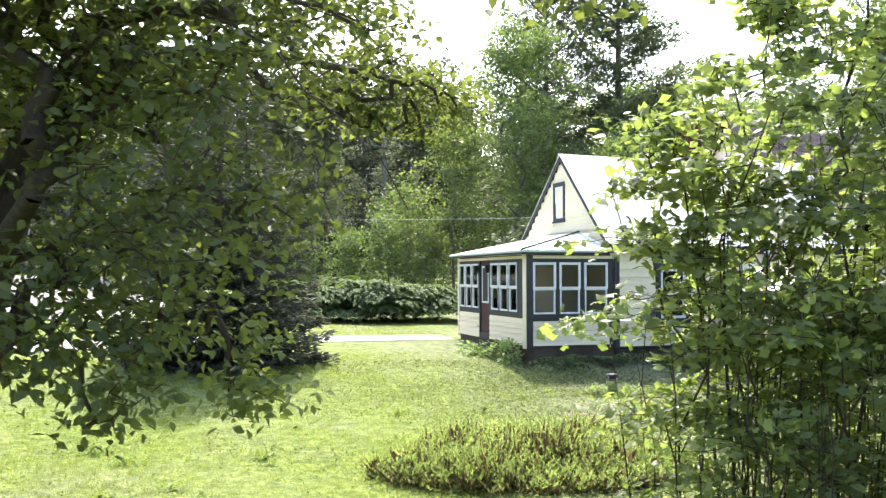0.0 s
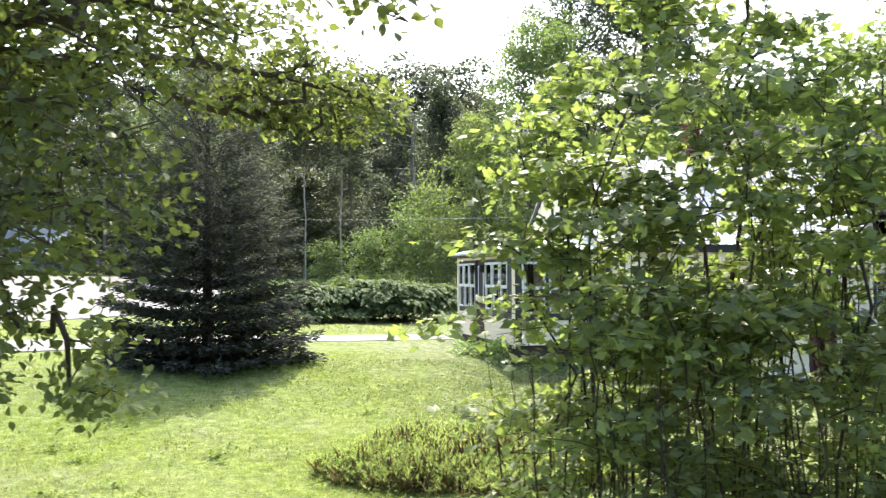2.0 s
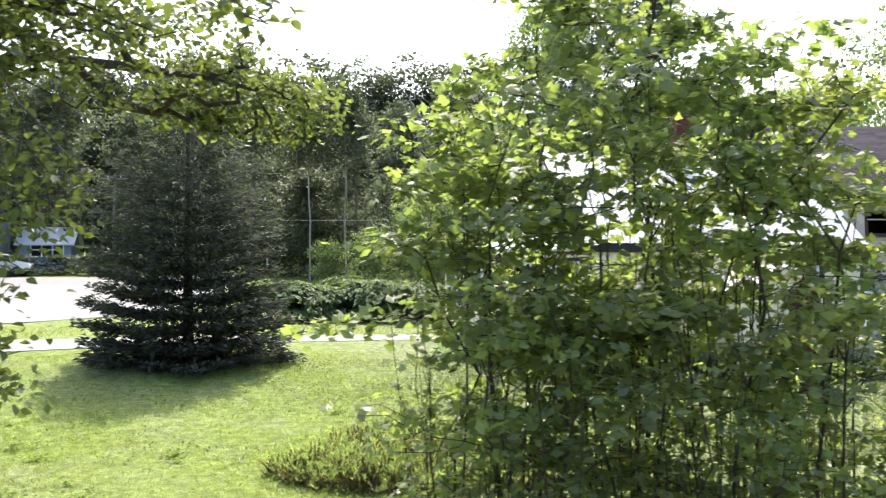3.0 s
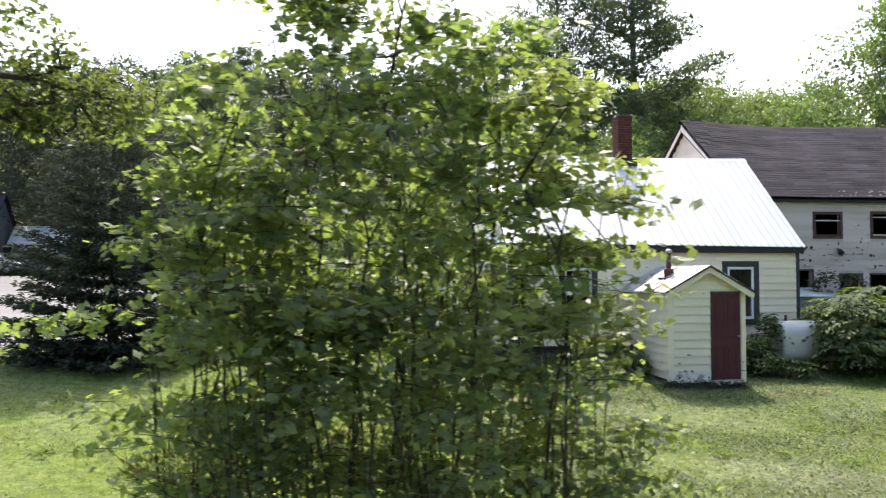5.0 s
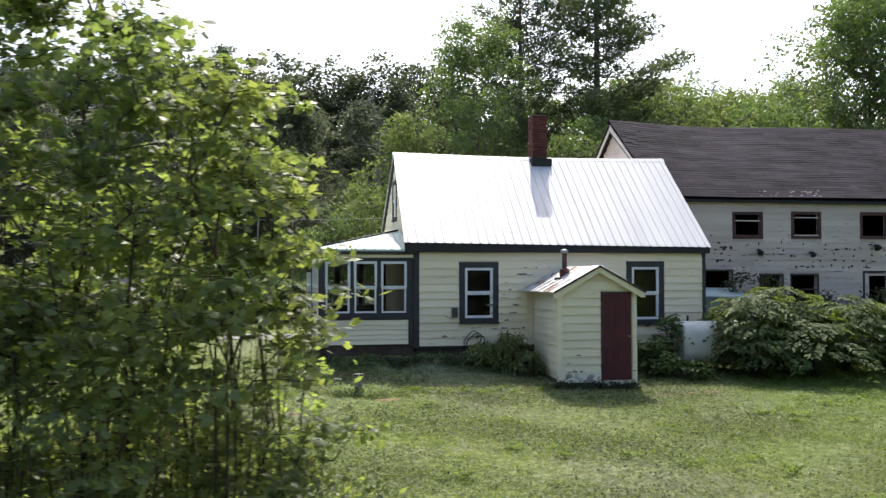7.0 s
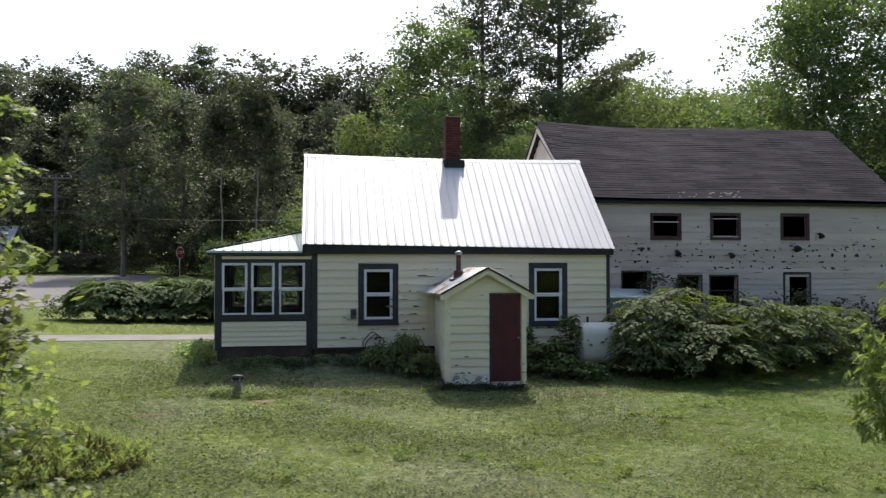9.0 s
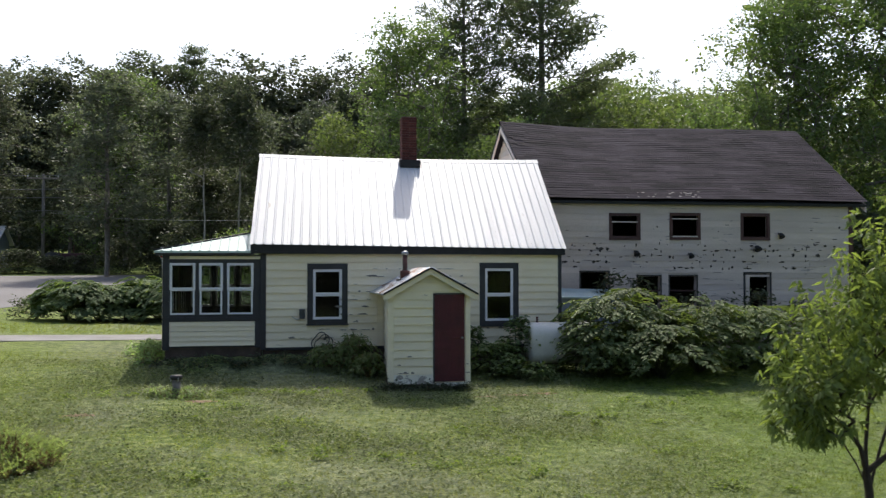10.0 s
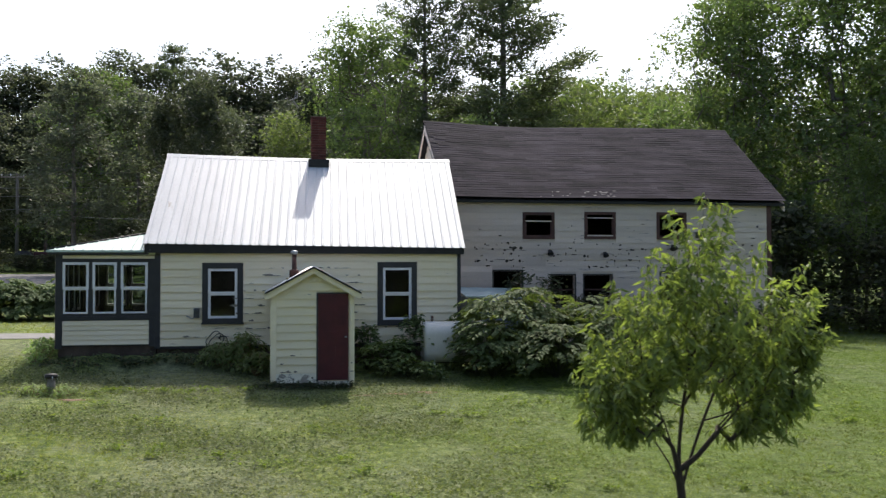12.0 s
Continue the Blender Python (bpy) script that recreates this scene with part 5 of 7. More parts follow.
# kinds of woodland tree
KINDS = [
    (broadleaf(1, 16.0, 3.6, 280, 23, 0.27, LEAF_WOOD, BARK_FAR, 0.16, 11), "tree", "tall leafy woodland tree with dark green crown"),
    (broadleaf(2, 18.0, 3.2, 280, 23, 0.27, LEAF_GREY, BARK_FAR, 0.2, 11), "tree", "tall narrow woodland tree with dull green leaves"),
    (broadleaf(3, 13.0, 3.8, 300, 23, 0.25, LEAF_LIGHT, BARK_FAR, 0.12, 10), "tree", "broad light green woodland tree"),
    (broadleaf(4, 17.0, 4.2, 480, 31, 0.21, LEAF_LIGHT, BARK_FAR, 0.15, 13), "tree", "large light green broadleaf tree"),
    (broadleaf(5, 9.0, 2.6, 260, 24, 0.24, LEAF_WOOD, BARK_FAR, 0.2, 8), "tree", "slender young tree at the wood's edge"),
    (pine(6, 21.0, 5.2, LEAF_PINE, BARK_FAR, 0.28, 0.9, 26, 0.45), "pine", "tall white pine with tiered open branches"),
    (spruce(7, 13.0, 2.1, LEAF_PINE, BARK_FAR, 24, 7, 1.8), "spruce", "dark pointed spruce in the far wood"),
    (broadleaf(8, 6.0, 2.6, 120, 22, 0.27, LEAF_WOOD, BARK_FAR, 0.08, 9), "tree", "low bushy young tree at the wood's edge"),
    (broadleaf(12, 16.0, 2.3, 170, 26, 0.26, LEAF_WOOD, BARK_PALE, 0.62, 6, 0.97, 0.0055), "tree", "bare pale birch trunk with a high thin crown"),
    (broadleaf(18, 6.0, 2.6, 150, 24, 0.2, LEAF_LIGHT, BARK_FAR, 0.06, 9), "tree", "low light green bush before the wood"),
]


def set_tree(kind, x, y, top=None, turn=0.0, fat=1.0, sink=0.1):
    (limbs, leaves), cat, label = KINDS[kind]
    z = gz(x, y) - sink
    base = {0: 16.0, 1: 18.0, 2: 13.0, 3: 17.0, 4: 9.0, 5: 21.0, 6: 13.0, 7: 6.0, 8: 16.0, 9: 6.0}[kind]
    k = (top - z) / base if top else 1.0
    name = {"tree": "woodland_tree", "pine": "white_pine", "spruce": "far_spruce"}[cat]
    ob = plant(name, label, cat, (x, y, z), limbs, leaves, "trees of the surrounding wood")
    ob.rotation_euler = (0, 0, turn)
    ob.scale = (k * fat, k * fat, k)
    return ob


# single trees that stand out
set_tree(3, 7.6, 25.5, 17.0, 0.4, 1.0)
set_tree(2, 3.6, 25.0, 11.0, 1.3, 0.9)
set_tree(5, 12.0, 32.5, 22.5, 0.7, 0.9)
set_tree(5, 17.0, 32.5, 24.5, 2.1, 1.1)
set_tree(2, 11.0, 21.5, 9.5, 2.2, 1.0)
set_tree(2, 22.0, 27.0, 12.8, 0.2, 1.0)
set_tree(2, 27.0, 31.0, 13.6, 3.2, 1.0)
set_tree(2, 20.5, 37.0, 16.0, 1.1, 1.0)
set_tree(2, 14.5, 37.0, 14.5, 2.8, 1.0)
set_tree(2, 24.5, 38.0, 16.2, 0.5, 1.0)
set_tree(2, 29.0, 38.5, 15.6, 2.5, 1.0)
set_tree(3, 34.5, 39.0, 17.5, 4.2, 0.9)
set_tree(3, 23.5, 15.5, 16.5, 5.0, 0.85)
set_tree(3, 28.0, 13.5, 18.5, 1.0, 0.95)
set_tree(3, 26.5, 19.0, 19.5, 2.0, 0.95)
set_tree(3, 32.0, 16.5, 20.0, 4.0, 1.0)
set_tree(3, 31.0, 9.0, 18.0, 0.9, 1.0)
set_tree(2, 26.0, 9.5, 8.0, 2.5, 0.9)
set_tree(2, 29.5, 6.0, 9.0, 3.5, 0.9)
for x, y, top in ((-1.7, 37.5, 15.5), (-3.9, 38.0, 14.5), (5.5, 40.0, 16.0)):
    set_tree(8, x, y, top, x)
set_tree(6, 31.4, 48.0, 19.7, 0.3)
set_tree(6, 33.6, 49.0, 19.2, 1.3)
set_tree(6, 29.4, 50.0, 18.6, 2.3)
for k, (x, y, top) in enumerate(((23.6, 46, 17.4), (26.0, 47, 18.0), (28.6, 46, 18.0), (31.0, 45, 16.8), (34.5, 46, 17.6), (37.5, 45, 18.2))):
    set_tree(2, x, y, top, k * 1.7, 0.95)
set_tree(2, 13.6, 24.5, 11.0, 0.9, 1.0)
set_tree(0, -11.5, 61.5, 20.5, 0.3, 0.95)
set_tree(0, -14.5, 60.5, 15.5, 1.9, 0.95)
rng = np.random.default_rng(77)
for row, (y0, y1, step, lo, hi) in enumerate(((39, 44, 4.0, 12.5, 16.5), (46, 53, 4.6, 15.5, 18.6))):
    x = -38.0 + row
    while x < 25:
        y = rng.uniform(y0, y1) + (13 if x < -10 and row else 0)
        on_road = x < -11 and row == 0
        if not on_road and not (row == 0 and (x > 2 or -10.5 < x < -4.5)) and not (row and 21 < x < 37):
            kind = int(rng.choice([0, 1, 1, 0, 1, 4] if row == 0 else [0, 1, 1, 0, 3, 5 if rng.random() < 0.3 else 0]))
            set_tree(kind, x, y, rng.uniform(lo, hi) * (0.75 if kind == 4 else 1) * (1.13 if x < -10 else 1), rng.uniform(0, 6.28), rng.uniform(0.95, 1.3))
        x += step * rng.uniform(0.75, 1.25)
# the crest of the wood
for k, (x, y, top, kind) in enumerate(((-25.1, 78, 24.8, 0), (-22.6, 79, 25.3, 1), (-19.4, 78, 25.4, 0), (-16.6, 79, 25.0, 1), (-13.5, 78, 27.2, 1), (-11.0, 79, 25.3, 0), (-7.7, 78, 27.1, 5), (-5.2, 79, 25.6, 1),
                                       (-2.6, 64, 23.3, 0), (0.2, 65, 22.2, 1), (2.6, 64, 22.8, 0), (4.8, 65, 21.9, 1), (7.4, 64, 23.5, 0), (10.4, 64, 23.4, 1), (13.5, 62, 23.0, 0), (-29.0, 78, 24.5, 1))):
    set_tree(kind, x, y, top, k * 1.9, 1.05 if kind == 5 else 1.25)
# undergrowth along the wood's edge
rng = np.random.default_rng(78)
for k in range(30):
    x = -34 + k * 2.6 + rng.uniform(-0.8, 0.8)
    y = rng.uniform(47.5, 50) if x < -12 else rng.uniform(41, 44)
    if -10.5 < x < -4:
        y += 3.5
    if 3 < x < 20:
        y = rng.uniform(15, 20)
    h = rng.uniform(1.2, 2.0) if x < -12 else rng.uniform(2.6, 5.0)
    set_tree(7, x, y, gz(x, y) + h, rng.uniform(0, 6.28), rng.uniform(1.0, 1.5) * (2.0 if x < -12 else 1), 0.2)
for x, y, h in ((20.5, 9.5, 4.5), (23.0, 10.5, 5.0), (25.5, 7.5, 4.0), (28.5, 4.0, 4.0), (31.5, 1.5, 5.0), (22.0, 13.0, 6.0), (35.0, 5.0, 8.0), (34, -2, 7.0)):
    set_tree(7, x, y, gz(x, y) + h, x, 1.2, 0.3)
for x, y, h in ((-1.5, 27, 3.4), (-3.6, 29, 2.8), (0.6, 27, 4.4), (2.2, 25, 4.0), (2.4, 30, 6.0)):
    set_tree(9, x, y, gz(x, y) + h, x, 0.95, 0.3)
rng = np.random.default_rng(79)
fp, fo = [], []
x = -46.0
while x < 80:
    for tier, (y, top) in enumerate(((rng.uniform(74, 79), rng.uniform(19.5, 22.8)), (rng.uniform(70, 73), rng.uniform(11.0, 16.0)), (rng.uniform(66, 69), rng.uniform(6.5, 9.0)))):
        top -= (5.5 if 24 < x < 42 else 0) if tier == 0 else 0
        r = rng.uniform(2.0, 3.0)
        v = unit(rng.normal(0, 1, (650, 3)))
        lump = 1 + 0.16 * np.sin(v[:, 0] * 7 + x) * np.sin(v[:, 2] * 9 + 2 * x) + rng.normal(0, 0.09, 650)
        fp.append(np.array((x + rng.uniform(-1, 1), y, top - 5.2)) + v * lump[:, None] * (r, r, 5.2))
        fo.append(v)
    x += rng.uniform(2.0, 3.2)
for k in range(44):
    x, y, top, r = rng.uniform(38, 46), 66 - 1.7 * k, rng.uniform(12, 20), rng.uniform(2.2, 3.4)
    v = unit(rng.normal(0, 1, (650, 3)))
    fp.append(np.array((x, y, top - 6.0)) + v * (1 + rng.normal(0, 0.12, 650))[:, None] * (r, r, 6.0))
    fo.append(v)
fp, fo = np.concatenate(fp), np.concatenate(fo)
n = len(fp)
far = new("far_wood", leaf_mesh("far_wood", fp, rng.normal(0, 1, fp.shape), fo + rng.normal(0, 0.6, fp.shape), rng.uniform(0.26, 0.54, n), RHOMB, LEAF_WOOD, 0.8))
tagged(far, "dense dark wood closing the view behind the nearer trees", "woods", kind="stuff")
# wooded rise behind the far trees
rise_v, rise_f = [], []
for i in range(281):
    x = -125.0 + i * 0.9
    lump = 1.1 * math.sin(x * 0.5) + 0.8 * math.sin(x * 1.3 + 1) + 0.5 * math.sin(x * 2.9)
    low = 5.0 * min(max((x - 30) / 4, 0), 1) * min(max((62 - x) / 6, 0), 1)
    for k, (y, z) in enumerate(((96, 0.0), (97, 8.0), (98.5, 14.0), (100, 19.0), (103, 22.6), (108, 23.0))):
        rise_v.append((x, y + 0.6 * math.sin(x * 1.7 + k), z + (lump - low) * min(1, k / 3)))
    if i:
        o = len(rise_v) - 12
        rise_f += [(o + k, o + k + 6, o + k + 7, o + k + 1) for k in range(5)]
tagged(mesh_ob("backdrop", rise_v, rise_f, FAR_GREEN, smooth=True), "dark wooded rise far behind the trees", "woods", kind="structure")
# unseen trees behind and beside the camera's way, added for the window reflections
for x, y, k, top in ((-28, -48, 7, 14), (-17, -47, 7, 15), (-6, -51, 7, 15), (4, -48, 7, 16), (14, -50, 7, 15), (24, -49, 7, 15), (40, -30, 7, 15), (43, -14, 7, 16), (-40, -32, 7, 15), (-44, -16, 7, 15)):
    set_tree(k, x, y, top, x * 0.7)

# blue spruce on the lawn
limbs, leaves = spruce(9, 7.0, 2.3, LEAF_SPRUCE, BARK, 20, 28, 0.95, 0.5, 0.15)
plant("spruce_tree", "dense dark grey-green spruce standing on the lawn", "spruce", (-9.43, 0.9, gz(-9.4, 0.9) - 0.05), limbs, leaves, leaf_name="foliage")

def arching(name, label, category, seed, mounds, leaf, mat, droop=0.9, width=0.6, stem=LEAF_WOOD, template=OVAL):
    """A shrub of arching canes: each rises from its mound's foot, bends outwards and carries a flat spray of paired leaves."""
    rng = np.random.default_rng(seed)
    pos, par = [], []
    lp, la, ln_, ls = [], [], [], []
    for cx, cy, rx, ry, h, canes in mounds:
        zb = gz(cx, cy)
        root = len(pos)
        pos.append(np.array((cx, cy, zb - 0.05)))
        par.append(root - 1 if root else -1)
        for _ in range(canes):
            a, f = rng.uniform(0, 6.283), rng.uniform(0.12, 1.0) ** 0.65
            out = np.array((rx * math.cos(a), ry * math.sin(a), 0)) * rng.uniform(0.75, 1.15)
            top = h * (1.12 - 0.72 * f * f) * rng.uniform(0.8, 1.1)
            foot = np.array((cx, cy, zb)) + out * 0.3 * rng.uniform(0, 1)
            last, m = root, 9
            for s in range(1, m + 1):
                u = s / m
                bend = max(0.0, (u - 0.55) / 0.45)
                q = foot + out * f * (0.75 * u**2 + 0.25 * u) + np.array((0, 0, top * (1 - (1 - min(u / 0.75, 1)) ** 2) - droop * h * f * 0.55 * bend**2)) + rng.normal(0, 0.012, 3)
                pos.append(q)
                par.append(last)
                last = len(pos) - 1
                if u < 0.4:
                    continue
                way = unit(q - pos[par[-1]])
                side = unit(np.cross(way, (0, 0, 1.0)) + 1e-6)
                for w in (-1, 1, -1, 1):
                    lp.append(q + side * w * rng.uniform(0.0, 0.16) * (1.2 - u * 0.5) + way * rng.uniform(-0.08, 0.08) + (0, 0, rng.normal(0, 0.02)))
                    la.append(side * w * 0.9 + way * (0.6, 0.6, 0.25) + rng.normal(0, 0.18, 3) - (0, 0, 0.12))
                    ln_.append(np.array((0, 0, 1.0)) + rng.normal(0, 0.22, 3) + out * 0.15)
                    ls.append(leaf * rng.uniform(0.6, 1.2))
    limbs = limb_mesh("cane_clump", np.array(pos), np.array(par), 0.005, stem, 2.2, 0.02, 4)
    leaves = leaf_mesh("foliage", np.array(lp), np.array(la), np.array(ln_), np.array(ls), template, mat, width)
    return plant(name, label, category, (0, 0, 0), limbs, leaves, leaf_name="foliage", limb_name="cane_clump")


def layered(name, label, category, seed, mounds, leaf, mat, stem=LEAF_WOOD, low=0.25):
    """A shrub of arching boughs in overhanging layers: each ends in a flat drooping fan of paired leaflets."""
    rng = np.random.default_rng(seed)
    pos, par = [], []
    lp, la, ln_, ls = [], [], [], []
    for cx, cy, rx, ry, h, fans in mounds:
        base = np.array((cx, cy, gz(cx, cy)))
        root = len(pos)
        pos.append(base - (0, 0, 0.05))
        par.append(root - 1 if root else -1)
        for _ in range(fans):
            a, f = rng.uniform(0, 6.283), low + (1 - low) * rng.random() ** 0.8
            rim = math.sqrt(max(0.0, 1 - (f * 0.94) ** 2)) * rng.uniform(0.72, 1.06)
            out = np.array((math.cos(a), math.sin(a), 0))
            side = np.array((-math.sin(a), math.cos(a), 0))
            at = base + np.array((rx * rim * math.cos(a), ry * rim * math.sin(a), h * f * rng.uniform(0.88, 1.04)))
            reach = rng.uniform(0.42, 0.8)
            foot = base + out * 0.12 * rng.random()
            last = root
            for u in (0.35, 0.7, 0.9):
                pos.append(foot + (at - foot) * (u**1.4, u**1.4, min(1.0, u * 1.12)))
                par.append(last)
                last = len(pos) - 1
            turn = rng.normal(0, 0.35)
            way = out * math.cos(turn) + side * math.sin(turn)
            flat = np.array((-way[1], way[0], 0))
            tilt = rng.normal(0, 0.1)
            for u in np.linspace(0, 1, 9):
                q = at + way * reach * (u - 0.35) + (0, 0, reach * (0.16 * u - 0.42 * u * u))
                pos.append(q)
                par.append(last)
                last = len(pos) - 1
                spread = 0.03 + 0.2 * reach * math.sin(math.pi * min(1.0, 0.2 + 0.75 * u))
                for w in (-1, 1):
                    for k in (0.35, 1.0):
                        lp.append(q + flat * w * spread * k + (0, 0, tilt * w * spread * k - 0.06 * k * spread + rng.normal(0, 0.012)) + way * rng.normal(0.03 * k, 0.02))
                        la.append(flat * w * 0.75 + way * 0.8 + rng.normal(0, 0.16, 3) - (0, 0, 0.2 + 0.25 * u))
                        ln_.append(np.array((0, 0, 1.0)) + way * 0.25 + rng.normal(0, 0.17, 3))
                        ls.append(leaf * rng.uniform(0.65, 1.2))
    limbs = limb_mesh("bough_clump", np.array(pos), np.array(par), 0.004, stem, 2.2, 0.03, 3)
    return plant(name, label, category, (0, 0, 0), limbs, leaf_mesh("foliage", np.array(lp), np.array(la), np.array(ln_), np.array(ls), OVAL, mat, 0.62), leaf_name="foliage", limb_name="bough_clump")


# knotweed hedge along the far lawn, shrubs beside the house
rng = np.random.default_rng(5)
spans = []
for k in range(10):
    x = -7.2 + k * 0.68 + rng.uniform(-0.15, 0.15)
    y = 12.8 - 0.06 * k + rng.uniform(-0.4, 0.4)
    h = rng.uniform(0.74, 0.95)
    spans.append((x, y, 1.2, 1.3, h * 1.75, 64))
layered("knotweed_hedge", "broad arching hedge of light green knotweed", "hedge", 31, spans, 0.19, LEAF_KNOT)
spans = [((-8.7, 13.6, 1.25), (0.75, 0.8, 0.55), 60)]
thicket("grey_bush", "small grey-green bush at the hedge's end", "bush", 32, spans, 9, 0.13, LEAF_WOOD, RHOMB, 0.14)

layered("knotweed_shrub", "wide layered shrub with drooping leafy boughs before the barn", "shrub", 33,
        [(8.5, -0.8, 1.45, 1.3, 1.95, 95), (9.7, -1.6, 1.55, 1.3, 1.45, 90), (9.3, -0.5, 1.4, 1.3, 2.1, 75), (11.0, -0.9, 1.5, 1.4, 1.85, 95), (12.4, -0.6, 1.5, 1.4, 1.7, 80), (13.8, -0.1, 1.4, 1.3, 1.6, 70), (8.1, -1.6, 0.85, 0.5, 1.35, 40)], 0.14, LEAF_KNOT)
spans = [((10.2, 2.2, 1.5), (1.0, 0.7, 1.2), 90), ((12.2, 2.2, 1.2), (1.2, 0.7, 1.0), 90), ((14.0, 2.1, 1.1), (1.2, 0.7, 1.0), 80), ((16.0, 2.0, 0.9), (1.4, 0.8, 1.0), 80), ((17.6, 1.8, 0.8), (1.0, 0.8, 0.8), 60)]
thicket("barn_shrub", "dark leafy shrub growing against the barn wall", "shrub", 34, spans, 12, 0.13, LEAF_WOOD, OVAL, 0.15)
arching("fern_bush", "mid-green ferny bush at the vestibule's side", "bush", 35, [(2.2, -0.8, 0.65, 0.55, 0.78, 75), (1.6, -0.65, 0.6, 0.5, 0.62, 55), (2.45, -1.4, 0.4, 0.4, 0.5, 30)], 0.13, LEAF_FERN, 0.5, 0.3, WEED_STEM, LANCE)
arching("elder_bush", "dark shrub with pale new leaves beside the tank", "bush", 36, [(5.5, -1.2, 0.85, 0.65, 0.75, 30), (6.25, -0.8, 0.5, 0.4, 1.25, 22), (5.1, -0.6, 0.5, 0.35, 1.1, 16), (6.1, -1.8, 0.95, 0.45, 0.42, 24)], 0.14, LEAF_KNOT, 0.4, 0.6)
thicket("corner_bush", "light green bush at the porch corner", "bush", 37, [((-2.8, 1.2, 0.66), (0.45, 0.6, 0.26), 36), ((-2.65, 0.3, 0.62), (0.3, 0.5, 0.34), 34), ((-3.1, 2.0, 0.62), (0.4, 0.5, 0.24), 30)], 8, 0.1, LEAF_WEED, OVAL, 0.1)

BANK_TOP = 0.56
spans = [((x, -0.45 + 0.15 * math.sin(x * 5), BANK_TOP - 0.12), (0.35, 0.3, 0.15 + 0.06 * math.sin(x * 3.1)), 20) for x in np.arange(-2.2, 2.6, 0.45)]
spans += [((x, -2.68, gz(x, -2.68) + 0.05), (0.16, 0.09, 0.07 + 0.03 * math.sin(x * 9)), 10) for x in np.arange(2.75, 4.7, 0.2)]
thicket("wall_weeds", "low weeds and ferns growing along the foundation", "weeds", 38, spans, 12, 0.085, LEAF_WOOD, OVAL, 0.09, 0.5)
# earth bank against the house foundation
bank_v, bank_f = [], []
for i in range(41):
    x = -2.45 + i * 5.1 / 40
    wob = 0.06 * math.sin(x * 4.1) + 0.04 * math.sin(x * 9.7)
    for k, (y, u) in enumerate(((-0.036, 1.0), (-0.22, 0.9), (-0.5, 0.5), (-0.8, 0.15), (-1.05 + wob, -0.08))):
        g = gz(x, y)
        bank_v.append((x, y, g + (BANK_TOP + wob * 0.5 - g) * u * min(1.0, (x + 2.46) / 0.4) if u > 0 else g - 0.03))
    if i:
        o = len(bank_v) - 10
        bank_f += [(o + k, o + k + 5, o + k + 6, o + k + 1) for k in range(4)]
tagged(mesh_ob("earth_bank", bank_v, bank_f, LAWN, smooth=True), "low weedy earth bank against the foundation", "ground", kind="structure")
# maple thicket
saplings = [
    (-6.65, -14.0, 3.5, 0.6, 0.7, 46), (-6.35, -14.4, 4.3, 0.75, 0.8, 74), (-5.9, -13.9, 5.3, 0.95, 0.9, 120), (-5.6, -14.8, 4.3, 0.85, 0.7, 82),
    (-5.1, -14.1, 5.9, 1.05, 0.9, 130), (-4.7, -14.9, 4.5, 0.9, 0.7, 92), (-4.3, -14.2, 4.45, 0.95, 0.8, 84), (-3.95, -14.9, 4.2, 0.7, 0.6, 66),
    (-3.6, -14.5, 3.6, 0.65, 0.6, 48), (-6.1, -15.1, 3.2, 0.85, 0.5, 70), (-4.6, -13.4, 4.2, 0.85, 0.7, 75), (-6.5, -14.9, 2.4, 0.55, 0.5, 40), (-5.2, -15.3, 2.7, 0.8, 0.5, 60),
    (-6.3, -14.7, 0.95, 0.6, 0.4, 18), (-5.5, -14.3, 1.0, 0.7, 0.6, 22), (-4.8, -14.6, 1.05, 0.7, 0.6, 24), (-4.1, -14.4, 0.9, 0.75, 0.6, 30), (-4.4, -15.2, 0.8, 0.6, 0.4, 18), (-3.25, -14.7, 1.5, 0.6, 0.5, 40),
    (-3.7, -13.7, 4.3, 0.7, 0.7, 58), (-5.2, -13.2, 3.6, 0.8, 0.5, 50),
]
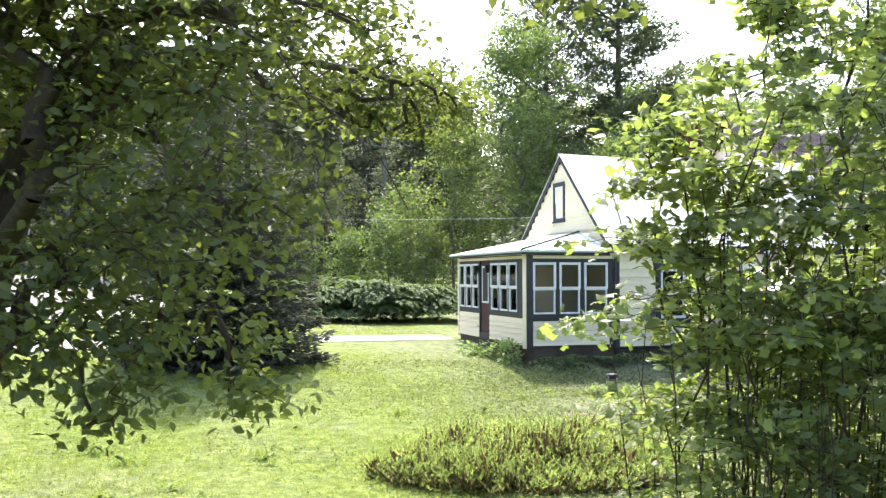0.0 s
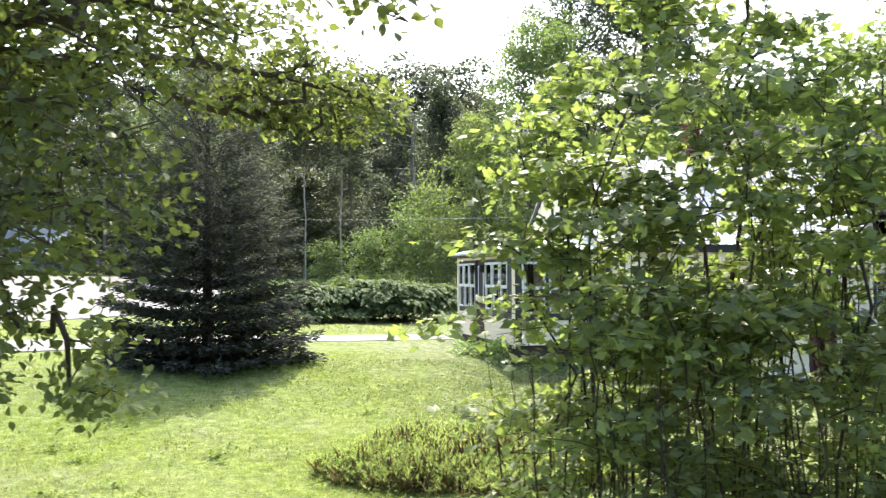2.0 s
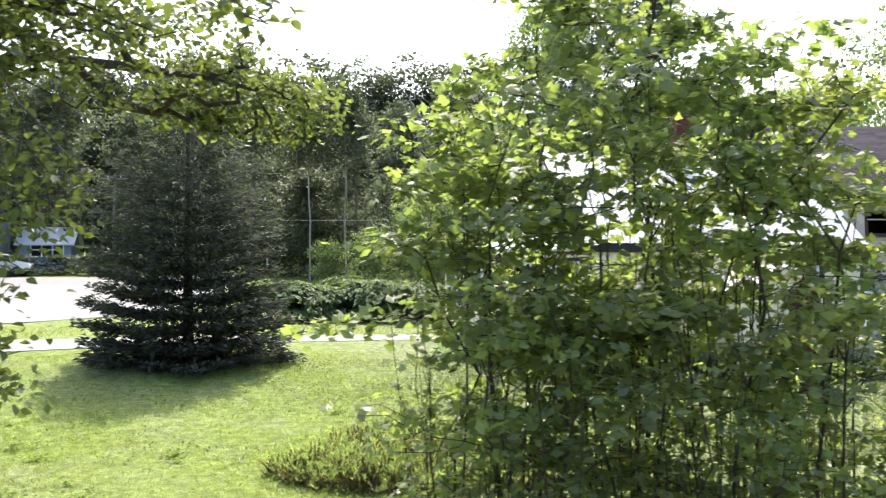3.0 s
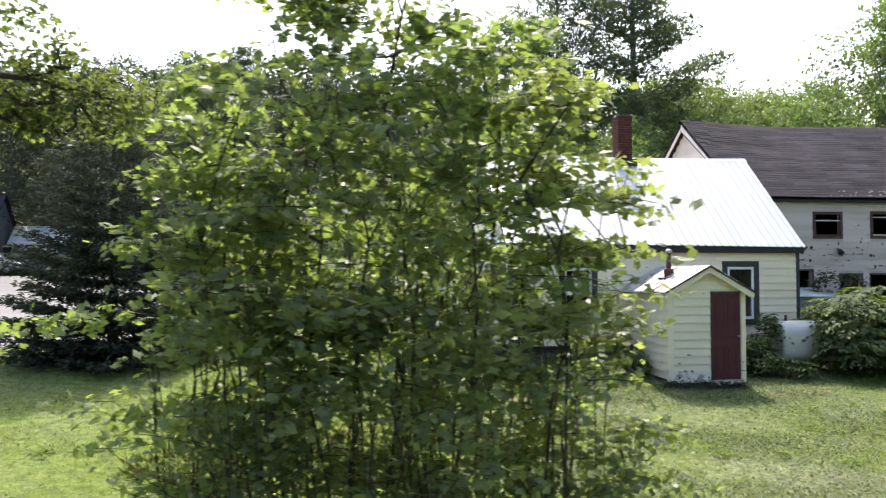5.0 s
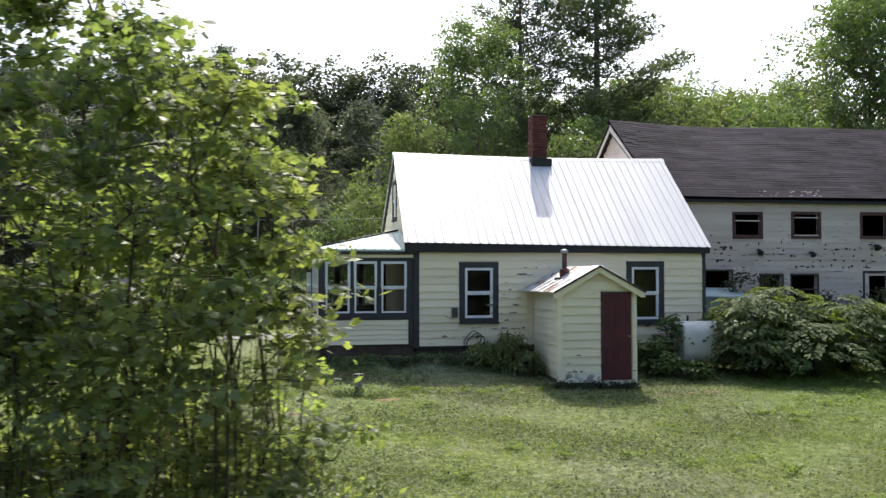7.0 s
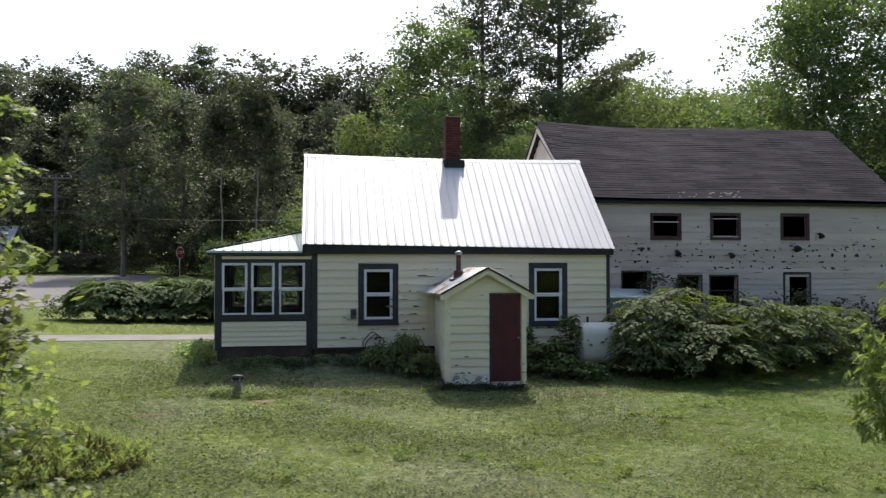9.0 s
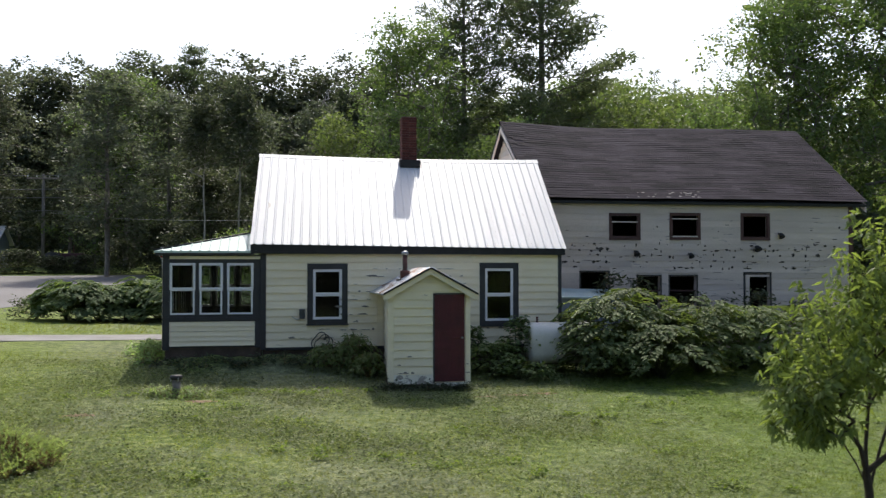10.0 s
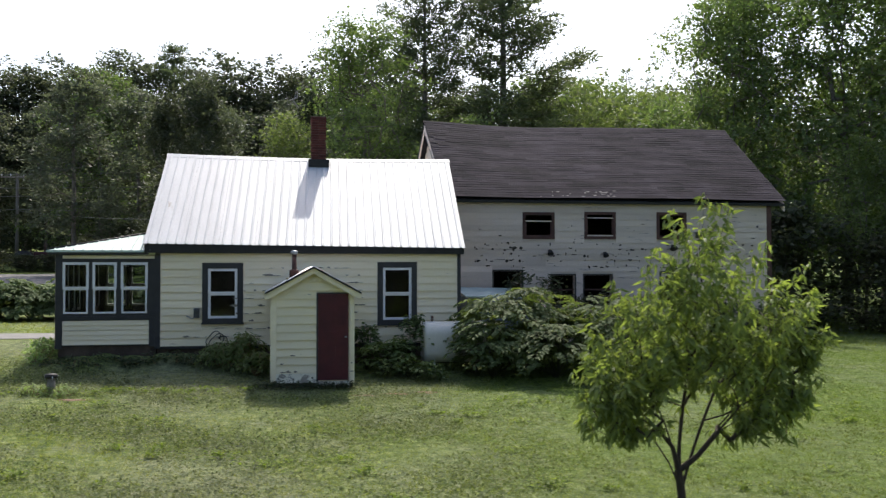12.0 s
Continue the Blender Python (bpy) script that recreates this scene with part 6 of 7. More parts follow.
for i, (x, y, h, r, ry, n) in enumerate(saplings):
    rng = np.random.default_rng(100 + i)
    zb = gz(x, y)
    top = h - zb
    trunk = [(rng.normal(0, 0.02 * k), rng.normal(0, 0.02 * k), top * 0.92 * k / 8) for k in range(9)]
    stems = []
    for s in range(7):
        a, w = rng.uniform(0, 6.28), rng.uniform(0.12, 0.42)
        stems.append((0, [(w * math.cos(a) * (0.4 + u) + rng.normal(0, 0.02), w * math.sin(a) * (0.4 + u) + rng.normal(0, 0.02), top * u * rng.uniform(0.62, 0.7)) for u in np.linspace(0.04, 1, 7)]))
    t = []
    for s in range(int(n * 0.52)):
        f = rng.uniform(0.12, 1.0)
        a = rng.uniform(0, 6.28)
        ln = (0.35 + 0.75 * math.sin(math.pi * min(1.0, f * 0.8 + 0.12)) ** 0.8) * rng.uniform(0.55, 1.35)
        ox, oy = rng.normal(0, 0.12, 2)
        for u in (0.35, 0.6, 0.8, 1.0):
            for w in ((-1, 1) if u < 0.95 else (0,)):
                lat = w * 0.2 * ln * (1.15 - u * 0.6)
                t.append((ox + (math.cos(a) * u * ln - math.sin(a) * lat) * r, oy + (math.sin(a) * u * ln + math.cos(a) * lat) * ry, top * f * 0.97 + 0.10 * u * ln - 0.12 * u * u * ln + rng.normal(0, 0.02)))
    if i == 0:
        for u in np.linspace(0.4, 1, 6):
            for w in (-1, 1):
                t.append((-1.12 * u + rng.normal(0, 0.03), -0.35 * u + w * 0.16 * (1.2 - u), 2.22 - zb + 0.12 * u - 0.16 * u * u + rng.normal(0, 0.02)))
    t = np.array(t)
    pos, par, tips = branch_out(rng, trunk, t, 0.3, 0.10, 0.05, stems)
    limbs = limb_mesh("trunk", pos, par, 0.003, BARK, 2.1, 0.006 + 0.003 * h, 5)
    p, ax, nm, sz = leafed(rng, pos, par, tips, 8, 0.1, 0.09, 1.4, 0.4, 1, 0.5, 0.65)
    rel = np.clip(p[:, 2] + zb + 0.6, 0, 3) / 3
    # leaves gather in sprays with gaps between them
    spray = np.sin((p[:, 0] + x) * 9.1 + 1.7 * np.sin(p[:, 2] * 5.3)) + np.sin((p[:, 2] + zb) * 10.3 + 1.9 * np.sin((p[:, 0] + x) * 4.1)) + 0.6 * np.sin((p[:, 1] + y) * 6.0 + i)
    keep = rng.random(len(p)) < np.clip(0.6 + 0.32 * rel + 0.3 * spray, 0.15, 1)
    p, ax, nm, sz = p[keep], ax[keep], nm[keep], (sz * (0.62 + 0.4 * rel))[keep]
    leaves = leaf_mesh("foliage", p, ax, nm, sz, PALM, LEAF_MAPLE, 1.0)
    plant("maple_sapling", "thin-stemmed maple sapling with backlit lobed leaves", "maple", (x, y, zb - 0.03), limbs, leaves, "maple thicket on the lawn", leaf_name="foliage")

# apple tree
rng = np.random.default_rng(61)
ax0, ay0 = -12.25, -13.5
az0 = gz(ax0, ay0)
trunk = [np.array((ax0, ay0, az0 - 0.05)) + np.array((0.35 * u + 0.85 * u * u, 0.1 * u, 4.9 * u)) for u in np.linspace(0, 1, 12)]
boughs = [
    (9, [(-11.0, -13.1, 3.9), (-10.6, -12.5, 4.35), (-10.0, -12.0, 4.55), (-9.3, -11.5, 4.6), (-8.5, -11.1, 4.6), (-7.7, -10.8, 4.45), (-7.2, -10.5, 4.3)]),
    (8, [(-11.1, -13.8, 3.5), (-10.7, -14.1, 3.7), (-10.2, -14.3, 3.7), (-9.7, -14.4, 3.45), (-9.35, -14.4, 3.0)]),
    (10, [(-10.9, -13.6, 4.3), (-10.3, -13.4, 4.65), (-9.6, -13.2, 4.75), (-9.0, -13.0, 4.6), (-8.6, -12.9, 4.2)]),
    (10, [(-10.6, -14.2, 4.6), (-9.9, -14.9, 4.85), (-9.1, -15.4, 4.65), (-8.5, -15.6, 4.25), (-8.1, -15.75, 3.95)]),
    (9, [(-10.4, -12.2, 4.8), (-10.0, -11.4, 4.76), (-9.5, -11.4, 4.25), (-9.25, -11.3, 3.75), (-9.1, -11.2, 3.3)]),
    (10, [(-10.87, -14.5, 4.0), (-10.6, -14.76, 3.81), (-10.28, -14.92, 3.58), (-10.05, -15.08, 3.41), (-9.83, -15.24, 3.3), (-9.75, -15.4, 3.1), (-9.62, -15.45, 2.8)]),
    (11, [(-10.38, -14.2, 4.25), (-10.12, -14.36, 4.14), (-9.84, -14.52, 3.95), (-9.67, -14.68, 3.66), (-9.5, -14.84, 3.49), (-9.25, -15.0, 3.2), (-9.1, -15.05, 2.9)]),
    (7, [(-11.3, -14.2, 3.0), (-11.0, -14.6, 3.0), (-10.6, -14.8, 2.6)]),
]
t = np.concatenate([
    inside(rng, 270, (-10.4, -14.2, 3.2), (1.0, 0.8, 1.25), 0.3), inside(rng, 60, (-11.3, -13.2, 3.0), (0.6, 0.8, 1.2), 0.3),
    inside(rng, 110, (-9.5, -13.2, 4.5), (1.0, 0.9, 0.7), 0.3), inside(rng, 170, (-8.2, -10.75, 4.4), (1.15, 0.55, 0.42), 0.3), inside(rng, 60, (-8.8, -10.9, 5.0), (0.9, 0.5, 0.4), 0.3), inside(rng, 14, (-8.3, -15.6, 4.15), (0.3, 0.2, 0.2), 0.3),
    inside(rng, 160, (-10.8, -13.3, 4.7), (1.9, 1.3, 0.7), 0.3), inside(rng, 40, (-10.75, -14.6, 1.95), (0.3, 0.3, 0.55), 0.3),
    inside(rng, 25, (-9.95, -14.3, 1.85), (0.25, 0.25, 0.35), 0.3), inside(rng, 230, (-12.6, -13.9, 4.3), (1.2, 1.0, 1.2), 0.3), inside(rng, 80, (-12.15, -14.3, 2.2), (0.45, 0.35, 1.0), 0.3), inside(rng, 260, (-11.6, -14.5, 4.9), (1.3, 0.8, 0.7), 0.2), inside(rng, 200, (-12.7, -13.5, 4.2), (0.9, 0.8, 0.7), 0.2), inside(rng, 50, (-12.85, -14.0, 2.3), (0.35, 0.35, 0.8), 0.3),
    # the 480 targets at 6.3 m: unseen upper crown, added to shade the boughs
    inside(rng, 60, (-9.4, -11.6, 5.2), (1.3, 0.8, 0.4), 0.3), inside(rng, 480, (-10.5, -12.1, 6.3), (2.9, 2.4, 1.0), 0.2), inside(rng, 150, (-10.9, -14.2, 5.0), (1.6, 0.9, 0.45), 0.2),
    inside(rng, 55, (-11.25, -14.5, 2.25), (0.45, 0.4, 0.5), 0.3), inside(rng, 200, (-11.2, -13.4, 4.1), (0.9, 0.9, 0.7), 0.2), inside(rng, 180, (-12.2, -11.8, 4.6), (1.4, 1.0, 1.2), 0.2)])
pos, par, tips = branch_out(rng, trunk, t, 0.35, 0.16, 0.08, boughs, 0.05)
limbs = limb_mesh("trunk", pos, par, 0.004, BARK, 2.2, 0.21, 6)
p, ax, nm, sz = leafed(rng, pos, par, tips, 11, 0.13, 0.088, 0.9, 0.3, 2, 0.55)
plant("apple_tree", "old apple tree with a leaning trunk and hanging leafy boughs", "apple tree", (0, 0, 0), limbs, leaf_mesh("crown", p, ax, nm, sz, OVAL, LEAF_APPLE, 0.75))

# peach tree
rng = np.random.default_rng(71)
px, py = 8.6, -11.0
pz = gz(px, py)
t = []
for cx, cy, cz, rx, rz, shoots in ((0.35, 0, 3.0, 0.75, 1.25, 62), (-0.6, 0, 2.4, 0.7, 0.95, 44), (1.25, 0.1, 2.6, 0.75, 1.05, 50), (-1.2, 0, 1.65, 0.5, 0.5, 20), (1.6, 0, 1.75, 0.5, 0.5, 20), (0.3, 0.2, 2.1, 0.9, 0.5, 18), (1.95, 0, 2.4, 0.4, 0.55, 14), (-0.75, 0, 1.35, 0.5, 0.42, 12), (0.95, 0, 1.4, 0.5, 0.42, 10)):
    for _ in range(shoots):
        v = unit(rng.normal(0, 1, 3))
        tip = np.array((cx, cy, cz)) + v * (rx, rx * 0.95, rz) * rng.uniform(0.6, 1.25)
        back = tip - np.array((v[0] * 0.32, v[1] * 0.32, 0.34 + 0.18 * v[2]))
        t += [back + (tip - back) * u for u in (0.0, 0.4, 0.75, 1.0)]
for _ in range(18):
    s = -1 if rng.random() < 0.6 else 1
    tip = np.array((0.25 + s * rng.uniform(0.85, 1.35), rng.normal(0, 0.3), rng.uniform(0.85, 1.35)))
    t += [tip + np.array((-s * 0.25, 0, 0.22)) * (1 - u) for u in (0.0, 0.5, 1.0)]
t = np.array(t)
trunk = [(0, 0, -0.05), (-0.01, 0, 0.12), (-0.05, 0.0, 0.4), (-0.14, 0, 0.75), (-0.26, 0, 1.1), (-0.44, 0, 1.5), (-0.58, 0, 1.95), (-0.65, 0, 2.5)]
boughs = [(1, [(0.07, 0.02, 0.35), (0.2, 0.04, 0.7), (0.36, 0.05, 1.1), (0.58, 0.06, 1.6), (0.9, 0.08, 2.2), (1.15, 0.1, 2.8)]), (2, [(0.0, 0.08, 0.75), (0.08, 0.12, 1.3), (0.2, 0.12, 2.0), (0.3, 0.1, 2.9), (0.36, 0.1, 3.7)]),
          (1, [(-0.16, 0.06, 0.5), (-0.42, 0.08, 0.9), (-0.72, 0.05, 1.3), (-0.95, 0.0, 1.8)]), (2, [(0.22, -0.06, 0.62), (0.5, -0.1, 0.95), (0.85, -0.1, 1.3), (1.2, -0.05, 1.75)]),
          (3, [(-0.4, -0.05, 1.05), (-0.75, -0.1, 1.35), (-1.1, -0.1, 1.6)]), (10, [(0.62, -0.1, 1.2), (1.0, -0.15, 1.4), (1.4, -0.2, 1.6)])]
pos, par, tips = branch_out(rng, trunk, t, 0.28, 0.04, 0.04, boughs)
limbs = limb_mesh("trunk", pos, par, 0.0035, BARK, 2.0, 0.062, 7)
p, ax, nm, sz = leafed(rng, pos, par, tips, 9, 0.045, 0.172, 0.5, 1.1, 2)
plant("peach_tree", "young peach tree with drooping narrow yellow-green leaves", "peach tree", (px, py, pz), limbs, leaf_mesh("crown", p, ax, nm, sz, LANCE, LEAF_PEACH, 0.25))

# patch of tall weeds
rng = np.random.default_rng(81)
n = 3800
ang, rad = rng.uniform(0, 6.283, n), np.sqrt(rng.uniform(0, 1, n))
wx, wy = -5.4 + 2.5 * rad * np.cos(ang), -8.2 + 1.35 * rad * np.sin(ang)
wh = rng.uniform(0.25, 0.6, n) * (1.15 - 0.68 * rad**2.5) * (1 + 0.2 * np.sin(wx * 3.1) * np.sin(wy * 4.3))
wz = ground_z(wx, wy)
lp, la, ls, sp, sa, ss = [], [], [], [], [], []
for i in range(n):
    lean = rng.normal(0, 0.16, 2)
    for k in range(15):
        u = rng.uniform(0.15, 1.0)
        lp.append((wx[i] + lean[0] * u, wy[i] + lean[1] * u, wz[i] + wh[i] * u))
        la.append((rng.normal(0, 1), rng.normal(0, 1), 1.3))
        ls.append(rng.uniform(0.04, 0.08))
    sp.append((wx[i], wy[i], wz[i] - 0.01))
    sa.append((lean[0], lean[1], wh[i]))
    ss.append(wh[i])
lp, la, ls = np.array(lp), np.array(la), np.array(ls)
dry = (lp[:, 2] - ground_z(lp[:, 0], lp[:, 1]) < 0.16) & (rng.random(len(lp)) < 0.3)
weeds = plant("weed_patch", "rough patch of tall green and brown meadow weeds", "weeds", (0, 0, 0),
              leaf_mesh("stalks", np.array(sp), np.array(sa), rng.normal(0, 1, (n, 3)), np.array(ss), RHOMB, WEED_STEM, 0.02),
              leaf_mesh("leaves", lp[~dry], la[~dry], (np.array([0, 0, 1.0]) + rng.normal(0, 0.5, lp.shape))[~dry], ls[~dry], RHOMB, LEAF_WEED, 0.26), kind="stuff", leaf_name="leaves", limb_name="stalks")
dry_ob = new("dry_leaves", leaf_mesh("dry_leaves", lp[dry], la[dry], (np.array([0, 0, 1.0]) + rng.normal(0, 0.5, lp.shape))[dry], ls[dry], RHOMB, WEED_STEM, 0.2))
dry_ob.parent = weeds

# lawn grass
BLADE = (np.array([(-0.5, 0, 0), (0.5, 0, 0), (0, 1, 0.25)], float), [(0, 1, 2)])


def grass(seed, x0, x1, y0, y1, clumps, blades, height, mat, name, label):
    rng = np.random.default_rng(seed)
    gx, gy = rng.uniform(x0, x1, clumps), rng.uniform(y0, y1, clumps)
    keep = ~((gx > -2.4) & (gx < 7.6) & (gy > 0.0)) & ~((gx > 2.7) & (gx < 4.7) & (gy > -2.6)) & ~((gx < -2.6) & (gy > 2.2) & (gy < 6.8)) & ~((gx > 8) & (gx < 18.4) & (gy > 3.2))
    gx, gy = np.repeat(gx[keep], blades), np.repeat(gy[keep], blades)
    gx, gy = gx + rng.normal(0, 0.035, len(gx)), gy + rng.normal(0, 0.035, len(gx))
    p = np.stack([gx, gy, ground_z(gx, gy) - 0.004], 1)
    a = np.stack([rng.normal(0, 0.55, len(gx)), rng.normal(0, 0.55, len(gx)), np.ones(len(gx))], 1)
    nm = rng.normal(0, 1, p.shape)
    ob = new(name, leaf_mesh(name, p, a, nm, height * rng.uniform(0.5, 1.25, len(gx)), BLADE, mat, 0.14))
    return tagged(ob, label, "grass", kind="stuff")


grass(1, -15, 17, -12.5, -5.5, 40000, 4, 0.058, GRASS, "lawn_grass", "short mown lawn grass with clover")
grass(2, -18, 22, -5.5, 3.0, 26000, 4, 0.068, GRASS, "lawn_grass", "short lawn grass near the house")
grass(3, -22, 26, 3.0, 11.0, 9000, 5, 0.09, GRASS, "lawn_grass", "grass beyond the driveway")


def clover(seed, patches, per, name, label):
    """Low broad-leaved weeds in loose patches on the lawn."""
    rng = np.random.default_rng(seed)
    cx, cy, cr = (np.array([q[k] for q in patches]) for k in range(3))
    i = np.repeat(np.arange(len(patches)), [int(per * r * r) for r in cr])
    a, r = rng.uniform(0, 6.283, len(i)), np.abs(rng.normal(0, 0.5, len(i))) * cr[i]
    x, y = cx[i] + r * np.cos(a), cy[i] + 0.6 * r * np.sin(a)
    p = np.stack([x, y, ground_z(x, y) + rng.uniform(0.015, 0.09, len(i))], 1)
    ax = np.stack([rng.normal(0, 1, len(i)), rng.normal(0, 1, len(i)), rng.uniform(0, 0.6, len(i))], 1)
    ob = new(name, leaf_mesh(name, p, ax, np.array([0, 0, 1.0]) + rng.normal(0, 0.35, p.shape), rng.uniform(0.03, 0.075, len(i)), OVAL, CLOVER, 0.8))
    return tagged(ob, label, "weeds", kind="stuff")


rng = random.Random(90)
patches = [(rng.uniform(-14, 16), rng.uniform(-12, -3.4), rng.uniform(0.15, 0.5)) for _ in range(110)]
patches += [(-3.6 + k * 0.3 + rng.uniform(-0.2, 0.2), -3.1 + rng.uniform(-0.3, 0.25), rng.uniform(0.25, 0.5)) for k in range(20)]
patches += [(8.0 + k * 0.5, -3.9 + rng.uniform(-0.5, 0.5), rng.uniform(0.2, 0.45)) for k in range(12)]
clover(91, patches, 420, "clover_patches", "bright green clover and broad weeds in the lawn")


# ---- small and far things ----
def well_pipe():
    t = thing("well_pipe", (-1.7, -3.15, gz(-1.7, -3.15)), "short grey well pipe with a dark cap in the grass", "pipe")
    x, y, z = t.location
    rod("pipe", [(x, y, z - 0.1), (x, y, z + 0.34)], 0.085, PIPE_GREY, t, sides=16)
    rod("cap", [(x, y, z + 0.34), (x, y, z + 0.37), (x, y, z + 0.42), (x, y, z + 0.43)], [0.125, 0.13, 0.12, 0.05], FLASHING, t, "dark metal cap", 16)
    for k in range(4):
        a = k * 1.57 + 0.4
        rod("bolt", [(x + 0.12 * math.cos(a), y + 0.12 * math.sin(a), z + 0.30), (x + 0.12 * math.cos(a), y + 0.12 * math.sin(a), z + 0.38)], 0.012, STEEL, t, sides=6)


well_pipe()
thicket("pipe_weeds", "weeds grown up round the well pipe", "weeds", 39, [((-1.95, -3.2, gz(-1.9, -3.2) + 0.1), (0.3, 0.25, 0.17), 30), ((-1.45, -3.35, gz(-1.4, -3.3) + 0.1), (0.35, 0.25, 0.14), 30)], 9, 0.08, LEAF_WEED, LANCE, 0.07, 0.35)


def flat_patch(name, x, y, rx, ry, mat, label, category, seed):
    rng = random.Random(seed)
    n = 40
    rim = []
    for i in range(n):
        a = 6.283 * i / n
        k = 1 + 0.22 * math.sin(3 * a + seed) + 0.12 * math.sin(7 * a) + rng.uniform(-0.06, 0.06)
        rim.append((x + rx * k * math.cos(a), y + ry * k * math.sin(a)))
    verts = [(x, y, gz(x, y) + 0.02)] + [(x + (a - x) * 0.6, y + (b - y) * 0.6, gz(x + (a - x) * 0.6, y + (b - y) * 0.6) + 0.014) for a, b in rim] + [(a, b, gz(a, b) - 0.01) for a, b in rim]
    faces = [(0, 1 + i, 1 + (i + 1) % n) for i in range(n)] + [(1 + i, 1 + n + i, 1 + n + (i + 1) % n, 1 + (i + 1) % n) for i in range(n)]
    return tagged(mesh_ob(name, verts, faces, mat, smooth=True), label, category)


flat_patch("soil_patch", -3.25, -4.9, 0.32, 0.14, SOIL, "bare reddish soil showing through the lawn", "soil", 3)
for k, (x, y, rx, ry) in enumerate(((4.75, -3.5, 0.4, 0.13), (5.5, -3.3, 0.35, 0.11), (6.2, -3.15, 0.3, 0.1), (-1.2, -3.75, 0.35, 0.1))):
    flat_patch("soil_patch", x, y, rx, ry, SOIL, "bare reddish soil showing through the lawn", "soil", 4 + k)


def stop_sign(x, y, z):
    t = thing("stop_sign", (x, y, gz(x, y)), "red octagonal stop sign on a thin steel post", "road sign")
    rod("post", [(x, y + 0.03, gz(x, y) - 0.2), (x, y + 0.03, z + 0.2)], 0.03, STEEL, t)
    for nm, r, d, m in (("sign_border", 0.40, 0.0, WHITE), ("sign_plate", 0.365, -0.006, RED)):
        pts = [(x + r * math.cos(0.3927 + k * 0.7854), z + r * math.sin(0.3927 + k * 0.7854)) for k in range(8)]
        gable_wall(nm, ("x", y + d, -1), pts, m, t, 0.004)
    text = bpy.data.curves.new("sign_text", "FONT")
    text.body, text.size, text.align_x, text.align_y, text.extrude = "STOP", 0.27, "CENTER", "CENTER", 0.002
    text.materials.append(WHITE)
    ob = new("sign_text", text)
    hang(ob, t)
    ob.location, ob.rotation_euler = (x, y - 0.012, z), (math.pi / 2, 0, 0)
    t.rotation_euler = (0, 0, radians(54))


stop_sign(-6.55, 38.7, 3.95)


def utility_pole(x, y, top, label):
    t = thing("utility_pole", (x, y, gz(x, y)), label, "utility pole")
    rod("pole_shaft", [(x, y, gz(x, y) - 0.3), (x, y, top * 0.5), (x, y, top)], [0.17, 0.15, 0.12], POLE, t, sides=10)
    boxes("crossarm", [((x - 1.3, y - 0.2, top - 0.45), (x + 1.3, y - 0.1, top - 0.3))], POLE, t)
    for k in (-1.2, -0.5, 0.5, 1.2):
        rod("insulator", [(x + k, y - 0.15, top - 0.3), (x + k, y - 0.15, top - 0.2), (x + k, y - 0.15, top - 0.12)], [0.04, 0.06, 0.04], WHITE, t, sides=8)
    return t


utility_pole(-18.4, 58.9, 11.0, "grey wooden utility pole with one crossarm")
utility_pole(34.0, 44.0, 13.0, "grey wooden utility pole hidden among the trees")
utility_pole(-75.0, 62.0, 12.0, "far grey wooden utility pole")
for z0, z1, z2, sag in ((10.85, 11.8, 12.7, 1.2), (9.7, 10.6, 11.6, 1.3), (9.0, 9.9, 10.9, 1.3), (7.9, 8.3, 8.8, 1.4)):
    for a, b in (((-75.0, 61.8, z1), (-18.4, 58.7, z0)), ((-18.4, 58.7, z0), (34.0, 43.8, z2))):
        pts = [Vector(a).lerp(Vector(b), i / 24) - Vector((0, 0, sag * 4 * (i / 24) * (1 - i / 24) * 0.5)) for i in range(25)]
        w = rod("overhead_wire", pts, 0.026, WIRE_GREY, None, sides=5)
        tagged(w, "thin overhead wire strung between the utility poles", "wire", "overhead wires")


def far_house(x0, x1, y0, y1, z0, eave, ridge, mat, roof_mat, label):
    t = thing("far_house", ((x0 + x1) / 2, (y0 + y1) / 2, z0), label, "house")
    face = ("x", y0, -1)
    wins = [(x0 + 0.8 + k * (x1 - x0 - 2.2) / 2, x0 + 1.7 + k * (x1 - x0 - 2.2) / 2, z0 + 1.1, z0 + 2.3) for k in range(3)]
    wall("wall", face, x0, x1, z0 - 0.3, eave, wins, mat, t)
    for f in (("y", x0, -1), ("y", x1, 1)):
        gable_wall("wall", f, [(y0 + 0.15, z0 - 0.3), (y1 - 0.15, z0 - 0.3), (y1 - 0.15, eave), ((y0 + y1) / 2, ridge - 0.1), (y0 + 0.15, eave)], mat, t)
    wall("wall", ("x", y1, 1), x0, x1, z0 - 0.3, eave, [], mat, t)
    for w in wins:
        sash_window(t, face, *w, trim=0.06, sash=0.05, trim_mat=WHITE)
    m = (y0 + y1) / 2
    for ya, s in ((y0, -1), (y1, 1)):
        gable_slab("roof", [(x0 - 0.3, m, ridge), (x1 + 0.3, m, ridge), (x1 + 0.3, ya + s * 0.4, eave - 0.25), (x0 - 0.3, ya + s * 0.4, eave - 0.25)], 0.12, roof_mat, t)
    return t


far_house(-37.0, -26.0, 53.0, 60.0, gz(-30, 53), gz(-30, 53) + 3.6, gz(-30, 53) + 6.2, BLUE_GREY, SHINGLE, "blue-grey house with a dark roof across the road")
far_house(-25.0, -21.2, 55.5, 59.5, gz(-23, 55), gz(-23, 55) + 2.4, gz(-23, 55) + 3.6, BLUE_GREY, TIN, "small blue shed with a white metal roof across the road")


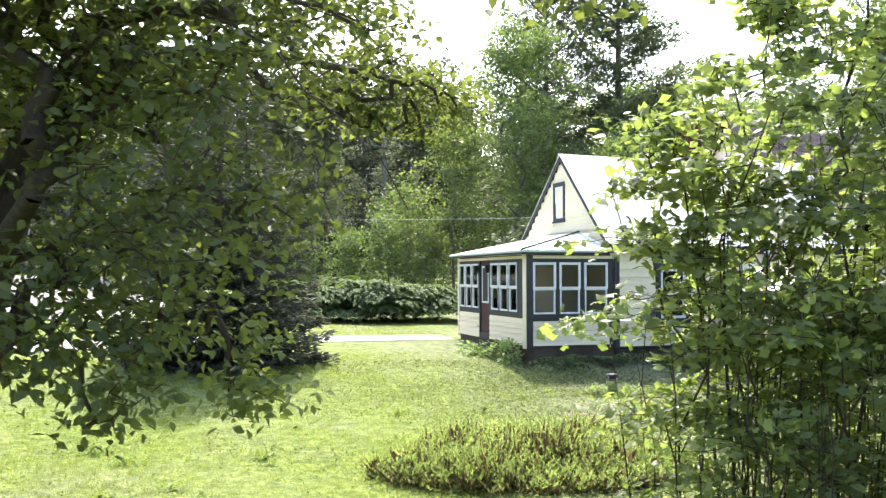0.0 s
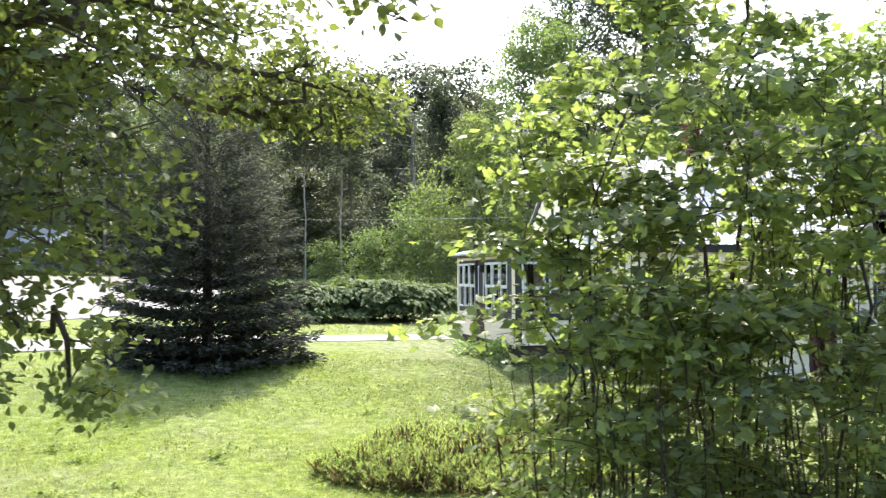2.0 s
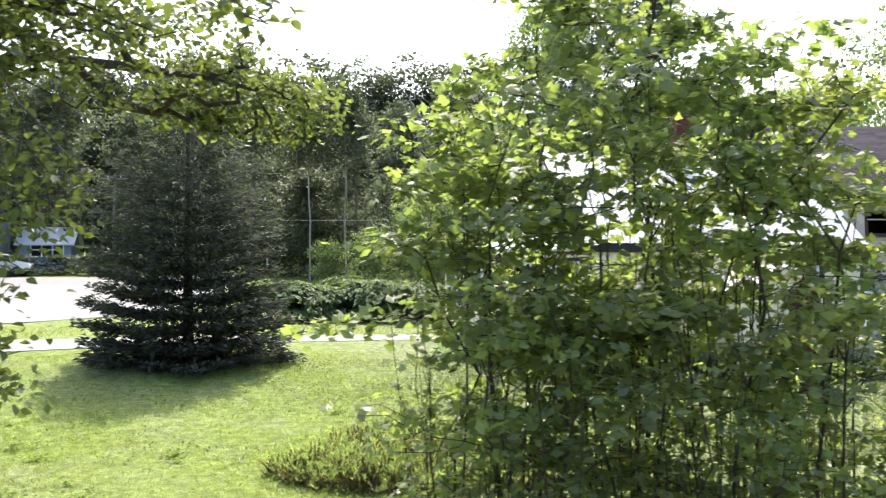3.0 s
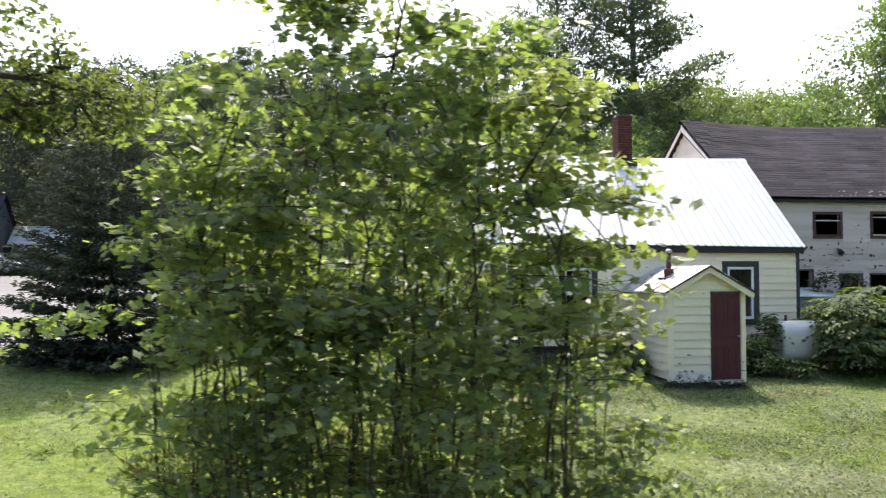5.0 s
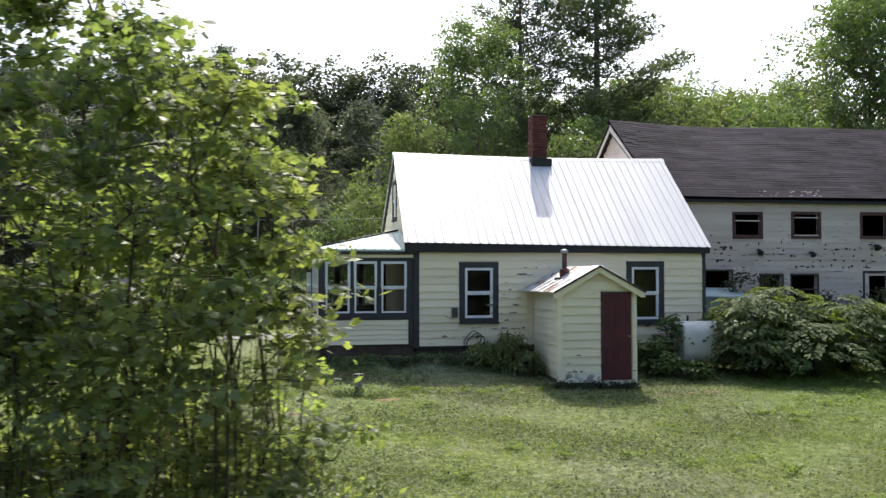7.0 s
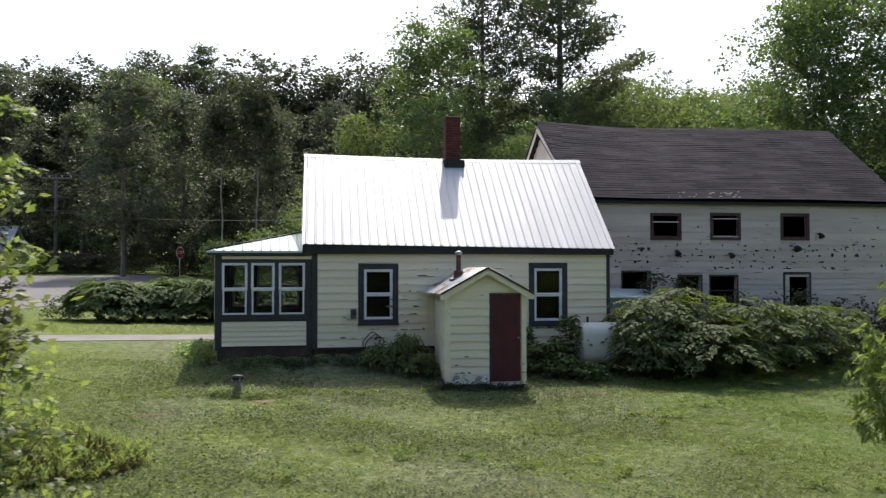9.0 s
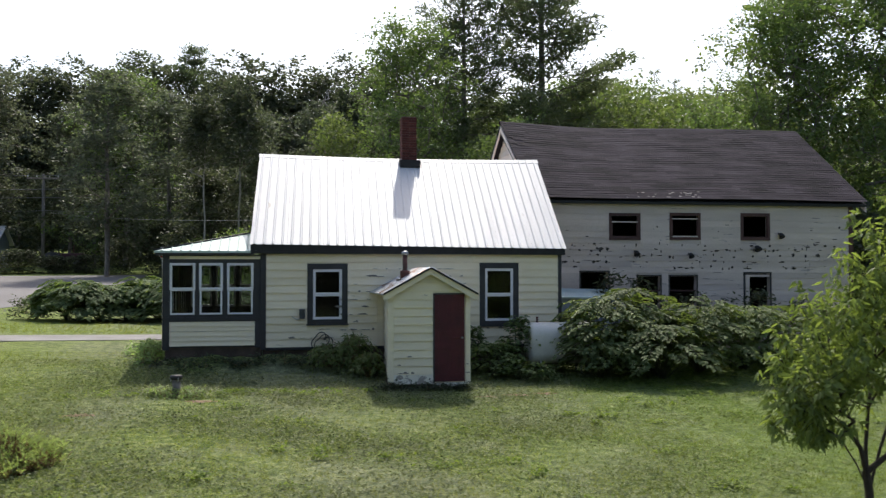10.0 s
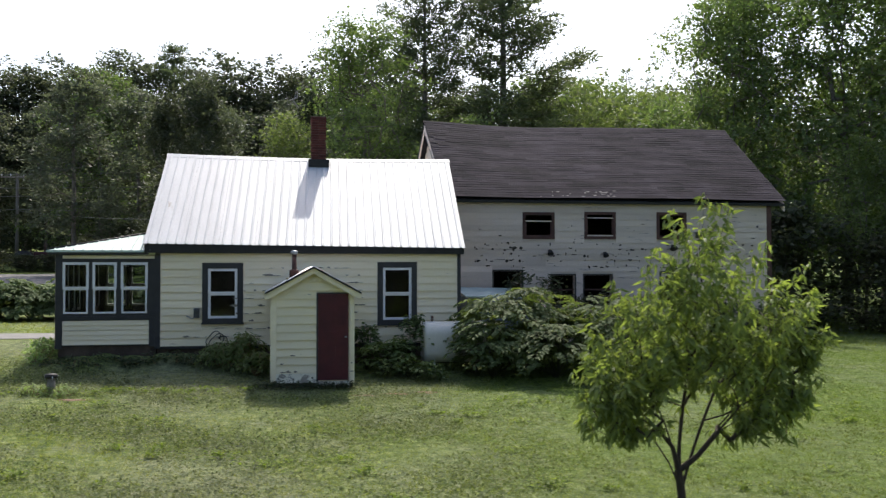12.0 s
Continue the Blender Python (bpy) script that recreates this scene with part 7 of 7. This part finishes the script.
def vehicle(name, x, y, length, body, label, category):
    """A parked vehicle seen from its side: body with cabin, panes, lamps, four wheels with tyre and rim."""
    z = gz(x, y) + 0.03
    t = thing(name, (x, y, z), label, category)
    h = length / 2
    side = [(-h, 0.35), (h, 0.35), (h, 0.85), (h * 0.62, 0.98), (h * 0.30, 1.5), (-h * 0.55, 1.55), (-h * 0.92, 1.0), (-h, 0.9)]
    bm = bmesh.new()
    rr = [[bm.verts.new((x + a, y + d, z + b)) for a, b in side] for d in (-0.85, 0.85)]
    bm.faces.new(rr[0])
    bm.faces.new(rr[1][::-1])
    for i in range(len(side)):
        j = (i + 1) % len(side)
        bm.faces.new((rr[0][i], rr[0][j], rr[1][j], rr[1][i]))
    bmesh.ops.bevel(bm, geom=list(bm.edges), offset=0.06, segments=2, affect="EDGES")
    part("body", bm, body, t)
    for a, b in ((-h * 0.72, -h * 0.15), (-h * 0.1, h * 0.36)):
        gable_wall("side_window", ("x", y - 0.856, -1), [(x + a, z + 1.0), (x + b + 0.15, z + 1.0), (x + b, z + 1.42), (x + a + 0.1, z + 1.44)], FLASHING, t, 0.01)
    for k in (-0.6, 0.62):
        for d in (-0.8, 0.8):
            tyre = rod("wheel", [(x + h * k, y + d - 0.1, z + 0.32), (x + h * k, y + d + 0.1, z + 0.32)], 0.33, WIRE, t, sides=18)
            rod("rim", [(x + h * k, y + d - 0.115 * (1 if d < 0 else -1), z + 0.32), (x + h * k, y + d, z + 0.32)], 0.19, STEEL, tyre, sides=12)
    boxes("headlight", [((x + h - 0.02, y - 0.75, z + 0.62), (x + h + 0.02, y - 0.45, z + 0.78))], WHITE, t)
    return t


vehicle("parked_car", -24.6, 47.8, 4.3, WHITE, "white car parked before the house across the road", "car")


def tractor(x, y):
    z = gz(x, y)
    t = thing("tractor", (x, y, z), "old dark red tractor standing across the road", "tractor")
    boxes("hood", [((x + 0.1, y - 0.35, z + 0.8), (x + 1.7, y + 0.35, z + 1.35))], MAROON_DARK, t, bevel=0.08)
    boxes("rear_body", [((x - 1.0, y - 0.4, z + 0.7), (x + 0.1, y + 0.4, z + 1.15))], FLASHING, t, bevel=0.05)
    boxes("seat", [((x - 0.8, y - 0.22, z + 1.15), (x - 0.4, y + 0.22, z + 1.25)), ((x - 0.85, y - 0.22, z + 1.25), (x - 0.78, y + 0.22, z + 1.55))], WIRE, t)
    for dx, r, w in ((-0.6, 0.72, 0.34), (1.35, 0.4, 0.2)):
        for d in (-0.6, 0.6):
            tyre = rod("wheel", [(x + dx, y + d - w / 2, z + r), (x + dx, y + d + w / 2, z + r)], r, WIRE, t, sides=20)
            rod("rim", [(x + dx, y + d - w / 2 - 0.02, z + r), (x + dx, y + d, z + r)], r * 0.55, MAROON_DARK, tyre, sides=14)
    rod("exhaust", [(x + 0.9, y, z + 1.4), (x + 0.9, y, z + 2.0)], 0.04, RUST, t)
    rod("steering_column", [(x + 0.05, y, z + 1.1), (x - 0.25, y, z + 1.5)], 0.03, RUST, t)


tractor(-15.8, 53.5)

# service lines to the house and the barn
for a, b, sag in (((-18.4, 58.7, 7.8), (7.4, 6.4, 4.6), 0.5),):
    pts = [Vector(a).lerp(Vector(b), i / 24) - Vector((0, 0, sag * 4 * (i / 24) * (1 - i / 24))) for i in range(25)]
    tagged(rod("service_wire", pts, 0.011, WIRE_GREY, None, sides=5), "thin service wire hanging from the pole to the buildings", "wire", "overhead wires")

# dead tree with bare pale limbs
rng = np.random.default_rng(15)
dx, dy = 4.9, 47.0
trunk = [(rng.normal(0, 0.05 * k), rng.normal(0, 0.05 * k), 13.0 * k / 10) for k in range(11)]
t = np.concatenate([inside(rng, 26, (0.2, 0, 12.0), (1.8, 1.5, 3.2), 0.6), inside(rng, 12, (-0.8, 0, 9.0), (1.6, 1.2, 2.0), 0.6)])
pos, par, tips = branch_out(rng, trunk, t, 0.8, 0.02, 0.1)
plant("dead_tree", "dead tree with bare pale forking limbs", "dead tree", (dx, dy, gz(dx, dy)), limb_mesh("trunk", pos, par, 0.03, BARK_PALE, 2.2, 0.16, 5))


def ground_leaves(seed, n, x0, x1, y0, y1, size, name, label):
    """Small flat weeds all over the lawn, thicker in drifts."""
    rng = np.random.default_rng(seed)
    x, y = rng.uniform(x0, x1, n * 2), rng.uniform(y0, y1, n * 2)
    drift = 0.5 + 0.25 * np.sin(x * 1.3 + 2.1 * np.sin(y * 0.9)) + 0.25 * np.sin(y * 1.7 + 1.9 * np.sin(x * 0.6))
    weedy = np.clip((x + 8.5) / 4, 0.12, 1) * np.clip((9.5 - x) / 4, 0.25, 1)
    keep = (rng.random(n * 2) < drift * weedy) & ~((x > -2.4) & (x < 7.6) & (y > -0.05)) & ~((x > 2.7) & (x < 4.7) & (y > -2.6))
    x, y = x[keep], y[keep]
    p = np.stack([x, y, ground_z(x, y) + rng.uniform(0.01, 0.055, len(x))], 1)
    ax = np.stack([rng.normal(0, 1, len(x)), rng.normal(0, 1, len(x)), rng.uniform(0, 0.7, len(x))], 1)
    ob = new(name, leaf_mesh(name, p, ax, np.array([0, 0, 1.0]) + rng.normal(0, 0.5, p.shape), size * rng.uniform(0.5, 1.3, len(x)), RHOMB, LAWN_WEED, 0.75))
    return tagged(ob, label, "weeds", kind="stuff")


ground_leaves(95, 190000, -15, 17, -12.5, 0.5, 0.044, "lawn_weeds", "small flat weeds grown through the short lawn")
